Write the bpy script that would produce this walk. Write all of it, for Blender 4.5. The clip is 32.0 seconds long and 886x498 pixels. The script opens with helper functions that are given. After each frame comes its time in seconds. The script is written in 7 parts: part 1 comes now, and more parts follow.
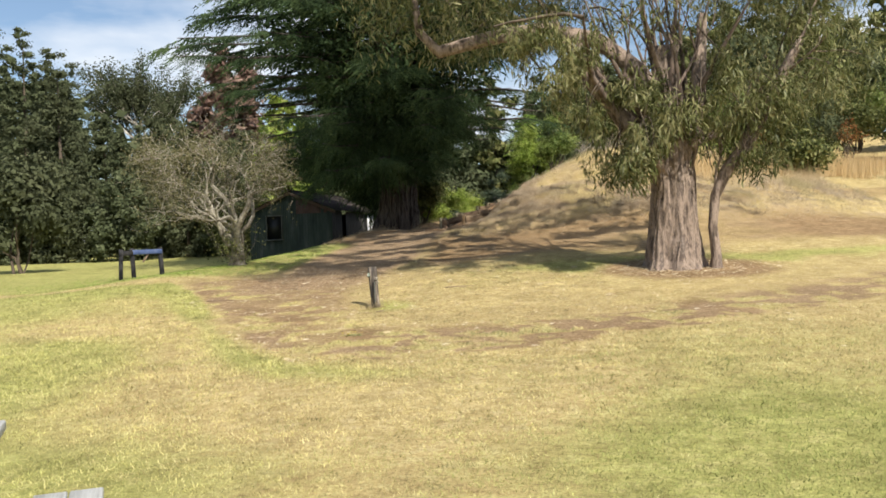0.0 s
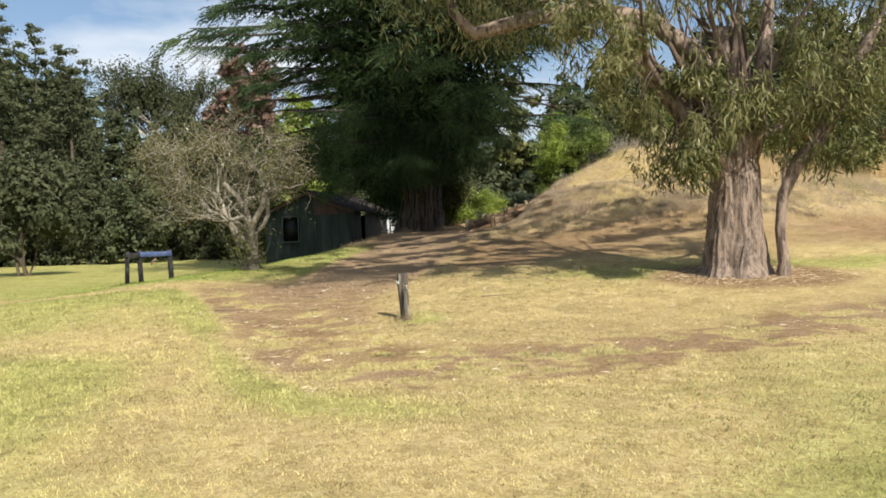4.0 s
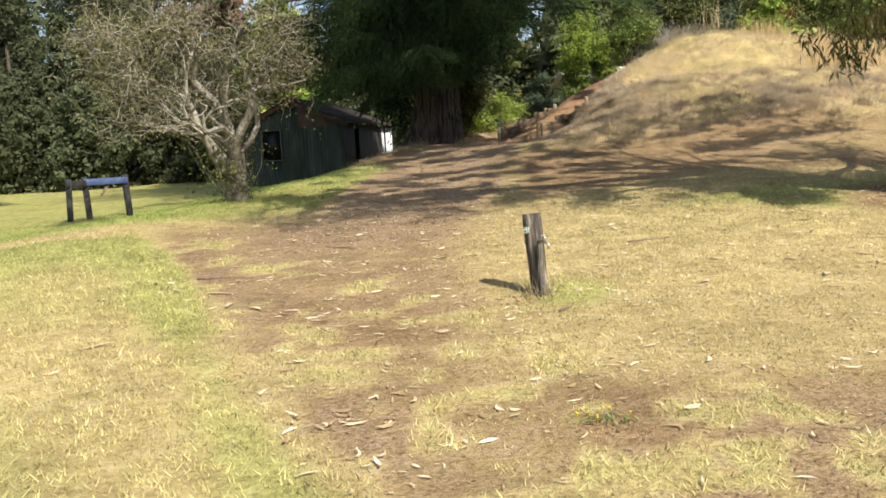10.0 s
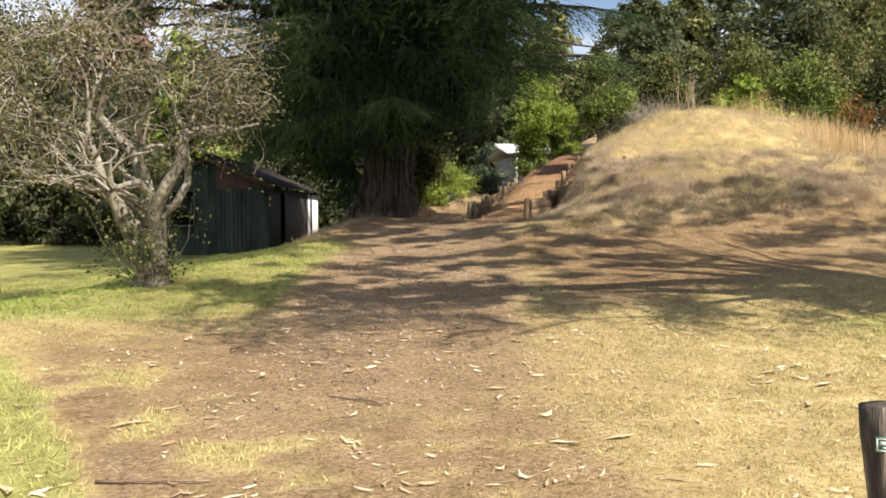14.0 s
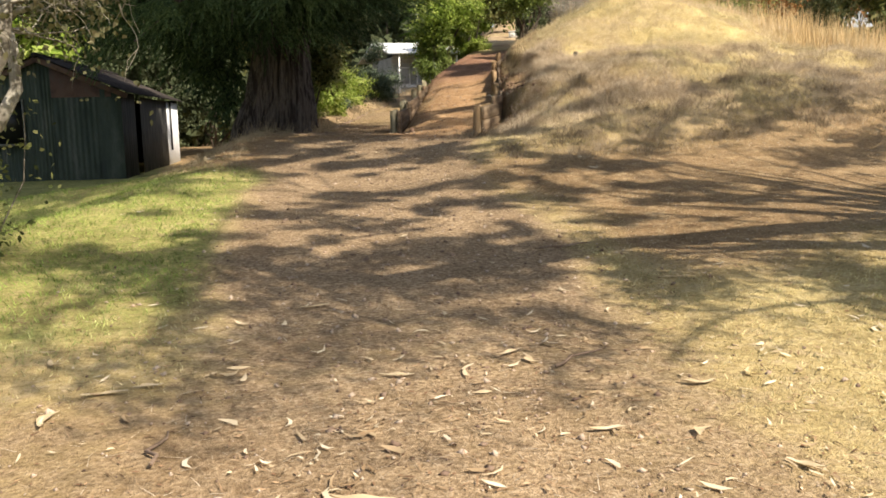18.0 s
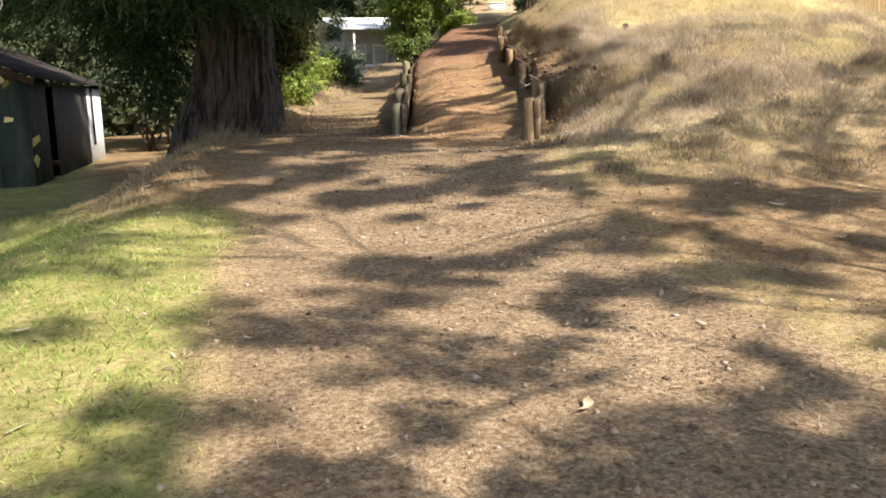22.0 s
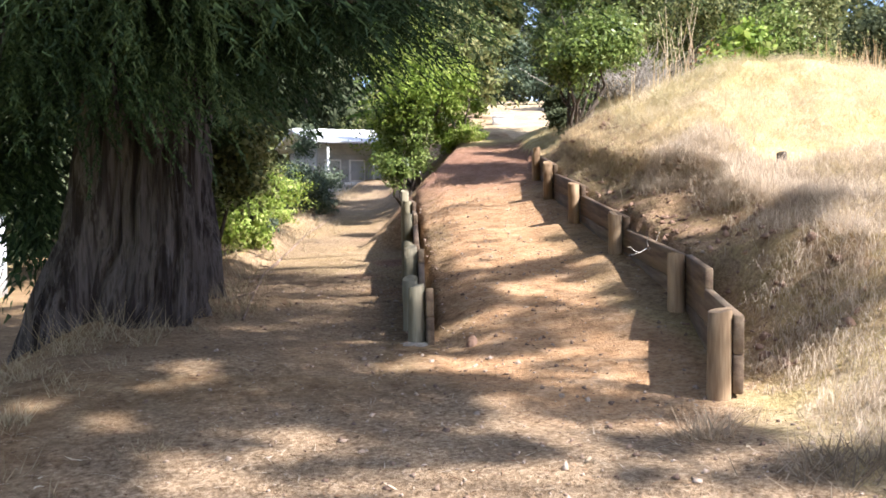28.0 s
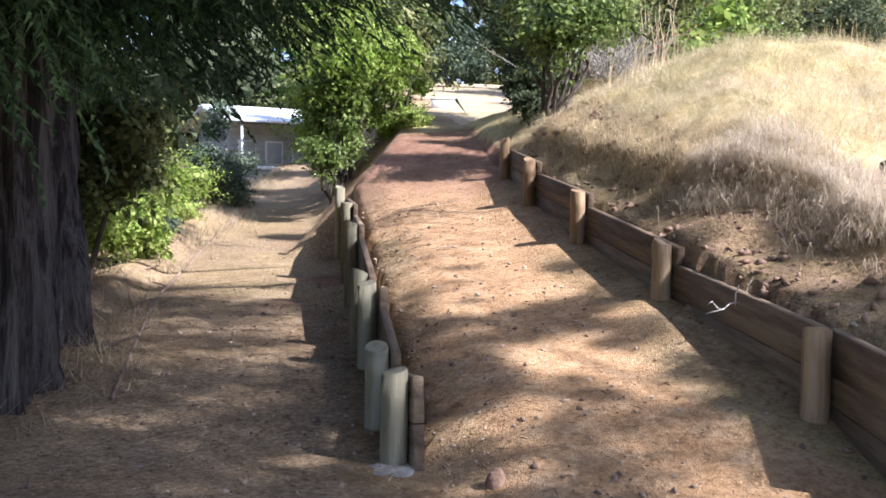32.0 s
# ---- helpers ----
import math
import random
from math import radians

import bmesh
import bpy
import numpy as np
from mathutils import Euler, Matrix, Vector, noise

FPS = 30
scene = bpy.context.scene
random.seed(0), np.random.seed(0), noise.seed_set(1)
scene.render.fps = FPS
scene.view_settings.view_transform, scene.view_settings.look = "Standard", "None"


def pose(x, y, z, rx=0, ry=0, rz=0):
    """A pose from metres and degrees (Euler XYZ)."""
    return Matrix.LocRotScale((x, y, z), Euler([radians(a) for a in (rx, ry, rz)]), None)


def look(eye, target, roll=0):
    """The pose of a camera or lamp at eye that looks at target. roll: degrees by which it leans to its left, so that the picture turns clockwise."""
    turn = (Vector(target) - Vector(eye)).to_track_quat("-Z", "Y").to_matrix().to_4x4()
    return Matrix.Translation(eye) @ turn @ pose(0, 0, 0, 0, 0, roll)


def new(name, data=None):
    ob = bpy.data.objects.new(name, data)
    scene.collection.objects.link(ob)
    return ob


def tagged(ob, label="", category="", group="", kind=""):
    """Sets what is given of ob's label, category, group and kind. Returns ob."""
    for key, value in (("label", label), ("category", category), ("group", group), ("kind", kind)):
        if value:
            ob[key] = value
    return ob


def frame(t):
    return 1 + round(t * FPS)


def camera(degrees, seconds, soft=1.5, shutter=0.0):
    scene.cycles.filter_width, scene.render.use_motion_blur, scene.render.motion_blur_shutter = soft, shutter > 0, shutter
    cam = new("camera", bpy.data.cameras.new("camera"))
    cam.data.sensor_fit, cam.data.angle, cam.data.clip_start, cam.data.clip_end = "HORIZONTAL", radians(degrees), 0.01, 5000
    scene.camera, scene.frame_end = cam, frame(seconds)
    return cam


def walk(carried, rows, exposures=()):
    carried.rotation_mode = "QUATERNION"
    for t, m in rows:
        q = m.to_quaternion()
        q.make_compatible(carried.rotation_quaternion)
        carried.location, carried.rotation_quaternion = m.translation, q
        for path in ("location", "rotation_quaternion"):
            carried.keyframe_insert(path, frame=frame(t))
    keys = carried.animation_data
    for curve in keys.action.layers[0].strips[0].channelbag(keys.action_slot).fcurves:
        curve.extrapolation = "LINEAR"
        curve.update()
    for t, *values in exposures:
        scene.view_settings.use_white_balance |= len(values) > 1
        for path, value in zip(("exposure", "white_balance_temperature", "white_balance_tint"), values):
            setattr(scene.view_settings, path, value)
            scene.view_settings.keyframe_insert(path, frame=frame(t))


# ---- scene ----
cam = camera(53.0, 32.0, soft=1.7)
METRES, EYE, TILT, LEAN, TURN = 28.3, 1.5, 0.0, 0.0, 0.0
ROWS = [
    (0.0, 0.0, 0.0, 0.0, -0.03, -0.69, 2.19),
    (0.5, -0.002, 0.001, -0.0001, 0.67, -2.17, 2.47),
    (1.0, -0.0032, 0.0059, -0.0005, 2.99, -2.44, 3.1),
    (1.5, -0.0032, 0.0142, 0.0003, 3.74, -1.32, 3.64),
    (2.0, -0.0053, 0.0213, 0.0005, 1.99, -0.8, 3.17),
    (2.5, -0.0089, 0.0295, 0.0013, -0.36, -0.21, 2.9),
    (3.0, -0.0095, 0.039, 0.0005, 0.15, 0.09, 2.25),
    (3.5, -0.01, 0.0506, 0.0008, 1.55, 0.26, 1.75),
    (4.0, -0.0121, 0.0632, 0.0005, 0.98, -0.48, 1.93),
    (4.5, -0.0117, 0.074, 0.0004, 2.05, -0.45, 2.47),
    (6.5, -0.0216, 0.1394, 0.0021, 3.32, -1.43, 1.58),
    (7.0, -0.0303, 0.1564, 0.0027, 1.09, -0.16, 1.84),
    (7.5, -0.0373, 0.1747, 0.0018, 2.11, -2.22, 3.24),
    (8.0, -0.0455, 0.1899, 0.0026, 3.9, -4.92, 2.36),
    (8.5, -0.0525, 0.206, 0.0032, 3.32, -5.6, 1.85),
    (9.0, -0.0588, 0.2242, 0.0031, 1.72, -5.34, 1.27),
    (9.5, -0.0656, 0.2422, 0.003, -0.97, -5.54, 0.92),
    (10.0, -0.0707, 0.2608, 0.0033, -1.14, -6.09, 3.32),
    (10.5, -0.077, 0.2798, 0.0043, -1.39, -7.17, 5.02),
    (11.0, -0.0823, 0.2991, 0.0046, -1.6, -7.13, 4.62),
    (11.5, -0.0853, 0.3188, 0.0056, -2.02, -5.69, 4.14),
    (12.0, -0.0901, 0.3364, 0.0062, -4.7, -4.88, 3.82),
    (12.5, -0.0942, 0.3551, 0.0062, -4.69, -5.35, 3.36),
    (13.0, -0.1, 0.3732, 0.0073, -5.44, -4.44, 1.95),
    (13.5, -0.1061, 0.3905, 0.0082, -8.09, -2.08, 0.47),
    (14.0, -0.1124, 0.4089, 0.0088, -7.6, -1.7, 0.45),
    (14.5, -0.119, 0.4277, 0.0085, -8.26, -1.43, -0.85),
    (15.0, -0.1233, 0.4463, 0.0088, -10.18, -2.57, -0.16),
    (15.5, -0.1278, 0.4627, 0.0104, -14.01, -3.84, 0.26),
    (17.5, -0.1343, 0.5308, 0.0123, -19.12, -7.41, -0.91),
    (18.0, -0.1341, 0.5497, 0.0149, -17.1, -7.92, 1.46),
    (18.5, -0.1351, 0.5688, 0.0176, -18.23, -5.6, 1.83),
    (19.0, -0.1364, 0.5883, 0.0179, -18.26, -4.72, 2.26),
    (19.5, -0.139, 0.6073, 0.0187, -19.48, -5.77, 2.15),
    (20.0, -0.1385, 0.6244, 0.0195, -21.96, -6.17, 2.3),
    (20.5, -0.1376, 0.6422, 0.0217, -19.95, -8.01, 3.41),
    (21.0, -0.1361, 0.6609, 0.0227, -20.37, -10.24, 2.01),
    (21.5, -0.1319, 0.6786, 0.0231, -20.99, -10.57, 2.39),
    (22.0, -0.13, 0.696, 0.0251, -21.33, -9.45, 1.94),
    (22.5, -0.1256, 0.7114, 0.0275, -21.46, -7.32, 1.27),
    (23.0, -0.1184, 0.7258, 0.0292, -19.38, -3.57, 1.04),
    (23.5, -0.1137, 0.7429, 0.0298, -18.51, -2.56, 0.38),
    (24.0, -0.1081, 0.7597, 0.0308, -19.32, -0.92, 2.09),
    (24.5, -0.1044, 0.7741, 0.0334, -19.3, 1.01, 1.95),
    (26.5, -0.0927, 0.8344, 0.0396, -20.12, 1.26, 1.47),
    (27.0, -0.0869, 0.8504, 0.0403, -21.58, 0.64, 1.37),
    (27.5, -0.0847, 0.8649, 0.0418, -22.3, -0.64, 0.08),
    (28.0, -0.0829, 0.8783, 0.0434, -23.43, -2.47, 0.69),
    (28.5, -0.0784, 0.8929, 0.0444, -21.52, -3.63, 2.43),
    (29.0, -0.077, 0.9063, 0.0455, -20.04, -4.11, 1.76),
    (29.5, -0.0748, 0.9174, 0.0469, -20.96, -3.74, 2.08),
    (30.0, -0.0694, 0.9288, 0.0486, -23.89, -1.58, 2.74),
    (30.5, -0.067, 0.9377, 0.0491, -31.42, -0.89, 2.2),
    (31.0, -0.0662, 0.9475, 0.0508, -33.74, -1.8, 1.88),
    (31.5, -0.0623, 0.9564, 0.0512, -31.53, -2.64, 0.78),
    (32.0, -0.0598, 0.9639, 0.0519, -28.94, -3.6, -0.66),
]
walk(cam, [(t, pose(0, 0, EYE, TILT, LEAN, TURN) @ pose(METRES * x, METRES * y, METRES * z, 90 + pitch, roll, yaw)) for t, x, y, z, yaw, pitch, roll in ROWS],
     exposures=[(0, 0.58, 6420, 10), (4, 0.56, 6500, 10), (7.5, 0.63, 6700, 12), (10, 0.68, 6450, 10), (11, 0.7, 6350, 8), (12, 0.69, 6650, 12), (13, 0.71, 6650, 14), (14.5, 0.83, 6700, 13), (18, 0.92, 6850, 12), (19, 1.0, 6650, 12), (21, 1.1, 6550, 12), (23, 1.1, 6250, 15), (24.5, 1.36, 6050, 18),
                (27, 1.62, 5700, 19), (29, 1.83, 5850, 18), (30, 1.8, 5950, 18), (31, 1.72, 6200, 17), (32, 1.55, 5350, 19)])

# ---- world and sun ----
SUN_DIR = Vector((0.40, -0.60, 0.69)).normalized()
world = bpy.data.worlds.new("world")
scene.world = world
world.use_nodes = True
wn, wl = world.node_tree.nodes, world.node_tree.links
wn.clear()
sky = wn.new("ShaderNodeTexSky")
sky.sky_type, sky.sun_disc = "NISHITA", False
sky.sun_elevation = math.asin(SUN_DIR.z)
sky.sun_rotation = math.atan2(SUN_DIR.x, SUN_DIR.y)
sky.air_density, sky.dust_density, sky.ozone_density = 1.0, 1.2, 1.5
wco = wn.new("ShaderNodeTexCoord")
wmap = wn.new("ShaderNodeMapping")
wmap.inputs["Scale"].default_value = (1.6, 1.6, 5.0)
cloud = wn.new("ShaderNodeTexNoise")
cloud.inputs["Scale"].default_value, cloud.inputs["Detail"].default_value = 2.2, 7.0
cramp = wn.new("ShaderNodeValToRGB")
cramp.color_ramp.elements[0].position, cramp.color_ramp.elements[1].position = 0.47, 0.70
cmix = wn.new("ShaderNodeMix")
cmix.data_type = "RGBA"
cmix.inputs["B"].default_value = (7.5, 7.8, 8.2, 1)
bg = wn.new("ShaderNodeBackground")
bg.inputs["Strength"].default_value = 0.088
wout = wn.new("ShaderNodeOutputWorld")
wl.new(wco.outputs["Generated"], wmap.inputs["Vector"])
wl.new(wmap.outputs["Vector"], cloud.inputs["Vector"])
wl.new(cloud.outputs["Fac"], cramp.inputs["Fac"])
wl.new(cramp.outputs["Color"], cmix.inputs["Factor"])
wl.new(sky.outputs["Color"], cmix.inputs["A"])
wl.new(cmix.outputs["Result"], bg.inputs["Color"])
wl.new(bg.outputs["Background"], wout.inputs["Surface"])
sun_data = bpy.data.lights.new("sun", "SUN")
sun_data.energy, sun_data.angle, sun_data.color = 5.0, radians(0.55), (1.0, 0.93, 0.80)
sun = new("sun", sun_data)
sun.matrix_world = look(SUN_DIR * 60, (0, 0, 0))


# ---- the lie of the land ----
def ss(a, b, v):
    t = np.clip((v - a) / (b - a), 0.0, 1.0)
    return t * t * (3 - 2 * t)


def lattice(ix, iy, seed):
    n = (ix * 374761393 + iy * 668265263 + seed * 974634777) & 0x7FFFFFFF
    n = ((n ^ (n >> 13)) * 1274126177) & 0x7FFFFFFF
    return ((n ^ (n >> 16)) & 0xFFFF) / 65535.0


def vnoise(x, y, size, seed=0):
    """Smooth value noise 0..1 with features of about the given size in metres."""
    x, y = np.asarray(x, float) / size, np.asarray(y, float) / size
    ix, iy = np.floor(x).astype(np.int64), np.floor(y).astype(np.int64)
    fx, fy = x - ix, y - iy
    fx, fy = fx * fx * (3 - 2 * fx), fy * fy * (3 - 2 * fy)
    a, b = lattice(ix, iy, seed), lattice(ix + 1, iy, seed)
    c, d = lattice(ix, iy + 1, seed), lattice(ix + 1, iy + 1, seed)
    return (a * (1 - fx) + b * fx) * (1 - fy) + (c * (1 - fx) + d * fx) * fy


SPINE_Y = [-400, -10, 0, 6, 11, 14.5, 18, 21, 23.5, 25, 27.3, 28.4, 30.5, 34, 39, 45, 60, 90, 400]
SPINE_Z = [-3, -0.15, 0, 0.1, 0.24, 0.42, 0.66, 0.86, 1.08, 1.25, 1.5, 1.65, 1.85, 2.35, 3.1, 3.95, 4.9, 6.2, 9]
MOUND_D = [0, 1.8, 2.9, 3.6, 4.4, 5.5, 7, 8.4, 10, 11, 11.7, 12.8, 15, 30]
MOUND_Z = [4.72, 4.68, 4.54, 4.3, 3.92, 3.5, 3.1, 2.83, 2.38, 2.05, 1.75, 1.45, 1.0, -2]
BANK_Y = [-400, 12, 18, 22, 25, 27, 30, 33, 36, 60, 90, 150, 400]
BANK_Z = [-8, 0.0, 0.6, 1.05, 1.35, 1.65, 2.5, 3.15, 3.45, 6.9, 10.5, 15, 22]


def soft(v, xs, ys, w):
    return (np.interp(v - w, xs, ys) + np.interp(v - w / 2, xs, ys) + np.interp(v, xs, ys)
            + np.interp(v + w / 2, xs, ys) + np.interp(v + w, xs, ys)) / 5


RX, RY, DX, DY = 0.72, 28.4, 0.389, 0.921   # foot of the ramp's uphill wall, and the ramp's direction


def along(x, y):
    return (x - RX) * DX + (y - RY) * DY


def across(x, y):
    """Metres to the uphill side of the ramp's uphill wall."""
    return (x - RX) * DY - (y - RY) * DX


def ramp_z(a):
    return np.interp(a, [-1, 0, 1.6, 3.3, 5.0, 6.6, 8, 12, 14, 20, 30, 44, 80], [1.66, 1.79, 2.02, 2.27, 2.54, 2.79, 3.05, 3.92, 4.25, 5.2, 6.75, 8.6, 12])


def low_z(a):
    return np.interp(a, [0, 1.6, 4, 6, 9, 13, 18, 25, 32, 60], [1.74, 1.81, 1.90, 1.96, 2.15, 2.52, 3.0, 3.7, 4.1, 4.8])


def right_edge(a):
    """How far the uphill wall bulges from its straight line."""
    return np.interp(a, [0, 1.59, 3.31, 4.97, 6.58, 8.17], [0, 0.2, 0.13, 0.036, -0.035, 0.0])


def left_edge(a):
    """Where the ramp's fill ends, just behind the downhill wall's boards."""
    return np.interp(a, [0, 8.9, 10.1, 12.3, 14], [-1.33, -1.72, -1.38, -1.0, -0.9])


def cut_width(x, y):
    base = np.interp(along(x, y), [0, 1.5, 3.0, 4.0, 6.0, 9.0], [0.5, 0.75, 0.72, 0.42, 0.3, 0.25])
    return base * (0.8 + 0.5 * vnoise(x, y, 0.8, 5)) + 0.14 * vnoise(x, y, 0.25, 15)


def ground(x, y):
    x, y = np.asarray(x, float), np.asarray(y, float)
    spine = soft(y, SPINE_Y, SPINE_Z, 1.0)
    plain = np.interp(y, [-400, 0, 20, 30, 40, 60, 400], [-3, 0, 0.55, 0.66, 0.82, 1.2, 4])
    edge = np.interp(y, [0, 21, 22.8, 24.2, 26.9, 30, 32, 34, 36, 38, 42, 50, 60], [-5.8, -5.8, -5.4, -4.3, -3.2, -2.3, -1.55, -1.2, -0.75, 0.2, 2.6, 8.5, 12])
    wide = np.interp(y, [20, 24, 28, 40], [5.0, 3.6, 2.8, 3.0])
    w = ss(0, 1, (edge - x) / wide) * ss(8, 20, y)
    z = spine * (1 - w) + plain * w
    z = z + np.clip(x + 2, 0, 4) * 0.05 * ss(14, 24, y)
    d = np.hypot(x - 6.8, y - 36.6)
    mound = soft(d, MOUND_D, MOUND_Z, 0.35)
    bank = soft(y, BANK_Y, BANK_Z, 0.7) * ss(3, 9, x) - 3 * (1 - ss(3, 9, x))
    hi = np.maximum(mound, bank)
    hi = np.where(np.abs(mound - bank) < 0.5, hi + (0.5 - np.abs(mound - bank)) ** 2 / 2, hi)
    a, c = along(x, y), across(x, y)
    k = 0.15
    dif = hi - z
    up = np.where(dif > k, dif, np.where(dif < -k, 0, (dif + k) ** 2 / (4 * k)))
    lump = (vnoise(x, y, 1.1, 8) - 0.5) * 0.26 + (vnoise(x, y, 0.4, 9) - 0.5) * 0.15
    up = up + lump * ss(0.2, 0.9, up)
    cutting = ss(-2.0, -0.2, a)
    r = c - right_edge(a)
    taper = np.interp(a, [-3, -0.4, 0.5, 1.7], [1.7, 1.5, 1.2, 0.01])
    up = up * (1 - cutting * (1 - ss(0.125, 0.13 + taper, r)))
    z = z + up
    # the ramp with its two timber walls, the shelf behind the uphill one, and the lower path
    rz = ramp_z(a) - 0.12 * np.clip(-c / 1.8, 0, 1) - 0.10 * (1 - ss(0.0, 0.45, c - left_edge(a))) * (1 - ss(8.5, 10, a))
    rz = rz + 0.07 * ss(-0.55, -0.02, c - right_edge(a)) * ss(1.0, 3.0, a) * (1 - ss(7.5, 9, a))
    on = ss(0.2, 1.9, a)
    cutw = cut_width(x, y)
    end = ss(7.8, 9.2, a)
    shelf = ramp_z(a) + 0.33 - 0.27 * end + 0.42 * np.minimum(r, cutw) + 0.10 * (vnoise(x, y, 0.3, 6) - 0.5)
    shelf = shelf + 0.21 * (1 - end) * ss(0, 0.14, r - cutw) + np.interp(a, [0, 1.5, 3, 9], [0.5, 0.46, 0.46, 0.5]) * np.maximum(0, r - cutw)
    inside = ss(-0.3, 0.6, a) * (1 - ss(14, 19, a))
    z = np.where(r > 0.13, z * (1 - inside) + np.minimum(z, shelf) * inside, z)
    le = left_edge(a)
    z = np.where((r <= 0.13) & (c > le), z * (1 - on) + rz * on, z)
    lw = on * (1 - ss(3.7, 4.6, -c))
    fall = np.maximum(low_z(a), ramp_z(a) - 0.12 + (c - le) * 1.1)
    low = low_z(a) + (fall - low_z(a)) * ss(8.7, 9.4, a)
    z = np.where(c <= le, z * (1 - lw) + low * lw, z)
    z = z + 0.03 * np.exp(-((c + 4.15 + 0.5 * (vnoise(x, y, 1.5, 7) - 0.5)) / 0.3) ** 2) * ss(1.5, 3.0, a) * (1 - ss(12, 15, a))
    beside = ss(0.3, 2.5, a) * (1 - ss(24, 34, a)) * ss(3.6, 4.3, -c) * (1 - ss(10, 14, -c))
    z = z * (1 - beside) + np.minimum(z, low_z(a) + 0.12 - 0.13 * np.clip(-c - 4.2, 0, 6)) * beside
    wide = 2.5 + np.clip((a - 17) * 0.6, 0, 7)
    merge = ss(11, 16, a) * (1 - ss(3.7, 5.2, -c)) * (1 - ss(wide, wide + 3.5, c))
    mid = ss(-2.9, -0.7, c)
    z = z * (1 - merge) + (low_z(a) * (1 - mid) + ramp_z(a) * mid) * merge
    z = z + (vnoise(x, y, 2.3, 1) - 0.5) * 0.07 + (vnoise(x, y, 0.6, 2) - 0.5) * 0.025
    return z


# ---- materials ----
def material(name, colors, scale=4.0, rough=0.8, bump=0.3, fine=40.0, metal=0.0, stretch=(1, 1, 1), island=0.0, obj_rand=0.0,
             coat=0.0, translucent=0.0, detail=5.0, bump_dist=0.02, spec=0.3):
    """A procedural surface: a ramp of colours over coarse noise, finer grain on top, bump and roughness that follow the grain."""
    m = bpy.data.materials.new(name)
    m.use_nodes = True
    n, l = m.node_tree.nodes, m.node_tree.links
    n.clear()
    out, bsdf = n.new("ShaderNodeOutputMaterial"), n.new("ShaderNodeBsdfPrincipled")
    co, mp = n.new("ShaderNodeTexCoord"), n.new("ShaderNodeMapping")
    mp.inputs["Scale"].default_value = stretch
    l.new(co.outputs["Object"], mp.inputs["Vector"])
    a, b = n.new("ShaderNodeTexNoise"), n.new("ShaderNodeTexNoise")
    a.inputs["Scale"].default_value, a.inputs["Detail"].default_value = scale, detail
    b.inputs["Scale"].default_value, b.inputs["Detail"].default_value = fine, 4.0
    l.new(mp.outputs["Vector"], a.inputs["Vector"])
    l.new(mp.outputs["Vector"], b.inputs["Vector"])
    mixf = n.new("ShaderNodeMath")
    mixf.operation = "MULTIPLY_ADD"
    mixf.inputs[1].default_value, mixf.inputs[2].default_value = 0.35, -0.175
    l.new(b.outputs["Fac"], mixf.inputs[0])
    add = n.new("ShaderNodeMath")
    add.operation = "ADD"
    l.new(a.outputs["Fac"], add.inputs[0])
    l.new(mixf.outputs["Value"], add.inputs[1])
    last = add
    if island or obj_rand:
        if island:
            r = n.new("ShaderNodeNewGeometry")
            sock, amount = r.outputs["Random Per Island"], island
        else:
            r = n.new("ShaderNodeObjectInfo")
            sock, amount = r.outputs["Random"], obj_rand
        mul = n.new("ShaderNodeMath")
        mul.operation = "MULTIPLY_ADD"
        mul.inputs[1].default_value, mul.inputs[2].default_value = amount, -amount / 2
        l.new(sock, mul.inputs[0])
        add2 = n.new("ShaderNodeMath")
        add2.operation = "ADD"
        l.new(add.outputs["Value"], add2.inputs[0])
        l.new(mul.outputs["Value"], add2.inputs[1])
        last = add2
    ramp = n.new("ShaderNodeValToRGB")
    els = ramp.color_ramp.elements
    while len(els) < len(colors):
        els.new(0.5)
    for i, c in enumerate(colors):
        els[i].position = 0.28 + 0.44 * i / max(1, len(colors) - 1)
        els[i].color = (*c, 1)
    l.new(last.outputs["Value"], ramp.inputs["Fac"])
    l.new(ramp.outputs["Color"], bsdf.inputs["Base Color"])
    rr = n.new("ShaderNodeMapRange")
    rr.inputs["To Min"].default_value, rr.inputs["To Max"].default_value = max(0.05, rough - 0.12), min(1, rough + 0.12)
    l.new(b.outputs["Fac"], rr.inputs["Value"])
    l.new(rr.outputs["Result"], bsdf.inputs["Roughness"])
    bsdf.inputs["Metallic"].default_value = metal
    bsdf.inputs["Specular IOR Level"].default_value = spec
    bsdf.inputs["Coat Weight"].default_value = coat
    if bump:
        bp = n.new("ShaderNodeBump")
        bp.inputs["Strength"].default_value, bp.inputs["Distance"].default_value = bump, bump_dist
        l.new(last.outputs["Value"] if not island else add.outputs["Value"], bp.inputs["Height"])
        l.new(bp.outputs["Normal"], bsdf.inputs["Normal"])
    if translucent:
        tr, mx = n.new("ShaderNodeBsdfTranslucent"), n.new("ShaderNodeMixShader")
        mx.inputs["Fac"].default_value = translucent
        l.new(ramp.outputs["Color"], tr.inputs["Color"])
        l.new(bsdf.outputs["BSDF"], mx.inputs[1])
        l.new(tr.outputs["BSDF"], mx.inputs[2])
        l.new(mx.outputs["Shader"], out.inputs["Surface"])
    else:
        l.new(bsdf.outputs["BSDF"], out.inputs["Surface"])
    return m


def leaf_material(name, colors, rough=0.5, translucent=0.3, island=0.5, scale=0.7):
    return material(name, colors, scale=scale, rough=rough, bump=0, fine=9, island=island, translucent=translucent, spec=0.16)


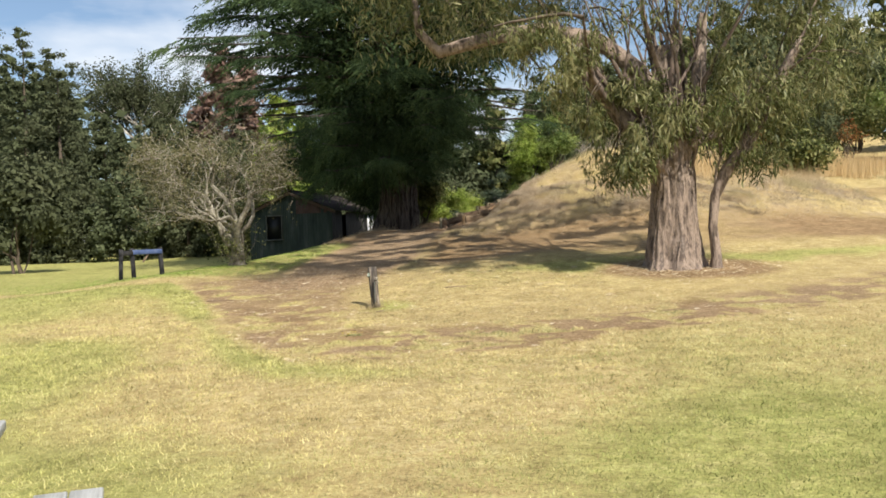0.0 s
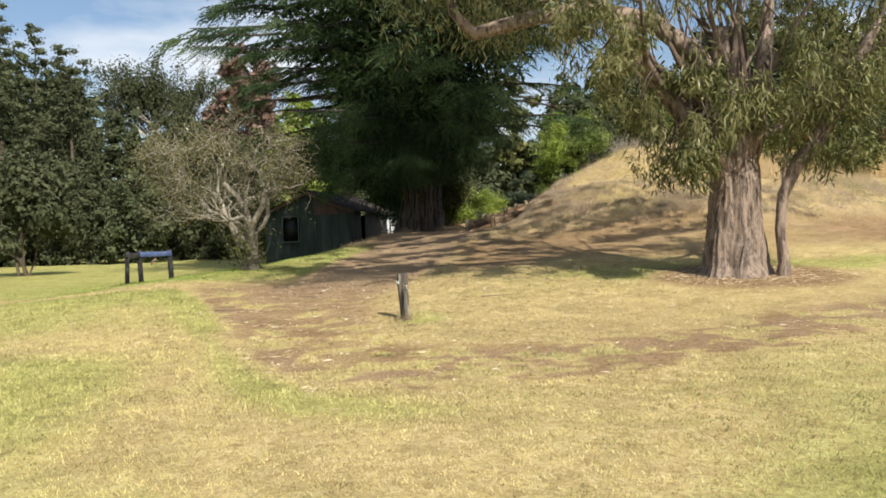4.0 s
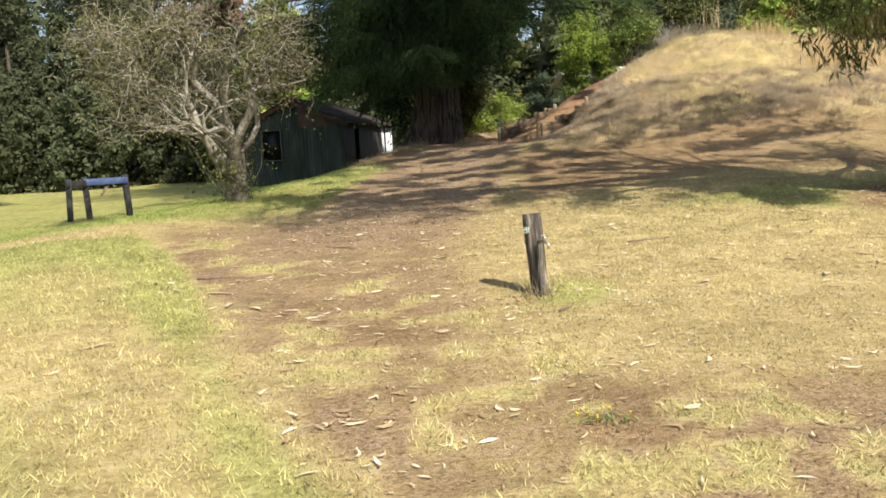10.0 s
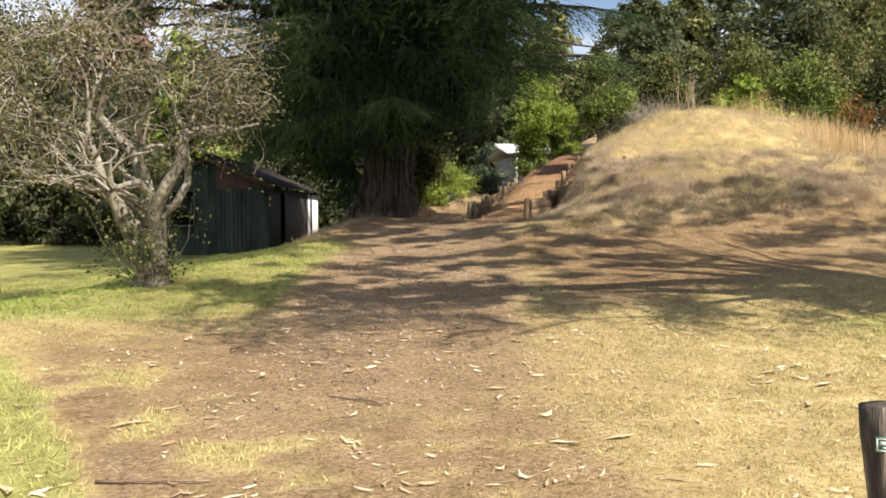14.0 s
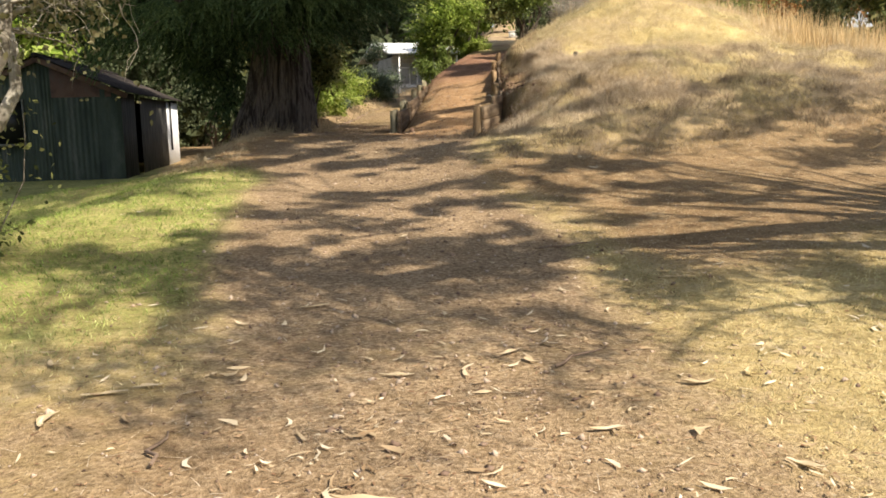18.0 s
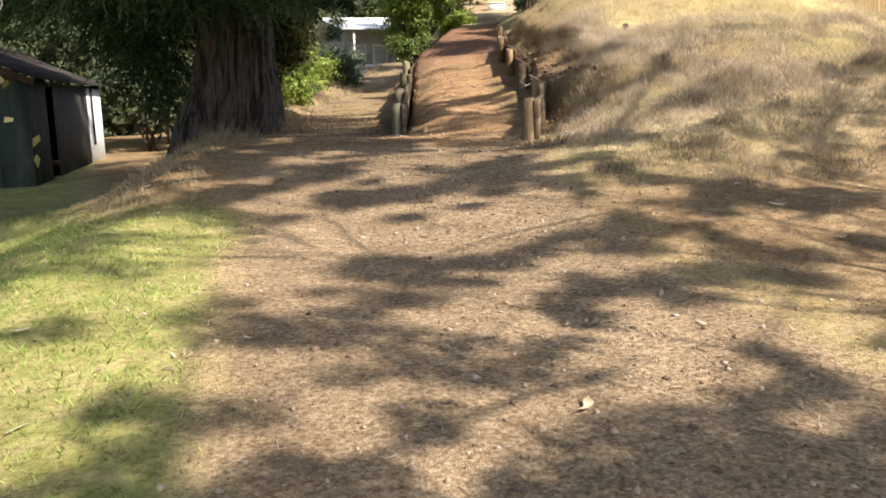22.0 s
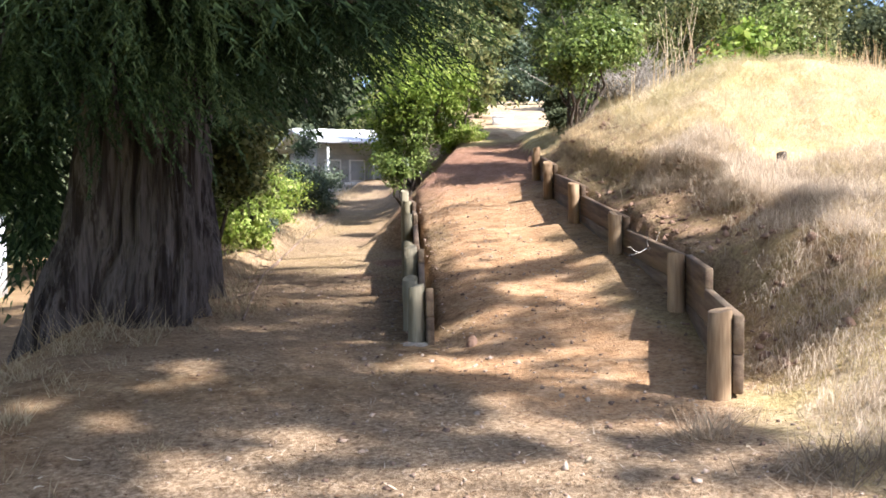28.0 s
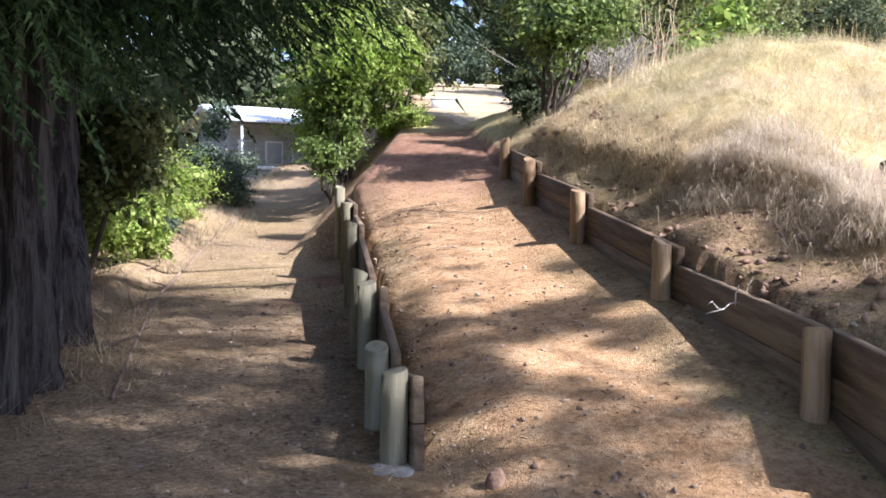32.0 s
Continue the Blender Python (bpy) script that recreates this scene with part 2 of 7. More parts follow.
def ground_material():
    """Lawn, straw, bare earth, clay and litter mixed by the ground's own attributes, with grain at several sizes."""
    m = bpy.data.materials.new("ground_cover")
    m.use_nodes = True
    n, l = m.node_tree.nodes, m.node_tree.links
    n.clear()
    out, bsdf = n.new("ShaderNodeOutputMaterial"), n.new("ShaderNodeBsdfPrincipled")
    co = n.new("ShaderNodeTexCoord")

    def noise_at(scale, detail=5.0, rough=0.6):
        t = n.new("ShaderNodeTexNoise")
        t.inputs["Scale"].default_value, t.inputs["Detail"].default_value, t.inputs["Roughness"].default_value = scale, detail, rough
        l.new(co.outputs["Object"], t.inputs["Vector"])
        return t.outputs["Fac"]

    def ramp(fac, *stops):
        r = n.new("ShaderNodeValToRGB")
        els = r.color_ramp.elements
        while len(els) < len(stops):
            els.new(0.5)
        for i, (p, c) in enumerate(stops):
            els[i].position, els[i].color = p, (*c, 1)
        l.new(fac, r.inputs["Fac"])
        return r.outputs["Color"]

    def mix(fac, a, b):
        x = n.new("ShaderNodeMix")
        x.data_type = "RGBA"
        l.new(fac, x.inputs["Factor"])
        l.new(a, x.inputs["A"])
        l.new(b, x.inputs["B"])
        return x.outputs["Result"]

    def attr(name):
        a = n.new("ShaderNodeAttribute")
        a.attribute_name = name
        return a.outputs["Fac"]

    def blend(name, soft_noise, amount=0.6, edge=0.15):
        """The attribute's edge broken up by noise, so that one cover frays into the other."""
        a, s, c = attr(name), n.new("ShaderNodeMath"), n.new("ShaderNodeMapRange")
        s.operation = "MULTIPLY_ADD"
        s.inputs[1].default_value = amount
        l.new(soft_noise, s.inputs[0])
        l.new(a, s.inputs[2])
        c.inputs["From Min"].default_value, c.inputs["From Max"].default_value = 0.5 - edge + amount / 2, 0.5 + edge + amount / 2
        l.new(s.outputs["Value"], c.inputs["Value"])
        return c.outputs["Result"]

    big, mid, fine, grit = noise_at(0.9), noise_at(6.0, 6, 0.7), noise_at(38.0, 4, 0.7), noise_at(120.0, 2, 0.6)
    straw = ramp(mid, (0.25, (0.33, 0.255, 0.118)), (0.5, (0.485, 0.395, 0.19)), (0.75, (0.62, 0.525, 0.315)))
    green = ramp(mid, (0.25, (0.20, 0.215, 0.065)), (0.5, (0.37, 0.375, 0.13)), (0.78, (0.54, 0.49, 0.23)))
    earth = ramp(fine, (0.25, (0.19, 0.128, 0.076)), (0.5, (0.33, 0.242, 0.152)), (0.8, (0.49, 0.385, 0.265)))
    litter = ramp(mid, (0.25, (0.17, 0.105, 0.056)), (0.5, (0.295, 0.203, 0.112)), (0.8, (0.48, 0.375, 0.225)))
    clay = ramp(mid, (0.25, (0.32, 0.185, 0.09)), (0.5, (0.48, 0.305, 0.165)), (0.8, (0.60, 0.44, 0.28)))
    pale = ramp(fine, (0.25, (0.38, 0.29, 0.18)), (0.55, (0.55, 0.44, 0.295)), (0.8, (0.67, 0.57, 0.41)))
    red = ramp(mid, (0.25, (0.17, 0.085, 0.055)), (0.5, (0.29, 0.165, 0.11)), (0.8, (0.42, 0.28, 0.20)))
    c = mix(blend("green", mid), straw, green)
    c = mix(blend("pale", mid), c, pale)
    c = mix(blend("litter", mid, 0.9, 0.28), c, litter)
    c = mix(blend("earth", mid, 0.9, 0.32), c, earth)
    c = mix(blend("clay", big, 0.4), c, clay)
    c = mix(blend("red", mid, 0.8, 0.3), c, red)
    tone = n.new("ShaderNodeMix")
    tone.data_type, tone.blend_type = "RGBA", "MULTIPLY"
    tone.inputs["Factor"].default_value = 1.0
    l.new(c, tone.inputs["A"])
    l.new(ramp(noise_at(1.7, 7, 0.65), (0.3, (0.74, 0.72, 0.70)), (0.68, (1.14, 1.14, 1.13))), tone.inputs["B"])
    c = tone.outputs["Result"]
    hsv = n.new("ShaderNodeMix")
    hsv.data_type, hsv.blend_type = "RGBA", "MULTIPLY"
    hsv.inputs["Factor"].default_value = 1.0
    l.new(c, hsv.inputs["A"])
    l.new(ramp(fine, (0.3, (0.72, 0.69, 0.66)), (0.62, (1.06, 1.06, 1.06))), hsv.inputs["B"])
    bsdf.inputs["Roughness"].default_value, bsdf.inputs["Specular IOR Level"].default_value = 0.95, 0.12
    speck = n.new("ShaderNodeMix")
    speck.data_type, speck.blend_type = "RGBA", "MULTIPLY"
    speck.inputs["Factor"].default_value = 1.0
    l.new(hsv.outputs["Result"], speck.inputs["A"])
    l.new(ramp(noise_at(22.0, 8, 0.8), (0.36, (0.58, 0.55, 0.51)), (0.50, (0.97, 0.96, 0.95)), (0.70, (1.12, 1.12, 1.12))), speck.inputs["B"])
    l.new(speck.outputs["Result"], bsdf.inputs["Base Color"])
    s1 = n.new("ShaderNodeMath")
    s1.operation = "MULTIPLY_ADD"
    s1.inputs[1].default_value = 0.5
    l.new(grit, s1.inputs[0])
    l.new(fine, s1.inputs[2])
    bp = n.new("ShaderNodeBump")
    bp.inputs["Strength"].default_value, bp.inputs["Distance"].default_value = 0.7, 0.03
    l.new(s1.outputs["Value"], bp.inputs["Height"])
    l.new(bp.outputs["Normal"], bsdf.inputs["Normal"])
    l.new(bsdf.outputs["BSDF"], out.inputs["Surface"])
    return m


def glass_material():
    """Opaque near-black panes: the unlit room behind is put into their colour."""
    m = bpy.data.materials.new("unlit_room_glass")
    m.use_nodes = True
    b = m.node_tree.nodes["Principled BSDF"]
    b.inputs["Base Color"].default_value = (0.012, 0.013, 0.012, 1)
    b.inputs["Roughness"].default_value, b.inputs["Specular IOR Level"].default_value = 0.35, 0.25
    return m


def tint_material(name, rough=0.7, translucent=0.25):
    """Blades whose colour is carried by the point attribute 'tint'."""
    m = bpy.data.materials.new(name)
    m.use_nodes = True
    n, l = m.node_tree.nodes, m.node_tree.links
    n.clear()
    out, d, tr, mx = (n.new(k) for k in ("ShaderNodeOutputMaterial", "ShaderNodeBsdfDiffuse", "ShaderNodeBsdfTranslucent", "ShaderNodeMixShader"))
    a = n.new("ShaderNodeAttribute")
    a.attribute_name = "tint"
    mx.inputs["Fac"].default_value = translucent
    l.new(a.outputs["Color"], d.inputs["Color"])
    l.new(a.outputs["Color"], tr.inputs["Color"])
    l.new(d.outputs["BSDF"], mx.inputs[1])
    l.new(tr.outputs["BSDF"], mx.inputs[2])
    l.new(mx.outputs["Shader"], out.inputs["Surface"])
    return m


M_GROUND = ground_material()
M_BLADE = tint_material("grass_blade", 0.7, 0.36)
M_GUM_BARK = material("gum_bark", [(0.04, 0.03, 0.024), (0.13, 0.098, 0.078), (0.29, 0.225, 0.18), (0.10, 0.075, 0.062), (0.25, 0.205, 0.175)], 3.0, 0.9, 1.0, 26, stretch=(2.4, 2.4, 0.55), bump_dist=0.05)
M_GUM_LIMB = material("gum_limb_bark", [(0.05, 0.036, 0.03), (0.12, 0.088, 0.07), (0.22, 0.17, 0.14)], 4, 0.9, 0.6, 26, stretch=(2, 2, 0.5))
M_CON_BARK = material("conifer_bark", [(0.013, 0.009, 0.008), (0.030, 0.022, 0.019), (0.115, 0.097, 0.086), (0.034, 0.026, 0.022)], 3, 0.92, 1.0, 18, stretch=(4, 4, 0.25), bump_dist=0.06)
M_LICHEN_BARK = material("lichen_bark", [(0.09, 0.075, 0.058), (0.22, 0.20, 0.16), (0.45, 0.42, 0.36)], 7, 0.9, 0.6, 40, bump_dist=0.02)
M_OLD_TRUNK = material("old_trunk_bark", [(0.061, 0.051, 0.037), (0.143, 0.122, 0.095), (0.245, 0.224, 0.184)], 6, 0.9, 0.7, 36, bump_dist=0.02)
M_TWIG = material("grey_twig", [(0.17, 0.15, 0.12), (0.28, 0.25, 0.205), (0.40, 0.37, 0.32)], 5, 0.9, 0.2, 40)
M_DARK_BARK = material("dark_bark", [(0.035, 0.028, 0.021), (0.085, 0.066, 0.05), (0.14, 0.112, 0.085)], 5, 0.9, 0.5, 30, stretch=(2, 2, 0.5))
M_PALE_BARK = material("pale_bark", [(0.35, 0.31, 0.27), (0.55, 0.5, 0.44), (0.68, 0.64, 0.58)], 4, 0.8, 0.3, 30, stretch=(1, 1, 0.4))
M_GUM_LEAF = leaf_material("gum_leaf", [(0.065, 0.075, 0.025), (0.12, 0.135, 0.05), (0.185, 0.195, 0.085), (0.27, 0.255, 0.125)], 0.42, 0.3)
M_CON_LEAF = leaf_material("conifer_spray", [(0.016, 0.028, 0.014), (0.03, 0.053, 0.024), (0.062, 0.10, 0.043), (0.115, 0.165, 0.072)], 0.9, 0.25, 0.3)
M_LICH_LEAF = leaf_material("sparse_leaf", [(0.085, 0.085, 0.038), (0.14, 0.135, 0.065), (0.20, 0.18, 0.10)], 0.6, 0.25)
M_FOREST_LEAF = leaf_material("bush_leaf_dark", [(0.054, 0.067, 0.034), (0.075, 0.092, 0.046), (0.10, 0.118, 0.061), (0.126, 0.142, 0.078)], 0.95, 0.3, 0.3)
M_OLIVE_LEAF = leaf_material("bush_leaf_olive", [(0.052, 0.062, 0.032), (0.078, 0.09, 0.047), (0.106, 0.116, 0.064)], 0.95, 0.3, 0.3)
M_HEDGE_LEAF = leaf_material("hedge_leaf", [(0.048, 0.06, 0.02), (0.098, 0.118, 0.038), (0.165, 0.18, 0.062), (0.25, 0.245, 0.10)], 0.6, 0.32)
M_BRIGHT_LEAF = leaf_material("bright_leaf", [(0.12, 0.18, 0.025), (0.22, 0.31, 0.05), (0.34, 0.42, 0.085), (0.42, 0.46, 0.15)], 0.45, 0.42)
# conifer spray with sunlight put into its colour
M_LIT_SPRAY = leaf_material("sunlit_spray", [(0.10, 0.18, 0.03), (0.17, 0.28, 0.05), (0.27, 0.38, 0.08)], 0.6, 0.4)
M_GLOSSY_LEAF = leaf_material("glossy_leaf", [(0.06, 0.09, 0.022), (0.13, 0.185, 0.042), (0.21, 0.27, 0.07), (0.30, 0.34, 0.12)], 0.35, 0.36)
M_COPPER_LEAF = leaf_material("copper_leaf", [(0.12, 0.072, 0.058), (0.20, 0.125, 0.10), (0.28, 0.195, 0.155)], 0.6, 0.3)
M_RED_LEAF = leaf_material("red_berry_leaf", [(0.16, 0.06, 0.02), (0.24, 0.11, 0.04), (0.30, 0.18, 0.07)], 0.6, 0.3)
M_GREY_LEAF = leaf_material("grey_green_leaf", [(0.06, 0.085, 0.05), (0.105, 0.14, 0.085), (0.18, 0.215, 0.14)], 0.6, 0.25)
M_FALLEN = leaf_material("fallen_bark_leaf", [(0.30, 0.20, 0.11), (0.52, 0.41, 0.26), (0.70, 0.61, 0.45)], 0.75, 0.1, scale=2)
M_STICK = material("dead_stick", [(0.10, 0.065, 0.045), (0.2, 0.14, 0.1), (0.33, 0.25, 0.19)], 6, 0.9, 0.3, 40)
M_WEED = leaf_material("weed_leaf", [(0.10, 0.15, 0.05), (0.18, 0.24, 0.08), (0.27, 0.31, 0.13)], 0.6, 0.2)
M_FLOWER = leaf_material("weed_flower", [(0.65, 0.5, 0.03), (0.78, 0.62, 0.04), (0.85, 0.7, 0.1)], 0.6, 0.2)
M_LITTER = leaf_material("brown_litter", [(0.09, 0.05, 0.03), (0.2, 0.115, 0.065), (0.36, 0.24, 0.14)], 0.8, 0.05, scale=2)
M_STONE = material("path_stone", [(0.16, 0.105, 0.075), (0.29, 0.205, 0.145), (0.43, 0.34, 0.26)], 8, 0.9, 0.3, 50, island=0.8)
M_POST = material("treated_post", [(0.16, 0.10, 0.052), (0.27, 0.185, 0.105), (0.37, 0.275, 0.17)], 4, 0.8, 0.35, 30, stretch=(3, 3, 0.3), obj_rand=0.25)
M_GREEN_POST = material("weathered_green_post", [(0.115, 0.10, 0.06), (0.19, 0.168, 0.108), (0.28, 0.25, 0.175)], 4, 0.85, 0.4, 30, stretch=(3, 3, 0.3), obj_rand=0.25)
M_BOARD = material("treated_board", [(0.075, 0.05, 0.032), (0.145, 0.10, 0.064), (0.22, 0.165, 0.105)], 4, 0.85, 0.4, 34, stretch=(0.4, 3, 5), obj_rand=0.3)
M_TAP_POST = material("charred_post", [(0.018, 0.016, 0.015), (0.045, 0.038, 0.034), (0.10, 0.085, 0.07), (0.30, 0.25, 0.20)], 5, 0.85, 0.8, 30, stretch=(5, 5, 0.35), bump_dist=0.03)
M_BRASS = material("worn_brass", [(0.42, 0.38, 0.30), (0.6, 0.56, 0.48)], 20, 0.35, 0.1, 80, metal=0.9)
M_WHITE = material("white_paint", [(0.66, 0.66, 0.63), (0.78, 0.78, 0.75), (0.84, 0.84, 0.81)], 6, 0.6, 0.1, 40)
M_SIGN_GREEN = material("sign_green", [(0.05, 0.16, 0.10), (0.07, 0.21, 0.14)], 12, 0.45, 0.05, 60)
M_TABLE = material("grey_table_board", [(0.33, 0.33, 0.315), (0.50, 0.50, 0.48), (0.60, 0.60, 0.585)], 5, 0.85, 0.4, 40, stretch=(6, 0.35, 3), obj_rand=0.2)
M_TABLE_LEG = material("brown_table_frame", [(0.07, 0.055, 0.04), (0.13, 0.10, 0.075)], 5, 0.8, 0.3, 40)
M_BLUE = material("faded_blue_beam", [(0.035, 0.055, 0.13), (0.055, 0.085, 0.19), (0.09, 0.12, 0.22)], 6, 0.7, 0.15, 40)
M_BLACK_LEG = material("black_leg", [(0.012, 0.012, 0.014), (0.03, 0.03, 0.032), (0.06, 0.055, 0.05)], 6, 0.8, 0.3, 40)
M_SHED_GREEN = material("shed_green_iron", [(0.02, 0.029, 0.019), (0.033, 0.046, 0.029), (0.046, 0.060, 0.040), (0.085, 0.09, 0.07)], 1.6, 0.65, 0.15, 16, stretch=(2, 2, 0.5))
M_SHED_GREY = material("shed_bare_board", [(0.022, 0.022, 0.019), (0.042, 0.041, 0.036), (0.085, 0.08, 0.07)], 3, 0.85, 0.35, 26, stretch=(3, 3, 0.4))
M_SHED_RUST = material("shed_rusty_red", [(0.055, 0.034, 0.027), (0.105, 0.062, 0.047), (0.085, 0.07, 0.058)], 3, 0.85, 0.3, 24)
# roof iron darkened: the conifer's shade on it is put into the colour
M_SHED_ROOF = material("shed_roof_iron", [(0.02, 0.017, 0.016), (0.038, 0.033, 0.03), (0.075, 0.06, 0.052)], 2, 0.88, 0.25, 20, spec=0.06)
M_WHITE_IRON = material("whitewashed_iron", [(0.50, 0.52, 0.53), (0.66, 0.68, 0.70), (0.78, 0.79, 0.80)], 3, 0.65, 0.2, 26, stretch=(3, 3, 0.4))
# near-black: the shed's unlit inside put into the colour; also its pipe
M_DARK = material("shade_and_pipe_black", [(0.012, 0.012, 0.012), (0.03, 0.028, 0.026)], 3, 0.95, 0, 20)
M_FRAME = material("grey_window_frame", [(0.075, 0.08, 0.07), (0.13, 0.135, 0.12)], 6, 0.7, 0.2, 40)
M_HOUSE_WALL = material("cream_weatherboard", [(0.30, 0.31, 0.29), (0.40, 0.41, 0.385), (0.47, 0.48, 0.45)], 2, 0.7, 0.1, 20)
M_HOUSE_ROOF = material("pale_roof_iron", [(0.60, 0.62, 0.63), (0.72, 0.74, 0.75), (0.80, 0.81, 0.82)], 2, 0.5, 0.1, 20)
M_HOUSE_PANE = material("grey_house_pane", [(0.34, 0.36, 0.35), (0.44, 0.46, 0.45)], 3, 0.4, 0, 20)
M_GLASS = glass_material()
M_CLOD = material("red_clod", [(0.13, 0.078, 0.052), (0.22, 0.135, 0.09), (0.32, 0.215, 0.15)], 20, 0.9, 0.4, 60)
M_CONCRETE = material("old_concrete", [(0.20, 0.175, 0.145), (0.33, 0.30, 0.26), (0.45, 0.42, 0.37)], 14, 0.9, 0.4, 60)


# ---- geometry helpers ----
def raw_mesh(name, verts, faces, mat=None, smooth=False, attrs=None, colors=None):
    """A mesh from arrays: verts (n, 3), faces a list of index arrays (k, 3) or (k, 4)."""
    me = bpy.data.meshes.new(name)
    verts = np.asarray(verts, np.float32).reshape(-1, 3)
    faces = [np.asarray(f, np.int32) for f in faces if len(f)]
    loops = np.concatenate([f.ravel() for f in faces])
    sizes = np.concatenate([np.full(len(f), f.shape[1], np.int32) for f in faces])
    starts = np.concatenate([[0], np.cumsum(sizes)[:-1]]).astype(np.int32)
    me.vertices.add(len(verts))
    me.vertices.foreach_set("co", verts.ravel())
    me.loops.add(len(loops))
    me.loops.foreach_set("vertex_index", loops)
    me.polygons.add(len(sizes))
    me.polygons.foreach_set("loop_start", starts)
    if smooth:
        me.polygons.foreach_set("use_smooth", np.ones(len(sizes), bool))
    me.update(calc_edges=True)
    for key, values in (attrs or {}).items():
        a = me.attributes.new(key, "FLOAT", "POINT")
        a.data.foreach_set("value", np.asarray(values, np.float32))
    if colors is not None:
        a = me.attributes.new("tint", "FLOAT_COLOR", "POINT")
        a.data.foreach_set("color", np.c_[colors, np.ones(len(colors))].astype(np.float32).ravel())
    if mat:
        me.materials.append(mat)
    return me


class Geo:
    """Collects vertices and faces for one mesh."""

    def __init__(self):
        self.v, self.f, self.n = [], [], 0

    def add(self, verts, *faces):
        verts = np.asarray(verts, float).reshape(-1, 3)
        self.v.append(verts)
        self.f += [np.asarray(f, int) + self.n for f in faces if len(f)]
        self.n += len(verts)
        return self

    def tube(self, pts, radii, sides=6, cap=True, flute=0.0, lobes=5, phase=0.0):
        pts, radii = np.asarray(pts, float), np.asarray(radii, float)
        k = len(pts)
        tang = np.gradient(pts, axis=0)
        tang /= np.linalg.norm(tang, axis=1, keepdims=True) + 1e-9
        ref = np.array([1.0, 0, 0]) if abs(tang[0][0]) < 0.8 else np.array([0, 1.0, 0])
        ang = np.linspace(0, 2 * np.pi, sides, endpoint=False)
        rings = []
        for i in range(k):
            u = ref - tang[i] * (ref @ tang[i])
            u /= np.linalg.norm(u)
            w = np.cross(tang[i], u)
            ref = u
            r = radii[i] * (1 + flute * (np.sin(ang * lobes + phase + 0.25 * i) + 0.6 * np.sin(ang * (2 * lobes + 3) + 2 * phase - 0.2 * i)))
            rings.append(pts[i] + np.outer(np.cos(ang) * r, u) + np.outer(np.sin(ang) * r, w))
        v = np.concatenate(rings)
        i, j = np.meshgrid(np.arange(k - 1), np.arange(sides), indexing="ij")
        a, b = (i * sides + j).ravel(), (i * sides + (j + 1) % sides).ravel()
        f = np.stack([a, b, b + sides, a + sides], 1)
        tris = []
        if cap:
            v = np.r_[v, pts[-1:], pts[:1]]
            m = k * sides
            jj = np.arange(sides)
            tris = np.r_[np.stack([(k - 1) * sides + jj, (k - 1) * sides + (jj + 1) % sides, np.full(sides, m)], 1),
                         np.stack([(jj + 1) % sides, jj, np.full(sides, m + 1)], 1)]
        return self.add(v, f, tris)

    def box(self, size, m=None, bevel=0.006):
        """A box of that size about its centre, with chamfered edges, at the pose m."""
        x, y, z = (s / 2 for s in size)
        b = min(bevel, x * 0.4, y * 0.4, z * 0.4)
        bm = bmesh.new()
        bmesh.ops.create_cube(bm, size=2.0)
        for v in bm.verts:
            v.co = (v.co.x * x, v.co.y * y, v.co.z * z)
        if b > 0:
            bmesh.ops.bevel(bm, geom=list(bm.edges), offset=b, segments=1, affect="EDGES")
        bm.verts.index_update()
        pts = np.array([(m @ v.co)[:] if m else v.co[:] for v in bm.verts])
        quads = [[v.index for v in f.verts] for f in bm.faces if len(f.verts) == 4]
        tris = [[v.index for v in f.verts] for f in bm.faces if len(f.verts) == 3]
        bm.free()
        return self.add(pts, quads, tris)

    def quads(self, c, d, w, length, width, bend=0.0):
        """Leaves: a rhomb each, from its foot c along d, w across."""
        c, d, w = (np.asarray(a, float) for a in (c, d, w))
        n = len(c)
        length, width = np.broadcast_to(length, n)[:, None], np.broadcast_to(width, n)[:, None]
        droop = np.array([0, 0, -1.0]) * length * bend
        mid = c + d * length * 0.45
        v = np.stack([c, mid + w * width / 2, c + d * length + droop, mid - w * width / 2], 1).reshape(-1, 3)
        return self.add(v, np.arange(4 * n).reshape(-1, 4))

    def spikes(self, c, d, w, length, width, bend=0.0):
        """Slender leaves: a triangle each, from its foot c along d, w across."""
        c, d, w = (np.asarray(a, float) for a in (c, d, w))
        n = len(c)
        length, width = np.broadcast_to(length, n)[:, None], np.broadcast_to(width, n)[:, None]
        tip = c + d * length + np.array([0, 0, -1.0]) * length * bend
        return self.add(np.stack([c - w * width / 2, c + w * width / 2, tip], 1).reshape(-1, 3), np.arange(3 * n).reshape(-1, 3))

    def mesh(self, name, mat, smooth=False):
        me = raw_mesh(name, np.concatenate(self.v), self.f, mat, smooth)
        return me


def unit(a):
    a = np.asarray(a, float)
    return a / (np.linalg.norm(a, axis=-1, keepdims=True) + 1e-9)


def thing(name, x, y, z, label, category, group="", kind="", rz=0.0):
    ob = new(name)
    ob.empty_display_size = 0.2
    ob.matrix_world = pose(x, y, z, 0, 0, rz)
    return tagged(ob, label, category, group, kind)


def part(name, geo, mat, parent, label="", smooth=False, at=None):
    me = geo if isinstance(geo, bpy.types.Mesh) else geo.mesh(name, mat, smooth)
    ob = new(name, me)
    ob.parent = parent
    if at is not None:
        ob.matrix_basis = at
    if label:
        tagged(ob, label)
    return ob


def gz(x, y):
    return float(ground(x, y))


# ---- ground ----
def steps(*spans):
    out = []
    for a, b, d in spans:
        out.append(np.arange(a, b, d))
    return np.concatenate(out + [[spans[-1][1]]])


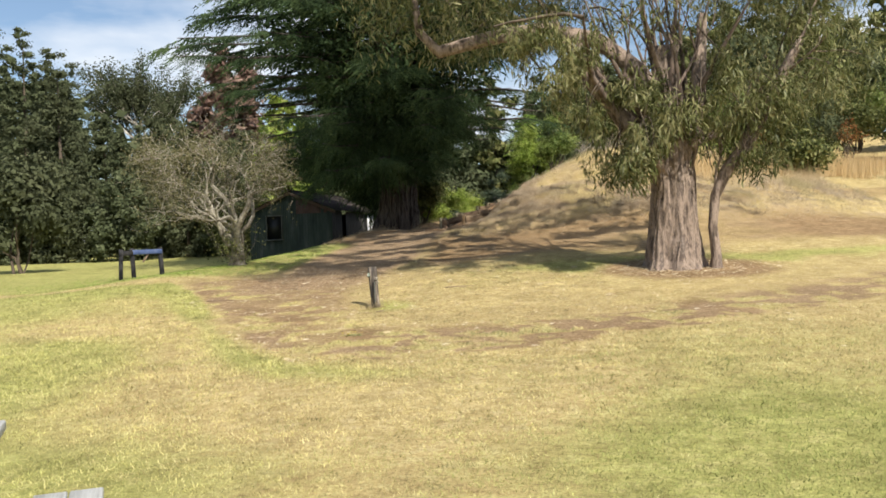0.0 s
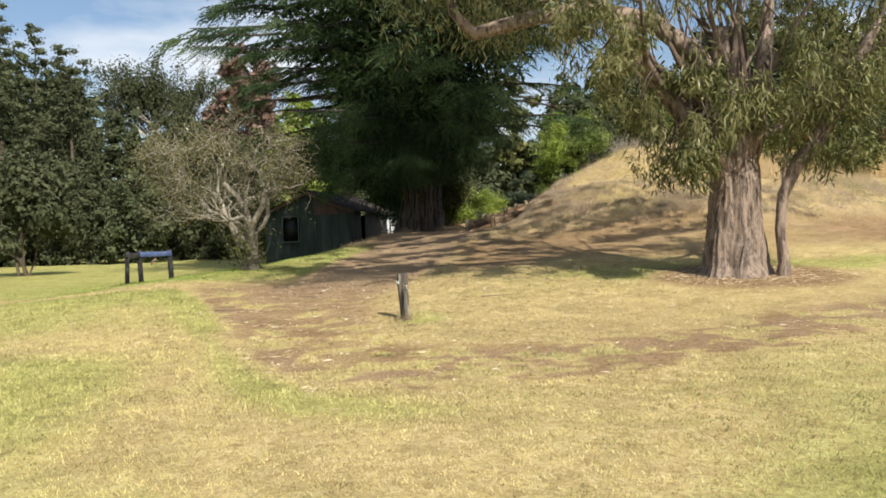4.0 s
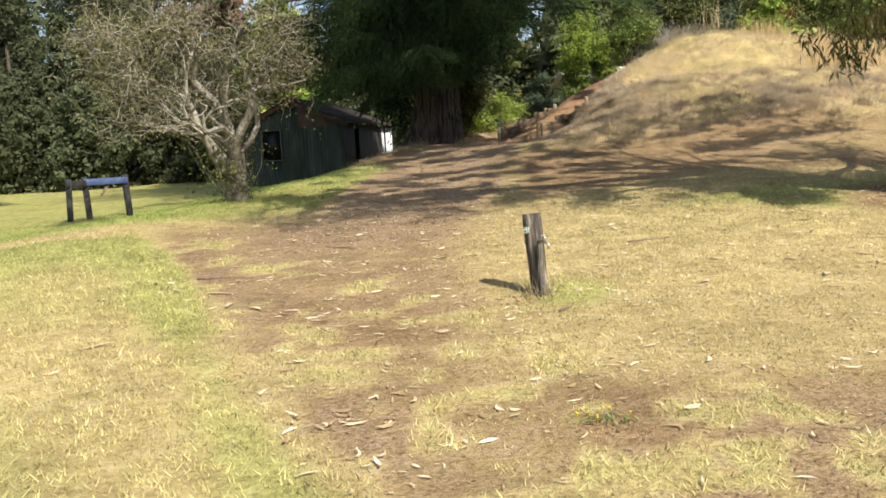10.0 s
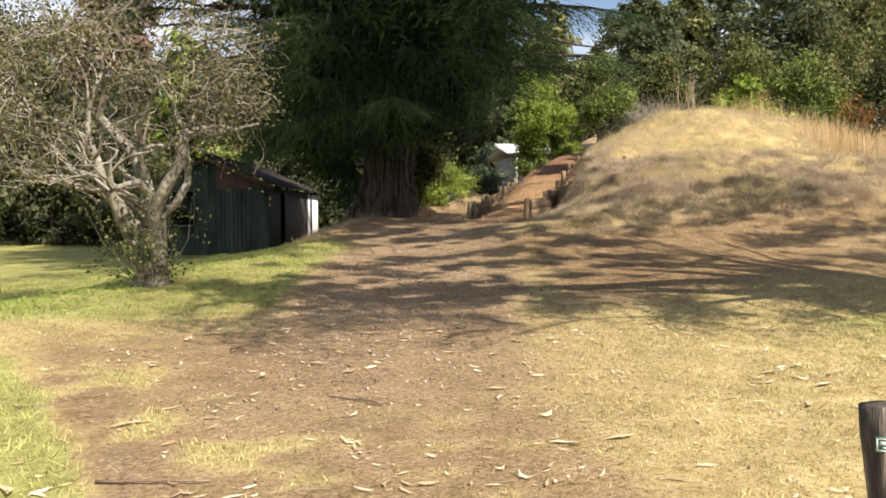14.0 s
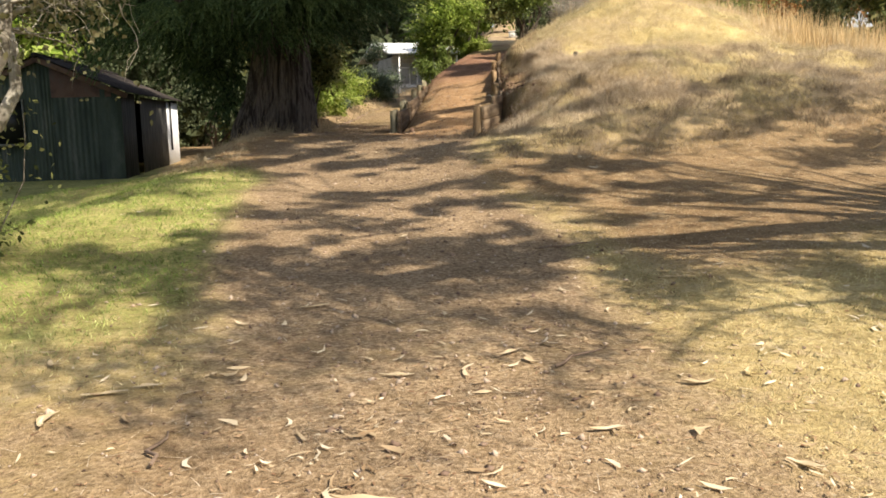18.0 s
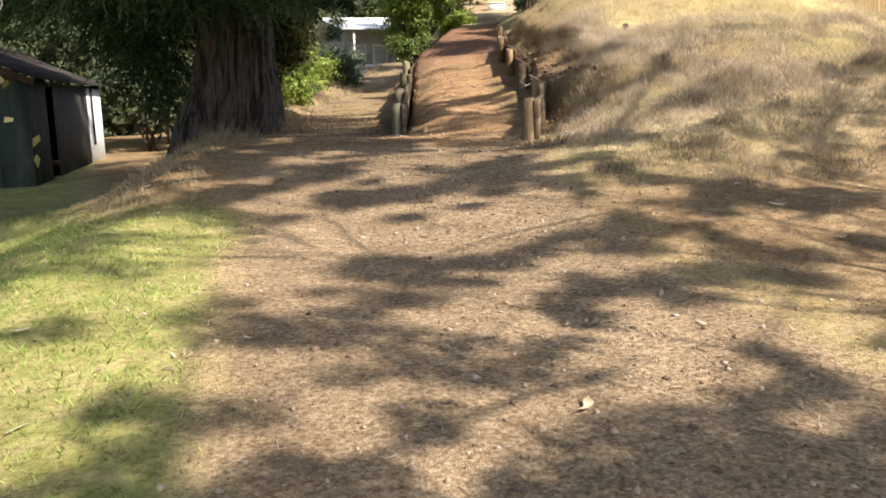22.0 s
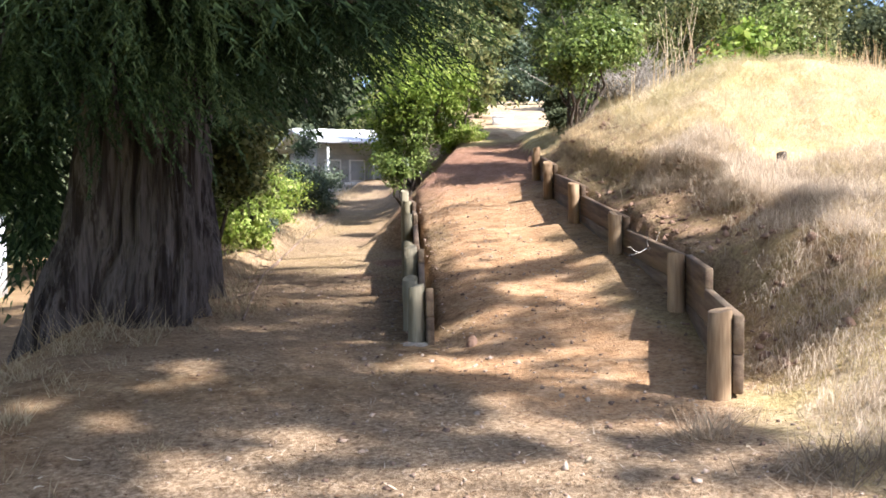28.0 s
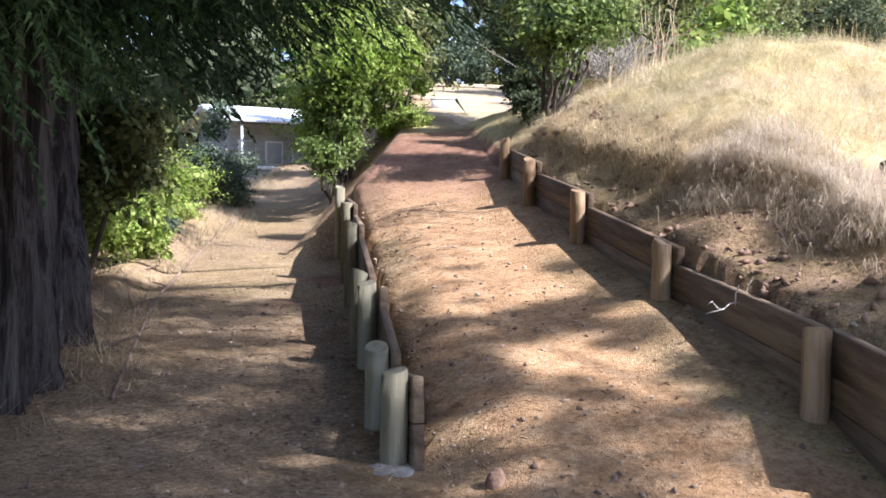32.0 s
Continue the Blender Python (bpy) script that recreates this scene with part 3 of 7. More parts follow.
def cover(x, y):
    """What grows or lies where: shares of green lawn, bare earth, leaf litter, clay and pale thatch."""
    n1, n2, n3 = vnoise(x, y, 2.6, 11), vnoise(x, y, 0.9, 12), vnoise(x, y, 6.0, 13)
    wob = (n1 - 0.5) * 1.2 + (n2 - 0.5) * 0.5
    # worn loop that swings in from the far side, round the tap post and off towards the gum
    loop_y = np.interp(x, [-6.0, -5.0, -3.55, -3.1, -2.6, -2.2, -1.7, -0.6, 0.8, 2.6, 5.2, 9, 14], [19.2, 17.7, 14.0, 12.7, 11.4, 10.6, 9.9, 9.5, 9.8, 10.8, 12.3, 14.5, 16.5])
    near = ss(-6.2, -4.8, x)
    edge = wob * 0.35 + (vnoise(x, y, 0.4, 14) - 0.5) * 0.5
    tuft = ss(0.5, 0.68, 0.55 * vnoise(x, y, 0.42, 17) + 0.45 * vnoise(x, y, 0.17, 18))
    inner = ss(-0.3, 0.5, y + edge - loop_y) * near
    loop = ss(0.0, 0.45, y + edge - loop_y) * (1 - ss(1.6, 3.8, y + wob - loop_y)) * near
    dl = y + edge - loop_y
    band = ss(0.0, 0.3, dl) * (1 - ss(0.7 + 0.8 * ss(-1.5, 0.0, x), 1.7 + 1.2 * ss(-1.5, 0.0, x), dl)) * near
    px = np.interp(y, [9, 13, 15, 17, 20, 22, 24, 26, 28.5, 60], [-1.6, -2.2, -2.75, -3.1, -2.5, -2.15, -1.9, -1.4, -0.8, -0.8])
    worn_patch = inner * ss(-1.0, -2.4, x + 0.5 * wob) * (1 - ss(19.3, 20.8, y + 0.8 * wob))
    half = np.interp(y, [9, 13, 15, 17, 21, 26, 29], [0.8, 0.85, 1.05, 1.4, 1.35, 1.3, 1.6])
    dist = np.abs(x - px) + wob * 0.5
    track = (1 - ss(-0.35, 0.45, dist - half)) * ss(10, 14.5, y) * (1 - ss(28.5, 30, y))
    a, c = along(x, y), across(x, y)
    on_ramp = (c < 0.16 + right_edge(a)) & (c > np.where(a > 8.6, left_edge(a), -1.8)) & (a > -1.5)
    spill = (a > 8.6) & (a < 20) & (c <= left_edge(a)) & (c > -2.7)
    low = (c <= -1.8) & (c > -4.0) & (a > 0.5)
    foot_edge = np.maximum(ss(-1.95, -1.0, c + 0.8 * wob) * ss(0.5, -0.3, c + 0.4 * wob), ss(1.2, 2.2, a))
    clay = np.where(on_ramp, ss(-1.8, 1.2, a + 0.6 * wob) * foot_edge * (1 - ss(11.4, 12.6, a)), 0.0)
    clay = np.maximum(clay, np.where(low, ss(1.5, 5, a) * (0.1 + 0.6 * n2) * ss(-3.0, -2.0, c), 0.0))
    r = c - right_edge(a)
    cut = (r >= 0.1) * (1 - ss(0.75, 1.25, r + wob * 0.4)) * ss(-0.5, 0.3, a) * (1 - ss(9, 11, a))
    earth = np.maximum.reduce([band * (0.30 + 0.5 * n2) * (1 - 0.6 * tuft), worn_patch * (0.15 + 0.45 * n1), track * (0.18 + 0.62 * n1 + 0.55 * ss(18, 23, y)), np.where(low, 0.35 + 0.45 * n2, 0.0), cut * 0.4, loop * ss(0.6, 0.85, n1) * 0.5, loop * ss(3, 5, x) * (0.4 + 0.5 * n2)])
    under_con = (1 - ss(3.4, 6.0, np.hypot(x + 3.0, (y - 32.5) * 0.8))) * ss(-4.6, -3.2, x + 0.6 * wob)
    litter = np.maximum.reduce([band * (0.62 + 0.4 * n1) * (1 - 0.5 * tuft), worn_patch * (0.5 + 0.45 * n2), loop * (0.33 + 0.6 * n2), inner * (0.12 + 0.34 * n1) * (1 - 0.7 * ss(15, 17, y) * ss(-1.5, 0.5, x)), track * (0.55 - 0.3 * ss(18, 22, y)), under_con * 0.95,
                                (1 - ss(1.2, 2.4, np.hypot(x - 4.9, y - 17.9))) * 0.9])
    litter = np.where(low, np.maximum(litter, 0.35 + 0.45 * n1), litter)
    litter = np.where(y > 30, np.maximum(litter, ss(-3.4, -4.5, c) * 0.8 * ss(-4.8, -3.0, x)), litter)
    litter = np.where(spill, 0.6 + 0.4 * n2, litter)
    outer = 1 - ss(0.0, 0.45, y + edge - loop_y)
    worn = np.clip(loop + track * ss(18, 15, y), 0, 1) * tuft
    litter, earth = litter * (1 - 0.9 * worn), earth * (1 - 0.85 * worn)
    green = outer * (0.44 + 1.2 * (n1 - 0.5) + 0.5 * (n3 - 0.5) + 0.12 * ss(-1.4, -2.4, x) * ss(18, 15, y) * ss(6, 8, y) + 0.55 * ss(-1.0, 3.0, x) * ss(11.5, 6, y) + 0.6 * np.exp(-((y - loop_y + 0.7) / 0.8) ** 2) * ss(1.5, -1.0, x))
    lawn = ss(0.5, -0.3, x - px + half + wob * 0.4) * ss(19.5, 21.5, y) * (1 - 0.8 * ss(26.5, 28.2, y + wob) * ss(-4.6, -3.4, x))
    green = np.maximum(green, lawn * (0.72 + 0.4 * n1))
    green = np.maximum(green, worn * 0.45)
    green = np.maximum(green, 0.8 * np.exp(-(np.hypot(x + 1.0, y - 14.6) / 0.7) ** 2))
    green = np.maximum(green, inner * ss(-1, 3, x) * np.exp(-((y - 18.5 - 0.12 * x) / 1.6) ** 2) * (0.3 + 0.55 * n2))
    green = green * (1 - np.clip(track * (1 - worn) + 0.85 * worn_patch * (1 - tuft) + clay, 0, 1))
    hillside = ss(1.7, 2.6, ground(x, y)) * ss(0, 1, c)
    green = green * (1 - hillside) + hillside * ss(0.7, 0.9, n1) * 0.3 * ss(1.5, 2.5, c)
    litter = np.maximum(litter, hillside * (1 - ss(2.4, 3.3, ground(x, y))) * (0.25 + 0.55 * n2))
    thatch = ss(20.0, 22.5, y + wob) * (1 - ss(27.5, 30.0, y + wob)) * ss(-1.4, 0.4, x + wob)
    pale = np.maximum(thatch * (0.15 + 0.5 * n2), hillside * (0.05 + 0.45 * n2))
    red = np.maximum(cut * (0.25 + 0.4 * n1), np.where(on_ramp, ss(5.5, 9, a) * (0.3 + 0.8 * n1) * (1 - ss(11.6, 12.6, a)), 0.0))
    pale = np.maximum(pale, ss(11.8, 13, a) * ss(-7, -5, c) * (1 - ss(5, 8, c)) * (0.4 + 0.5 * n2))
    red = np.maximum(red, np.where(low, ss(3, 6, a) * ss(0.45, 0.8, n2) * 0.8 * ss(-3.2, -2.0, c), 0.0))
    red = np.maximum(red, loop * ss(0.5, 0.8, 0.5 * vnoise(x, y, 1.3, 19) + 0.5 * n2) * 0.2 * (1 - tuft) * ss(18, 15, y))
    litter = np.maximum(litter, thatch * (0.4 + 0.6 * n1) * (1 - ss(24.5, 27.5, y)))
    green = green * (1 - 0.6 * thatch)
    edge_litter = np.where(on_ramp, np.maximum(ss(-0.85, -0.1, c - right_edge(a)), ss(0.5, 0.1, c - left_edge(a))) * (0.3 + 0.6 * n2) * ss(0, 2, a), 0.0)
    litter = np.maximum(litter, edge_litter)
    clay = clay * (1 - 0.8 * np.clip(edge_litter, 0, 1))
    return dict(green=np.clip(green, 0, 1), earth=np.clip(earth, 0, 1), litter=np.clip(litter, 0, 1), clay=np.clip(clay, 0, 1), pale=np.clip(pale, 0, 1), red=np.clip(red, 0, 1))


xs = steps((-420, -120, 50), (-120, -40, 8), (-40, -12, 1.0), (-12, -1.5, 0.14), (-1.5, 5.0, 0.065), (5.0, 12, 0.16), (12, 40, 1.0), (40, 120, 8), (120, 420, 50))
ys = steps((-420, -120, 50), (-120, -10, 8), (-10, 2, 0.6), (2, 27.5, 0.13), (27.5, 38.5, 0.065), (38.5, 42, 0.16), (42, 80, 1.0), (80, 160, 8), (160, 460, 50))
gx, gy = np.meshgrid(xs, ys)
gx, gy = gx.ravel(), gy.ravel()
gi, gj = np.meshgrid(np.arange(len(ys) - 1), np.arange(len(xs) - 1), indexing="ij")
g0 = (gi * len(xs) + gj).ravel()
ground_mesh = raw_mesh("ground", np.c_[gx, gy, ground(gx, gy)], [np.stack([g0, g0 + 1, g0 + 1 + len(xs), g0 + len(xs)], 1)], M_GROUND, True, cover(gx, gy))
tagged(new("ground", ground_mesh), "dry summer lawn with worn earth tracks and a straw-covered mound", "ground", kind="structure")


# ---- timber walls of the ramp ----
def beam_between(a, b, height, thick, sink=0.0):
    """The pose and size of a board whose top edge runs from a to b."""
    a, b = Vector(a), Vector(b)
    d = b - a
    ex = d.normalized()
    ey = Vector((0, 0, 1)).cross(ex).normalized()
    ez = ex.cross(ey)
    m = Matrix((ex, ey, ez)).transposed().to_4x4()
    m.translation = (a + b) / 2 - ez * (height / 2 + sink)
    return m, (d.length, thick, height)


def post_geo(radius, height, rng, lean=0.0):
    """A round post with a flat sawn top and a slightly worn rim."""
    k, sides = 6, 18
    zs = np.array([0, 0.25, 0.5, 0.75, 1 - 0.008 / height, 1.0]) * height
    pts = np.c_[lean * zs + rng.normal(0, 0.002, k), rng.normal(0, 0.002, k), zs]
    g = Geo().tube(pts, radius * np.array([1.02, 1.0, 0.99, 0.985, 0.98, 0.94]), sides, False, 0.012, 3, rng.uniform(0, 6))
    rim = g.v[0][-sides:]
    jj = np.arange(sides)
    return g.add(np.r_[rim, pts[-1:]], np.stack([jj, (jj + 1) % sides, np.full(sides, sides)], 1))


def ramp_wall(name, posts, mat, side, label, skip=(), layers=2):
    """Round posts with two or more boards a bay behind them; the boards climb with the ramp and step up at each post."""
    rng = np.random.default_rng(len(posts))
    x0, y0, z0 = posts[0]
    wall = thing(name, x0, y0, z0 - 0.45, label, "retaining wall", kind="structure")
    inv = wall.matrix_world.inverted()
    off = Vector((DY, -DX, 0)) * (0.092 * side)
    for x, y, top in posts:
        foot = min(gz(x, y), gz(x - 0.2, y + 0.1), gz(x + 0.1, y - 0.15)) - 0.12
        part("post", post_geo(0.061, top - foot, rng, rng.normal(0, 0.008)), mat, wall, smooth=True, at=inv @ pose(x, y, foot, 0, 0, rng.uniform(0, 360)))
    for i in range(len(posts) - 1):
        a, b = Vector(posts[i]) + off, Vector(posts[i + 1]) + off
        d = (b - a).normalized()
        a2, b2 = a - d * 0.06 + Vector((0, 0, -0.012)), b + d * 0.055 + Vector((0, 0, -0.13))
        if i in skip:
            m2 = a2.lerp(b2, 0.52)
            m2.z = b2.z + 0.08
            end = b2.copy()
            end.z = b2.z + 0.12
            for level, (p, q) in enumerate(((a2, b2), (m2, end))):
                m, size = beam_between(p, q, 0.2, 0.05, 0.0)
                part("board", Geo().box(size, None, 0.006), M_BOARD, wall, at=inv @ m)
            m, size = beam_between(a2, b2, 0.2, 0.05, 0.204)
            part("board", Geo().box(size, None, 0.006), M_BOARD, wall, at=inv @ m)
            continue
        for level in range(layers):
            m, size = beam_between(a2, b2, 0.2, 0.05, level * 0.204)
            part("board", Geo().box(size, None, 0.006), M_BOARD, wall, at=inv @ m @ pose(rng.uniform(-0.02, 0.02), 0, 0))
    return wall


ramp_wall("retaining_wall_uphill", [(0.70, 28.40, 2.21), (1.52, 29.78, 2.41), (2.13, 31.40, 2.68), (2.69, 32.97, 3.00), (3.25, 34.48, 3.30), (3.90, 35.93, 3.60)], M_POST, 1,
          "stepped timber retaining wall of round posts and planks along the ramp", skip=(0,))
ramp_wall("retaining_wall_downhill", [(-0.03, 30.70, 2.20), (0.14, 31.25, 2.20), (0.57, 32.33, 2.40), (0.76, 32.90, 2.42), (1.41, 34.57, 2.70), (1.88, 35.80, 2.86), (2.41, 37.26, 3.02)], M_GREEN_POST, 1,
          "low timber retaining wall of greenish posts between the ramp and the lower path", layers=4)


# ---- trees ----
def bent(rng, a, b, k, wobble):
    t = np.linspace(0, 1, k)[:, None]
    p = np.asarray(a) * (1 - t) + np.asarray(b) * t
    j = rng.normal(0, wobble, (k, 3))
    j[0] = j[-1] = 0
    return p + j * np.sin(np.pi * t)


def grow(rng, start, heading, length, radius, depth, spec, twigs, limbs):
    """Branch by branch: each limb is a bent tapering tube; the ends are gathered as twigs for leaves."""
    k = 5
    pts = [np.asarray(start, float)]
    h = unit(heading)
    for i in range(k):
        h = unit(h + rng.normal(0, spec["wobble"], 3) + np.array([0, 0, spec["lift"][min(depth, len(spec["lift"]) - 1)]]))
        pts.append(pts[-1] + h * length / k)
    pts = np.array(pts)
    radii = np.linspace(radius, radius * (0.45 if depth < spec["depth"] else 0.25), k + 1)
    limbs[min(depth, len(limbs) - 1)].append((pts, radii))
    if depth >= spec["depth"]:
        twigs.append(pts)
        return
    for i in range(spec["kids"][depth]):
        f = rng.uniform(spec["from"], 1.0) if i else 1.0
        s = f * k
        q = int(min(s, k - 1e-6))
        p = pts[q] + (pts[q + 1] - pts[q]) * (s - q)
        side = unit(rng.normal(0, 1, 3) * np.array([1, 1, 0.6]))
        grow(rng, p, unit(h + side * spec["spread"]), length * rng.uniform(0.55, 0.85), max(0.004, radius * (1 - 0.5 * f) * 0.62), depth + 1, spec, twigs, limbs)


def limbs_geo(limbs, sides):
    g = Geo()
    for pts, radii in limbs:
        g.tube(pts, radii, sides, False)
    return g


def leaf_cloud(rng, twigs, per, length, width, hang, spread, bend=0.15, allow=None):
    """Leaves scattered about twigs. hang pulls their tips down."""
    g = Geo()
    pts = np.concatenate([t[rng.integers(1, len(t), per)] + (rng.uniform(0, 1, (per, 1)) - 0.5) * (t[-1] - t[-2]) for t in twigs])
    n = len(pts)
    pts = pts + rng.normal(0, spread, (n, 3))
    if allow:
        pts = pts[allow(pts)]
        n = len(pts)
    d = unit(rng.normal(0, 1, (n, 3)) + np.array([0, 0, -hang]))
    w = unit(np.cross(d, rng.normal(0, 1, (n, 3))))
    s = rng.uniform(0.65, 1.25, n)
    return g.quads(pts, d, w, length * s, width * s, bend)


def crown_blob(rng, centres, radii, count, length, width, flat=0.85, shell=0.45, hang=0.2, face=0.0, simple=False):
    """Leaf clumps in a set of overlapping uneven bodies: dense towards their outside, with gaps between."""
    g = Geo()
    centres, radii = np.asarray(centres, float), np.asarray(radii, float)
    share = radii ** 2 / (radii ** 2).sum()
    which = rng.choice(len(centres), count, p=share)
    v = unit(rng.normal(0, 1, (count, 3)))
    lump = 0.72 + 0.42 * np.sin(v[:, 0] * 5.3 + which * 1.7) * np.sin(v[:, 1] * 6.1 + which) + 0.25 * np.sin(v[:, 2] * 9 + which * 2.3)
    r = radii[which] * (shell + (1 - shell) * rng.uniform(0, 1, count) ** 0.5) * np.clip(lump, 0.35, 1.25)
    deep = rng.uniform(0, 1, count) < 0.2
    r = np.where(deep, r * 0.68, r)
    p = centres[which] + v * r[:, None] * np.array([1, 1, flat])
    d = unit(v * 0.9 + rng.normal(0, 0.7, (count, 3)) + np.array([0, 0, -hang]))
    w = rng.normal(0, 1, (count, 3))
    if face:
        # leaves spread flat over the outside of their clump
        out = unit(v * [1, 1, 1.4] + rng.normal(0, 0.3, v.shape))
        flat_d = unit(np.cross(out, rng.normal(0, 1, v.shape)))
        pick = rng.uniform(0, 1, (count, 1)) < face
        d, w = np.where(pick, flat_d, d), np.where(pick, np.cross(out, flat_d), np.cross(d, w))
    else:
        w = np.cross(d, w)
    w = unit(w)
    s = rng.uniform(0.6, 1.3, count) * np.where(deep, 1.6, 1.0)
    return (g.spikes if simple else g.quads)(p, d, w, length * s, width * s, 0.1)


def trunk_geo(pts, radii, sides=24, flute=0.06, lobes=5, phase=0.0):
    pts, radii = np.asarray(pts, float), np.asarray(radii, float)
    t = np.linspace(0, len(pts) - 1, len(pts) * 4 - 3)
    i = np.arange(len(pts))
    p = np.c_[np.interp(t, i, pts[:, 0]), np.interp(t, i, pts[:, 1]), np.interp(t, i, pts[:, 2])]
    return Geo().tube(p, np.interp(t, i, radii), sides, True, flute, lobes, phase)


def ribbed_trunk(pts, radii, sides, phase, amp=1.0):
    """A stem of many stringy ribs that twist a little and spread into buttresses at the foot."""
    pts, radii = np.asarray(pts, float), np.asarray(radii, float)
    k = 110
    t = np.linspace(0, 1, k) ** 1.7 * (len(pts) - 1)
    i = np.arange(len(pts))
    p = np.c_[np.interp(t, i, pts[:, 0]), np.interp(t, i, pts[:, 1]), np.interp(t, i, pts[:, 2])]
    r = np.interp(t, i, radii)
    ang = np.linspace(0, 2 * np.pi, sides, endpoint=False)
    z = p[:, 2][:, None]
    th = ang[None] + 0.05 * z + 0.12 * np.sin(z * 1.3 + phase) + 0.10 * np.sin(2.3 * z + 3 * ang[None] + phase) + 0.04 * np.sin(5.1 * z + 7 * ang[None])
    foot = np.clip(1.3 - z, 0, 1.3)
    rib = 0.07 * np.sin(5 * th + phase) + (0.045 + 0.03 * foot) * np.sin(9 * th + 1.3 + phase) + 0.075 * np.abs(np.sin(14 * th + 0.5 * z)) + 0.055 * np.sin(31 * th + 2 * np.sin(0.9 * z)) + 0.03 * np.sin(53 * th + 3 * z)
    rib = rib + 0.10 * (vnoise(np.cos(th) * 1.2 + 9, z + np.sin(th) * 1.2, 0.7, 71) - 0.5) + 0.07 * (vnoise(th * 4, z * 1.4, 0.45, 72) - 0.5)
    rr = r[:, None] * (1 + amp * rib + 0.08 * foot * np.sin(5 * th + phase))
    v = np.stack([p[:, 0][:, None] + np.cos(ang) * rr, p[:, 1][:, None] + np.sin(ang) * rr, np.broadcast_to(z, rr.shape)], 2).reshape(-1, 3)
    a, b = np.meshgrid(np.arange(k - 1), np.arange(sides), indexing="ij")
    q0, q1 = (a * sides + b).ravel(), (a * sides + (b + 1) % sides).ravel()
    return Geo().add(v, np.stack([q0, q1, q1 + sides, q0 + sides], 1))


def gum_tree():
    rng = np.random.default_rng(7)
    x, y = 4.66, 18.05
    z = gz(x, y)
    tree = thing("gum_tree", x, y, z - 0.1, "large gum tree with stringy brown bark and drooping grey-green leaves", "tree")
    part("trunk", ribbed_trunk([(0, 0, -0.1), (0.02, 0, 0.25), (0.03, 0.0, 0.9), (0.06, 0, 1.7), (0.05, 0.02, 2.4), (0.02, 0.02, 3.0), (-0.02, 0.03, 3.7), (-0.05, 0.05, 4.6)], [0.70, 0.53, 0.45, 0.43, 0.40, 0.36, 0.31, 0.16], 110, 1.0, 0.55), M_GUM_BARK, tree, smooth=True)
    side_limb = np.array([(0.0, 0, 3.2), (-0.6, -0.1, 4.1), (-1.4, -0.2, 4.7), (-2.5, -0.3, 4.95), (-3.6, -0.4, 4.78), (-4.6, -0.4, 4.55), (-4.95, -0.4, 4.95), (-5.1, -0.35, 6.1)])
    part("limb", Geo().tube(side_limb, [0.2, 0.18, 0.165, 0.15, 0.14, 0.125, 0.09, 0.04], 12, True, 0.05, 3, 1.0), M_GUM_BARK, tree, "thick reddish side limb that bends upward", smooth=True)
    for pts, radii in (([(-0.15, -0.2, 2.0), (-0.5, -0.3, 2.6), (-0.95, -0.35, 3.05), (-1.5, -0.35, 3.8), (-1.9, -0.3, 4.9)], [0.16, 0.15, 0.13, 0.11, 0.05]),
                       ([(0.2, -0.15, 2.1), (0.42, -0.2, 2.8), (0.55, -0.2, 3.6), (0.75, -0.1, 5.2)], [0.22, 0.2, 0.17, 0.08])):
        part("limb", Geo().tube(np.array(pts), radii, 14, True, 0.06, 3, 2.0), M_GUM_BARK, tree, smooth=True)
    # loose ribbons of bark that peel from the trunk
    for k in range(26):
        a, h0, ln = rng.uniform(0, 2 * np.pi), rng.uniform(0.5, 2.3), rng.uniform(0.25, 0.7)
        u = np.linspace(0, 1, 7)
        rad = np.interp(h0 - ln * u, [0, 0.9, 2.5], [0.56, 0.47, 0.42]) + 0.02 + 0.05 * u ** 2
        aa = a + 0.12 * np.sin(2 * u + k)
        mid = np.c_[np.cos(aa) * rad + 0.04, np.sin(aa) * rad, h0 - ln * u]
        w = np.c_[-np.sin(aa), np.cos(aa), 0 * aa] * (0.022 * (1 - 0.7 * u))[:, None]
        i = np.arange(6)
        part("bark_ribbon", Geo().add(np.concatenate([mid - w, mid + w]), np.stack([i, i + 1, i + 8, i + 7], 1)), M_GUM_BARK, tree)

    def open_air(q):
        """Inside the crown's body, clear of the view under it, cut where its shade should end."""
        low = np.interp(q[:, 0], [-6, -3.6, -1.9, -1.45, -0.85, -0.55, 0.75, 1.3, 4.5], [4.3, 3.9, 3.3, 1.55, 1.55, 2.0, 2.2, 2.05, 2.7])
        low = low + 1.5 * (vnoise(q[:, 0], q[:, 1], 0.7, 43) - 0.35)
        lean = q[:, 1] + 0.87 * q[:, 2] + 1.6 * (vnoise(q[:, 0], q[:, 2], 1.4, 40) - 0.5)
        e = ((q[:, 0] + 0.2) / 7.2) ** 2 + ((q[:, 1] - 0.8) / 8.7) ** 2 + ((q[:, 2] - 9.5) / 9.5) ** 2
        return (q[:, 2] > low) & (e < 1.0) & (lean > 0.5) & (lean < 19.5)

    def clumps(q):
        """Upper foliage in clumps, its gaps cut along the sun to shape ground shade."""
        # side and back: where a leaf's shade lands on the ground
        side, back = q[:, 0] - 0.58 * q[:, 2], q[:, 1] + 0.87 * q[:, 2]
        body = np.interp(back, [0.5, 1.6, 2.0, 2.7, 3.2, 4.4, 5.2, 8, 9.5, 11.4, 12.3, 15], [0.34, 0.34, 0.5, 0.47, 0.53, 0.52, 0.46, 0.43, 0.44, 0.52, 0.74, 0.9])
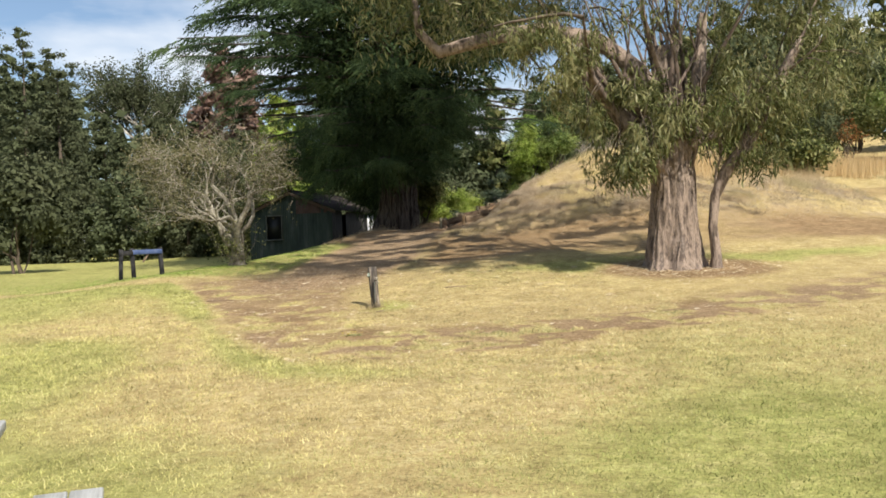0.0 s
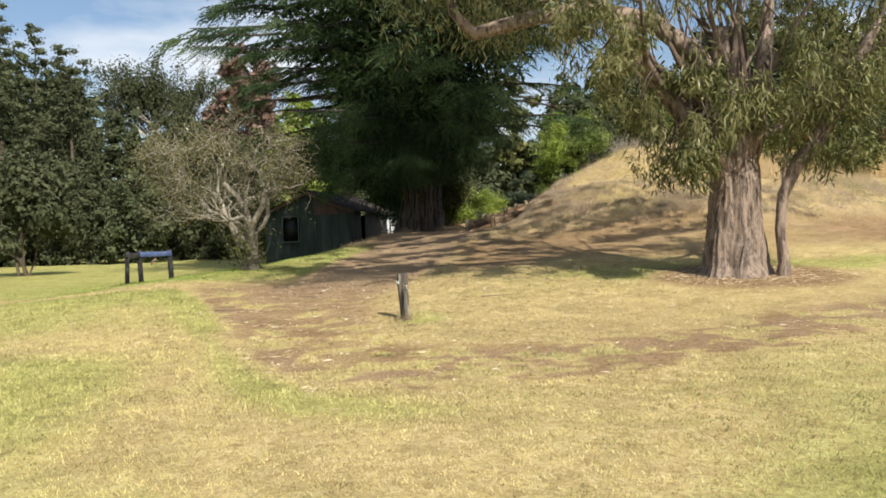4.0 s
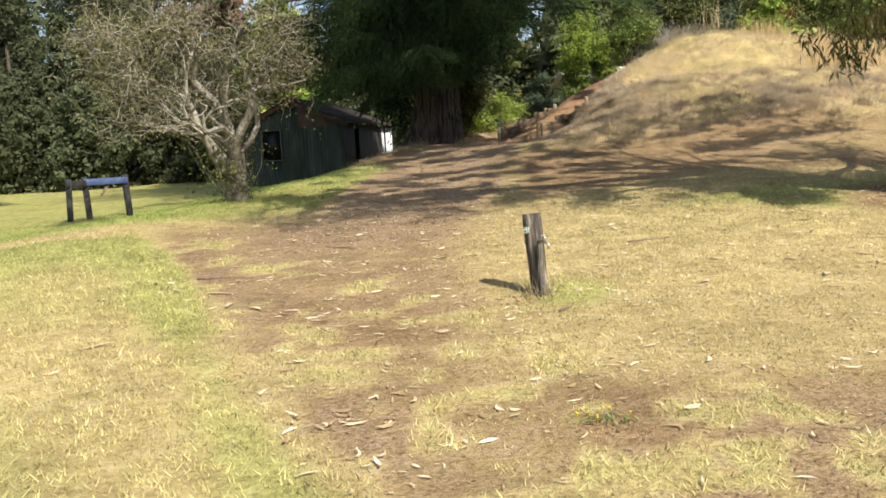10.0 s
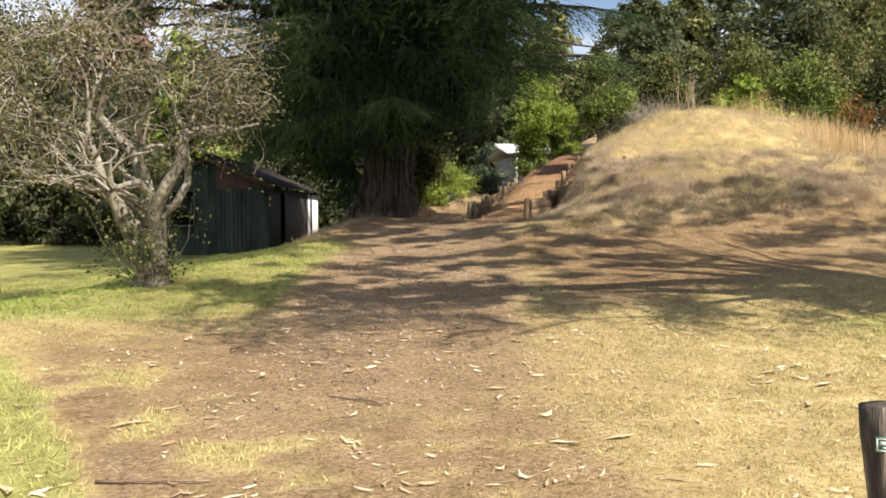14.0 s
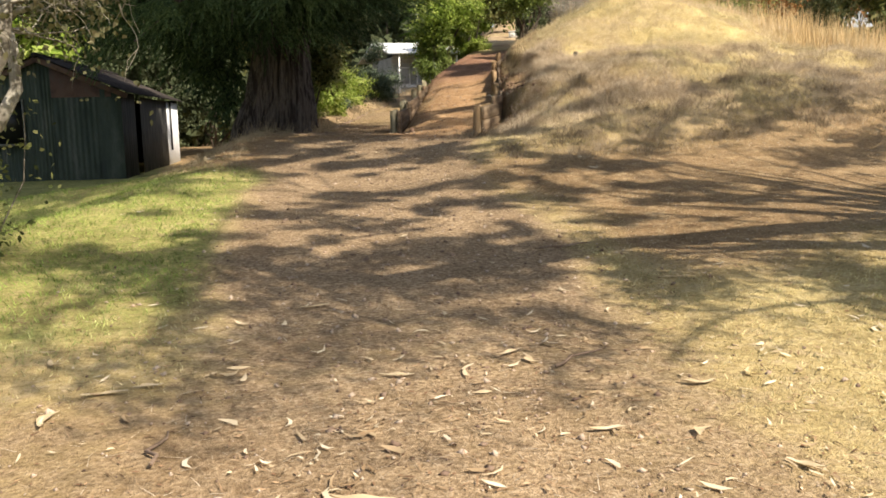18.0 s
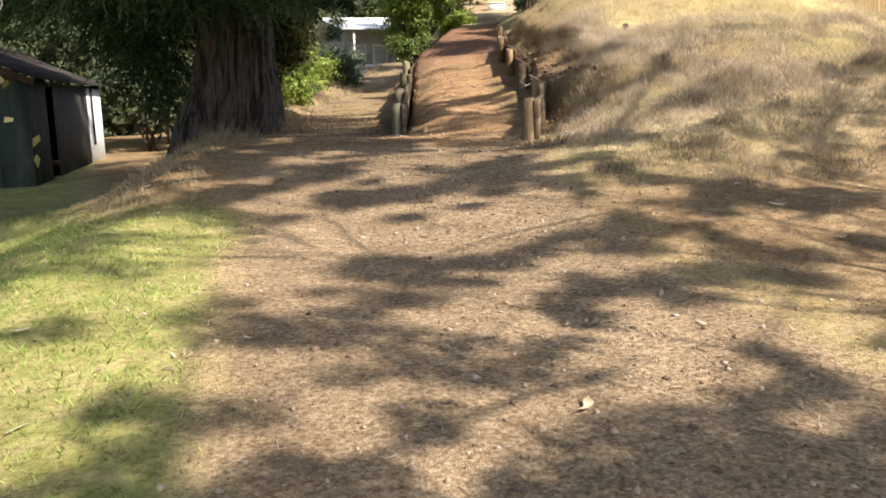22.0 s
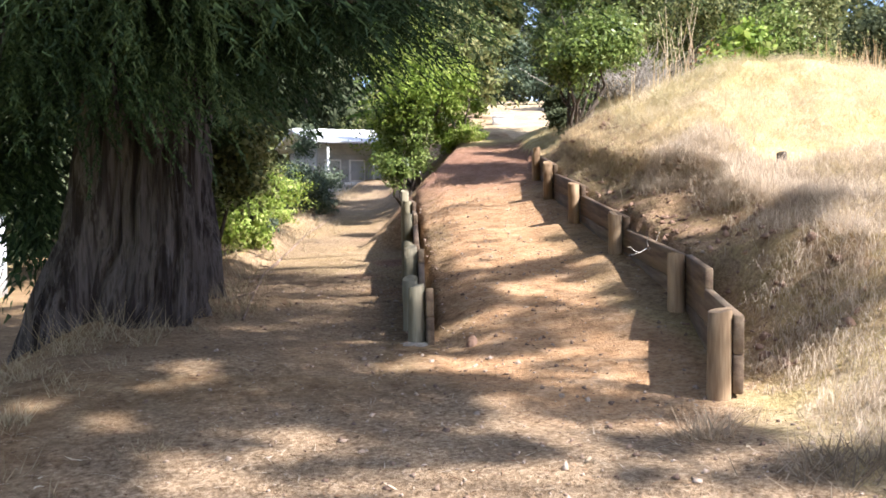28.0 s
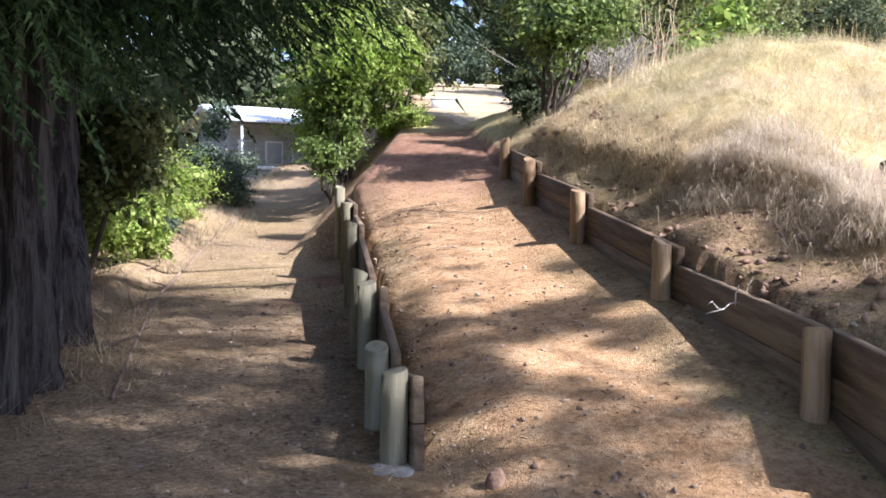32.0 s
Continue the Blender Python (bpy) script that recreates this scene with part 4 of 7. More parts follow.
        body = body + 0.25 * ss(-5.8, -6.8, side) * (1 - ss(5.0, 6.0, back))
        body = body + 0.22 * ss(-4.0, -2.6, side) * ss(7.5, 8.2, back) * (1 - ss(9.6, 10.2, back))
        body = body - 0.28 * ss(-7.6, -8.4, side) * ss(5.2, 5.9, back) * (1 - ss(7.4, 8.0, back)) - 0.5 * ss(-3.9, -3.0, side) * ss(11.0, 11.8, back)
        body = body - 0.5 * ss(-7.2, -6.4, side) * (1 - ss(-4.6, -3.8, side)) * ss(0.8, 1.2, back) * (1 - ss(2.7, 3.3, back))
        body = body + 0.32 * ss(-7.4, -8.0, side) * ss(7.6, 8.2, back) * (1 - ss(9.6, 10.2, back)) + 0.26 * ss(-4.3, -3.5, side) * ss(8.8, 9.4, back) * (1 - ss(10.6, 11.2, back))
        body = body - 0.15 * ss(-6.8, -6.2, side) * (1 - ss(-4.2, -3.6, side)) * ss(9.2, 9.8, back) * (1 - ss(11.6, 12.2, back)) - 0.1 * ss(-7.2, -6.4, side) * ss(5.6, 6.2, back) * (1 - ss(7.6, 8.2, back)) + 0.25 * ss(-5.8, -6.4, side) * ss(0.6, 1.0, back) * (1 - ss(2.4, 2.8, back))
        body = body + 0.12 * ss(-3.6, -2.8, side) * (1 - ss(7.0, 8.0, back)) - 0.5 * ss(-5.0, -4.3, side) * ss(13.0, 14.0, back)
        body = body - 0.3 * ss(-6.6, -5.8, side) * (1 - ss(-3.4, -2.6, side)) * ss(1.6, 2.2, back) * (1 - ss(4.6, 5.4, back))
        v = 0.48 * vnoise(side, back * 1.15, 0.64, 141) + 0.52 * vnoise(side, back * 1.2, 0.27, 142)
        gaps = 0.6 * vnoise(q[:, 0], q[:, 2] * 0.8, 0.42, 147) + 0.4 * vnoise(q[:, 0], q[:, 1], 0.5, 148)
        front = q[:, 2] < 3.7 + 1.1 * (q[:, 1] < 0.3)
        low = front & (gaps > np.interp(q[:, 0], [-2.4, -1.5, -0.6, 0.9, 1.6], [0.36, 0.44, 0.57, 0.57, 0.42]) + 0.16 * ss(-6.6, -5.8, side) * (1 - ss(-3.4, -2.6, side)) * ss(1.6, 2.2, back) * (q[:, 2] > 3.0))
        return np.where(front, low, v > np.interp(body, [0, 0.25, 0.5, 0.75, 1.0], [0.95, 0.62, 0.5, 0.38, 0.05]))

    limbs, twigs = [[], [], [], []], []
    spec = dict(wobble=0.16, lift=(0.10, 0.05, -0.04, -0.22), depth=3, kids=(4, 4, 4), spread=0.95, **{"from": 0.35})
    heads = [((-0.15, 0.0, 2.2), (-0.95, -0.1, 0.75), 3.9, 0.24), ((0.0, 0.0, 2.3), (-0.25, 0.3, 1.0), 4.2, 0.27), ((0.2, 0.0, 2.2), (0.75, -0.1, 0.9), 4.0, 0.25),
             ((0.1, 0.1, 2.3), (0.25, 0.8, 0.9), 3.8, 0.2), ((0.05, -0.1, 2.3), (0.1, -0.75, 0.9), 3.6, 0.2), ((0.1, 0, 2.4), (0.15, 0.0, 1.0), 6.4, 0.30), ((0.0, 0.1, 2.4), (-0.2, 0.25, 1.0), 6.2, 0.26), ((0.1, 0.05, 2.4), (0.35, 0.3, 1.0), 6.0, 0.24), ((0.0, 0.1, 2.3), (-0.35, 0.6, 0.95), 5.2, 0.2),
             ((-0.1, 0, 2.3), (-0.8, 0.55, 0.8), 3.9, 0.18), ((0.2, 0, 2.3), (0.9, 0.45, 0.6), 3.9, 0.18), ((-0.1, -0.1, 2.3), (-0.5, -0.5, 1.0), 5.0, 0.19), ((0.1, -0.1, 2.4), (0.4, -0.55, 1.0), 5.4, 0.19), ((-0.1, 0, 2.4), (-0.6, -0.2, 1.0), 5.6, 0.2),
             ((0.1, 0.1, 2.5), (0.1, 0.35, 1.0), 6.8, 0.2), ((0.0, 0.0, 2.5), (-0.1, -0.35, 1.0), 6.4, 0.2), ((0.0, 0.1, 2.5), (0.35, 0.55, 1.0), 8.0, 0.18), ((0.0, 0.1, 2.5), (-0.3, 0.55, 1.0), 8.0, 0.18), ((0.0, 0.1, 2.5), (0.0, 0.6, 1.0), 8.4, 0.18),
             # long leaders above the view, added to shade the shed and lower path
             ((0.0, 0.1, 3.0), (0.0, 0.1, 1.0), 11.0, 0.2), ((0.0, 0.1, 3.0), (0.2, 0.25, 1.0), 10.5, 0.2), ((0.0, 0.1, 3.0), (-0.2, 0.3, 1.0), 11.0, 0.2), ((0.0, 0.1, 3.0), (-0.1, 0.45, 1.0), 11.5, 0.2), ((0.0, 0.1, 4.2), (0.16, 0.72, 0.74), 10.5, 0.2), ((0.0, 0.1, 4.2), (0.0, 0.74, 0.7), 10.0, 0.2), ((0.0, 0.1, 4.2), (0.08, 0.74, 0.66), 10.0, 0.2)]
    heads = heads[:1] + [(s, h, ln, r * 0.5) for s, h, ln, r in heads[1:]]
    for s, h, length, r in heads:
        grow(rng, s, h, length, r, 0, spec, twigs, limbs)
    # low sprays that hang round the trunk
    for k in range(60):
        a = rng.uniform(0, 2 * np.pi) if k < 30 else rng.uniform(-3.0, -0.1)
        s = np.array([math.cos(a) * rng.uniform(0.4, 2.2), math.sin(a) * rng.uniform(0.4, 1.5), rng.uniform(2.6, 4.0 if k < 50 else 5.6)])
        h = np.array([math.cos(a) * 0.6, math.sin(a) * 0.6, -0.55])
        grow(rng, s, h, rng.uniform(0.7, 1.2), 0.02, 2, dict(spec, lift=(0, 0, -0.25, -0.35)), twigs, limbs)
    for k in range(34):
        s = np.array([rng.uniform(-2.0, 1.2), rng.uniform(-1.3, -0.45), rng.uniform(2.5, 4.2)])
        grow(rng, s, np.array([rng.normal(-0.1, 0.3), rng.normal(-0.15, 0.2), -0.7]), rng.uniform(0.6, 1.0), 0.014, 2, dict(spec, lift=(0, 0, -0.25, -0.35)), twigs, limbs)
    # sprays along the big side limb
    for k in range(22):
        f = rng.uniform(0.25, 1.0)
        s = np.array([-0.15 - 2.9 * f, -0.3 * f, 2.4 + 2.3 * f]) + rng.normal(0, 0.12, 3)
        grow(rng, s, np.array([rng.normal(0, 0.7), rng.normal(0, 0.7), 0.3]), rng.uniform(0.7, 1.2), 0.02, 2, dict(spec, lift=(0, 0, -0.1, -0.3)), twigs, limbs)

    def clear(t):
        """Above the line under which the crown leaves the lawn open."""
        return bool(open_air(t[-1:])[0])

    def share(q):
        """The crown is thick low down and at the back of its top, thin between, by where its shade lands."""
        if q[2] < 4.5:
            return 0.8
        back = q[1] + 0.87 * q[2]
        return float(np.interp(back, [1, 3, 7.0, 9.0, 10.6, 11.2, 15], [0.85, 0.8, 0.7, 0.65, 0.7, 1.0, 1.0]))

    twigs = [t for t in twigs if clear(t) and rng.uniform() < share(t[-1])]
    for name, level, sides in (("limb", 0, 12), ("branch", 1, 8)):
        for one in limbs[level]:
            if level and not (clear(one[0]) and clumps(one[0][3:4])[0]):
                continue
            lead = one is limbs[0][0]
            # upper limbs thinned so that their shade draws no lines
            one = (one[0], one[1] * np.interp(one[0][:, 2], [3, 4.5, 6, 9], [1, 0.42, 0.12, 0.05]))
            part(name, limbs_geo([one], sides), M_GUM_BARK if lead else M_GUM_LIMB, tree, smooth=True)
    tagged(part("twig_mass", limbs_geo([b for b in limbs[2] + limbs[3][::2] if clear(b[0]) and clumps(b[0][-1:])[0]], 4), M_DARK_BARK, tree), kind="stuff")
    # back twigs carry extra leaves to deepen the shade by the ramp
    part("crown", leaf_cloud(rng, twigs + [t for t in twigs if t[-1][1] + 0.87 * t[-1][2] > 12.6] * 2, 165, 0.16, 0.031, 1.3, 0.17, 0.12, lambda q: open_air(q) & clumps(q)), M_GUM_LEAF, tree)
    # more leaves where the crown's shade falls on the lawn and track
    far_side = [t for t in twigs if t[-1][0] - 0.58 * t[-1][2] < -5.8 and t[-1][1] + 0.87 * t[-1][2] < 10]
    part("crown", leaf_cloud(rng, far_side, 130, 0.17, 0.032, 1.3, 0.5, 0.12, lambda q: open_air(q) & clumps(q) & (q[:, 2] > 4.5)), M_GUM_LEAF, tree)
    # slim second stem beside it
    x2, y2 = 5.42, 17.7
    stem = thing("gum_sapling", x2, y2, gz(x2, y2) - 0.08, "slim crooked gum stem growing beside the large gum", "tree")
    part("trunk", trunk_geo([(0, 0, 0), (0.02, 0, 0.3), (-0.04, 0, 0.9), (0.03, 0, 1.5), (0.28, 0.0, 2.0), (0.62, 0.05, 2.35), (1.1, 0.1, 3.2), (1.9, 0.1, 4.6)], [0.15, 0.105, 0.09, 0.095, 0.12, 0.15, 0.145, 0.07], 14, 0.08, 3), M_GUM_BARK, stem, smooth=True)
    limbs, twigs = [[], [], [], []], []
    for s, h in (((0.05, 0, 1.6), (0.1, -0.1, 0.5)), ((0.62, 0.05, 2.35), (0.3, -0.4, 0.5)), ((1.1, 0.1, 3.2), (0.6, 0.3, 0.3)), ((1.9, 0.1, 4.6), (0.3, 0, 0.8)), ((1.5, 0.1, 3.9), (0.8, -0.5, 0.3))):
        grow(rng, s, h, 1.1, 0.035, 1, spec, twigs, limbs)
    for one in limbs[1] + limbs[2]:
        part("branch", limbs_geo([one], 5), M_GUM_BARK, stem)
    for one in limbs[3]:
        part("twig", limbs_geo([one], 4), M_DARK_BARK, stem)
    part("crown", leaf_cloud(rng, twigs, 60, 0.18, 0.028, 1.2, 0.16), M_GUM_LEAF, stem)


def feather(g, rng, c, d, ln, per, slim):
    """Feathery pinnae along the axis of each spray."""
    cc, dd, lr = np.repeat(c, per, 0), np.repeat(d, per, 0), np.repeat(ln, per)
    f = np.tile((np.arange(per) + 0.5) / per, len(c))
    across_v = unit(np.cross(dd, np.array([0, 0, 1.0])) + rng.normal(0, 0.25, dd.shape))
    sg = np.tile(np.where(np.arange(per) % 2, 1.0, -1.0), len(c))[:, None]
    start = cc + dd * (f * lr)[:, None] + np.array([0, 0, -0.18]) * (f ** 2 * lr)[:, None]
    pin = unit(dd * 0.9 + across_v * sg * 0.75 + np.array([0, 0, -0.25]) + rng.normal(0, 0.2, dd.shape))
    wid = unit(np.cross(pin, np.cross(pin, np.array([0, 0, 1.0])) + rng.normal(0, 0.5, dd.shape)))
    k = len(lr)
    g.spikes(start, pin, wid, (0.28 - 0.13 * f) * lr * rng.uniform(0.7, 1.2, k) * slim ** 0.7, (0.036 + 0.03 * rng.uniform(0, 1, k)) * slim, 0.15)


def conifer():
    """The big old cypress: fluted trunk, long level limbs in storeys, flat drooping sprays."""
    rng = np.random.default_rng(21)
    x, y = -1.75, 32.75
    z = gz(x, y) - 0.4
    tree = thing("old_conifer", x, y, z, "huge dark conifer with a fluted stringy trunk and drooping sprays", "tree")
    part("trunk", ribbed_trunk([(-0.2, 0, -0.5), (-0.16, 0, 0.45), (-0.03, 0, 1.0), (0.05, 0, 2.1), (0.05, 0, 4), (0.0, 0, 8), (0, 0, 14)], [0.8, 0.6, 0.50, 0.43, 0.39, 0.30, 0.1], 230, 0.4), M_CON_BARK, tree, smooth=True)
    part("second_trunk", ribbed_trunk([(0.35, 1.25, 0), (0.4, 1.3, 0.5), (0.45, 1.4, 2.0), (0.6, 1.5, 5), (0.8, 1.6, 10)], [0.55, 0.42, 0.34, 0.28, 0.12], 90, 2.0), M_CON_BARK, tree, smooth=True)
    part("dead_spur", Geo().tube([(0.1, -0.45, 1.7), (0.15, -0.66, 2.0), (0.05, -0.72, 2.4)], [0.09, 0.07, 0.03], 7), M_CON_BARK, tree, smooth=True)
    limbs, cs, ds, ls = [], [], [], []

    def floor_at(x_):
        """The height under which the crown leaves the paths open."""
        return np.interp(x_, [-4, -1, 1.5, 1.9, 2.6, 4], [1.5, 1.7, 2.0, 2.6, 3.1, 3.5])

    n = 270
    for i in range(n):
        u = (i + rng.uniform(0, 1)) / 225 if i < 225 else 0.2
        h = 2.5 + u ** 1.1 * 15.5
        a = i * 2.39996 + rng.normal(0, 0.3)
        reach = np.interp(h, [2.5, 3.6, 6.5, 9, 13, 18.2], [3.2, 5.2, 6.3, 6.0, 4.4, 0.8]) * rng.uniform(0.72, 1.14)
        if math.cos(a) < -0.6 and 6 < h < 10:
            reach *= 1.22
        if i >= 225:
            # short front limbs whose sprays curtain the stem
            h, a, reach = rng.uniform(3.0, 6.0), rng.uniform(-2.9, -0.3), rng.uniform(1.4, 3.2)
        k = 7
        t = np.linspace(0, 1, k)
        drop = -0.55 * t ** 1.6 * reach * 0.32 + 0.25 * np.clip(t - 0.7, 0, 1) * reach * 0.3
        pts = np.c_[np.cos(a) * reach * t, np.sin(a) * reach * t, h + 0.10 * reach * t + drop]
        pts += rng.normal(0, 0.06, (k, 3)) * t[:, None]
        if np.all(pts[:, 2] > floor_at(pts[:, 0]) + 0.15):
            limbs.append((pts, np.linspace(0.11 - 0.05 * u, 0.015, k)))
        m = int((30 + reach * 20) * (0.75 if h > 11.5 else 0.7 if math.sin(a) > 0.35 else 1.1))
        f = 0.10 + 0.90 * rng.uniform(0, 1, m) ** 0.65
        base = np.c_[np.interp(f, t, pts[:, 0]), np.interp(f, t, pts[:, 1]), np.interp(f, t, pts[:, 2])]
        out = np.array([math.cos(a), math.sin(a), 0])
        lat = np.array([-math.sin(a), math.cos(a), 0])
        sgn = rng.choice([-1.0, 1.0], m)[:, None]
        dirs = unit(out * rng.uniform(0.5, 1.2, (m, 1)) + lat * sgn * rng.uniform(0.1, 1.0, (m, 1)) + np.array([0, 0, -1.0]) * rng.uniform(0.05, 0.6, (m, 1)))
        cs.append(base)
        ds.append(dirs)
        ls.append(rng.uniform(0.55, 1.35, m) * (1.05 - 0.35 * u))
    m = 2600
    cs.append(np.c_[rng.uniform(-3.2, 2.6, m), np.where(np.arange(m) < 1300, rng.uniform(-2.9, -0.65, m), rng.uniform(-3.2, 2.0, m)), np.where(np.arange(m) < 1300, rng.uniform(2.2, 4.4, m), rng.uniform(3.0, 5.2, m))])
    ds.append(unit(np.c_[rng.normal(0, 0.35, (m, 2)), np.full(m, -0.9)] + [0, -0.25, 0]))
    ls.append(rng.uniform(0.45, 0.95, m))
    m = 1500
    cs.append(np.c_[rng.uniform(-0.2, 2.5, m), rng.uniform(-1.8, 0.4, m), rng.uniform(2.3, 5.0, m)])
    ds.append(unit(np.c_[rng.normal(0, 0.45, (m, 2)), np.full(m, -0.7)]))
    ls.append(rng.uniform(0.4, 0.9, m))
    # boughs that hang before the stem and reach out over the paths
    near_c, near_d, near_l = [], [], []
    for ex, ey, ez in ((-1.7, -1.6, 2.0), (-0.95, -1.8, 2.05), (-0.25, -1.75, 1.85), (0.3, -1.5, 2.1), (0.9, -1.3, 2.3), (-2.4, -1.4, 1.85), (-3.1, -0.6, 1.8), (-0.6, -1.3, 1.95), (0.0, -2.3, 2.6), (-1.4, -2.4, 2.7),
                       (1.6, -1.0, 2.7), (2.5, -1.8, 3.4), (3.4, -1.5, 3.8), (3.0, -0.3, 3.6), (2.0, -0.8, 3.1), (3.4, -2.3, 4.2), (1.2, -2.4, 3.4),
                       (-2.6, -1.9, 2.7), (-3.6, -1.2, 2.6), (-4.4, -0.6, 3.0), (-3.2, -2.6, 3.3)):
        flat_r = math.hypot(ex, ey)
        k = 8
        t = np.linspace(0, 1, k)
        rise = ez + 0.75 + 0.12 * flat_r
        pts = np.c_[ex * t, ey * t, rise + (ez - rise) * t ** 2.2 + 0.25 * np.sin(np.pi * t)] + rng.normal(0, 0.04, (k, 3)) * t[:, None]
        limbs.append((pts, np.linspace(0.06, 0.012, k)))
        m = 240 if flat_r < 3 else 300
        f = 0.25 + 0.75 * rng.uniform(0, 1, m) ** 0.7
        away = np.array([ex, ey, 0]) / flat_r
        lat = np.array([-away[1], away[0], 0])
        side = rng.normal(0, 1, (m, 1))
        near_c.append(np.c_[np.interp(f, t, pts[:, 0]), np.interp(f, t, pts[:, 1]), np.interp(f, t, pts[:, 2])] + lat * side * 0.3 + np.array([0, 0, 1.0]) * rng.normal(0, 0.13, (m, 1)))
        near_d.append(unit(away * rng.uniform(0.2, 0.9, (m, 1)) + lat * np.sign(side) * rng.uniform(0.1, 0.8, (m, 1)) + np.array([0, 0, -1.0]) * rng.uniform(0.15, 0.9, (m, 1))))
        near_l.append(rng.uniform(0.28, 0.6, m))
    # low boughs that sweep down behind the stem
    m = 1500
    back = np.c_[-0.7 - 3.9 * rng.uniform(0, 1, m) ** 1.6, rng.uniform(0.4, 4.2, m), rng.uniform(0.9, 3.6, m)]
    back[:, 2] = np.maximum(back[:, 2], np.interp(back[:, 0], [-2.1, -1.5, -1.1, -0.85], [3.2, 1.9, 1.8, 0.9]))
    c, d, ln = np.concatenate(cs), np.concatenate(ds), np.concatenate(ls)
    # each spray carries feathery pinnae along its axis
    ok = (c[:, 2] + d[:, 2] * ln * 0.9 - 0.15 * ln > floor_at(c[:, 0])) & ~((c[:, 0] > 1.3) & (c[:, 1] > 0.3) & (c[:, 2] < 7)) & ~((c[:, 0] < -2.2) & (c[:, 2] < 7.5) & (vnoise(c[:, 0] + 0.15 * c[:, 1], c[:, 2], 0.5, 151) > np.where((c[:, 0] < -2.5) & (c[:, 2] < 4.8), 0.42, 0.66)))
    c, d, ln = np.r_[c[ok], back], np.r_[d[ok], unit(rng.normal(0, 0.6, (m, 3)) + [0, 0, -0.6])], np.r_[ln[ok], rng.uniform(0.4, 0.9, m)]
    g = Geo()
    nearby = (c[:, 1] < -0.4) & (c[:, 2] < 4.4)
    mid_near = ~nearby & (c[:, 1] < 0.8) & (c[:, 2] < 6.5)
    for per, slim, pick in ((28, 0.26, nearby), (18, 0.42, mid_near), (8, 1.0, ~nearby & ~mid_near)):
        feather(g, rng, c[pick], d[pick], ln[pick], per, slim)
    feather(g, rng, np.concatenate(near_c), np.concatenate(near_d), np.concatenate(near_l), 30, 0.32)
    # dead dark inner growth round the stem
    m = 46000
    a, hh = rng.uniform(0, 2 * np.pi, m), 2.6 + 14 * rng.uniform(0, 1, m) ** 1.1
    rr = np.interp(hh, [2.6, 4.0, 7, 10, 17], [0.9, 3.0, 4.7, 4.5, 0.9]) * rng.uniform(0.15, 1, m) ** 0.6
    keep = ~((np.cos(a) * rr < -2.4) & (hh < 6.5) & (vnoise(np.cos(a) * rr, hh, 0.5, 151) > 0.4))
    a, hh, rr = a[keep], hh[keep], rr[keep]
    m = len(a)
    p = np.c_[np.cos(a) * rr, np.sin(a) * rr, hh]
    dd = unit(rng.normal(0, 1, (m, 3)) * [1, 1, 0.6] + [0, 0, -0.4])
    g.quads(p, dd, unit(np.cross(dd, rng.normal(0, 1, (m, 3)))), rng.uniform(0.2, 0.45, m), rng.uniform(0.04, 0.10, m), 0.2)
    for one in limbs:
        part("limb", limbs_geo([one], 6), M_CON_BARK, tree, smooth=True)
    part("crown", g, M_CON_LEAF, tree)


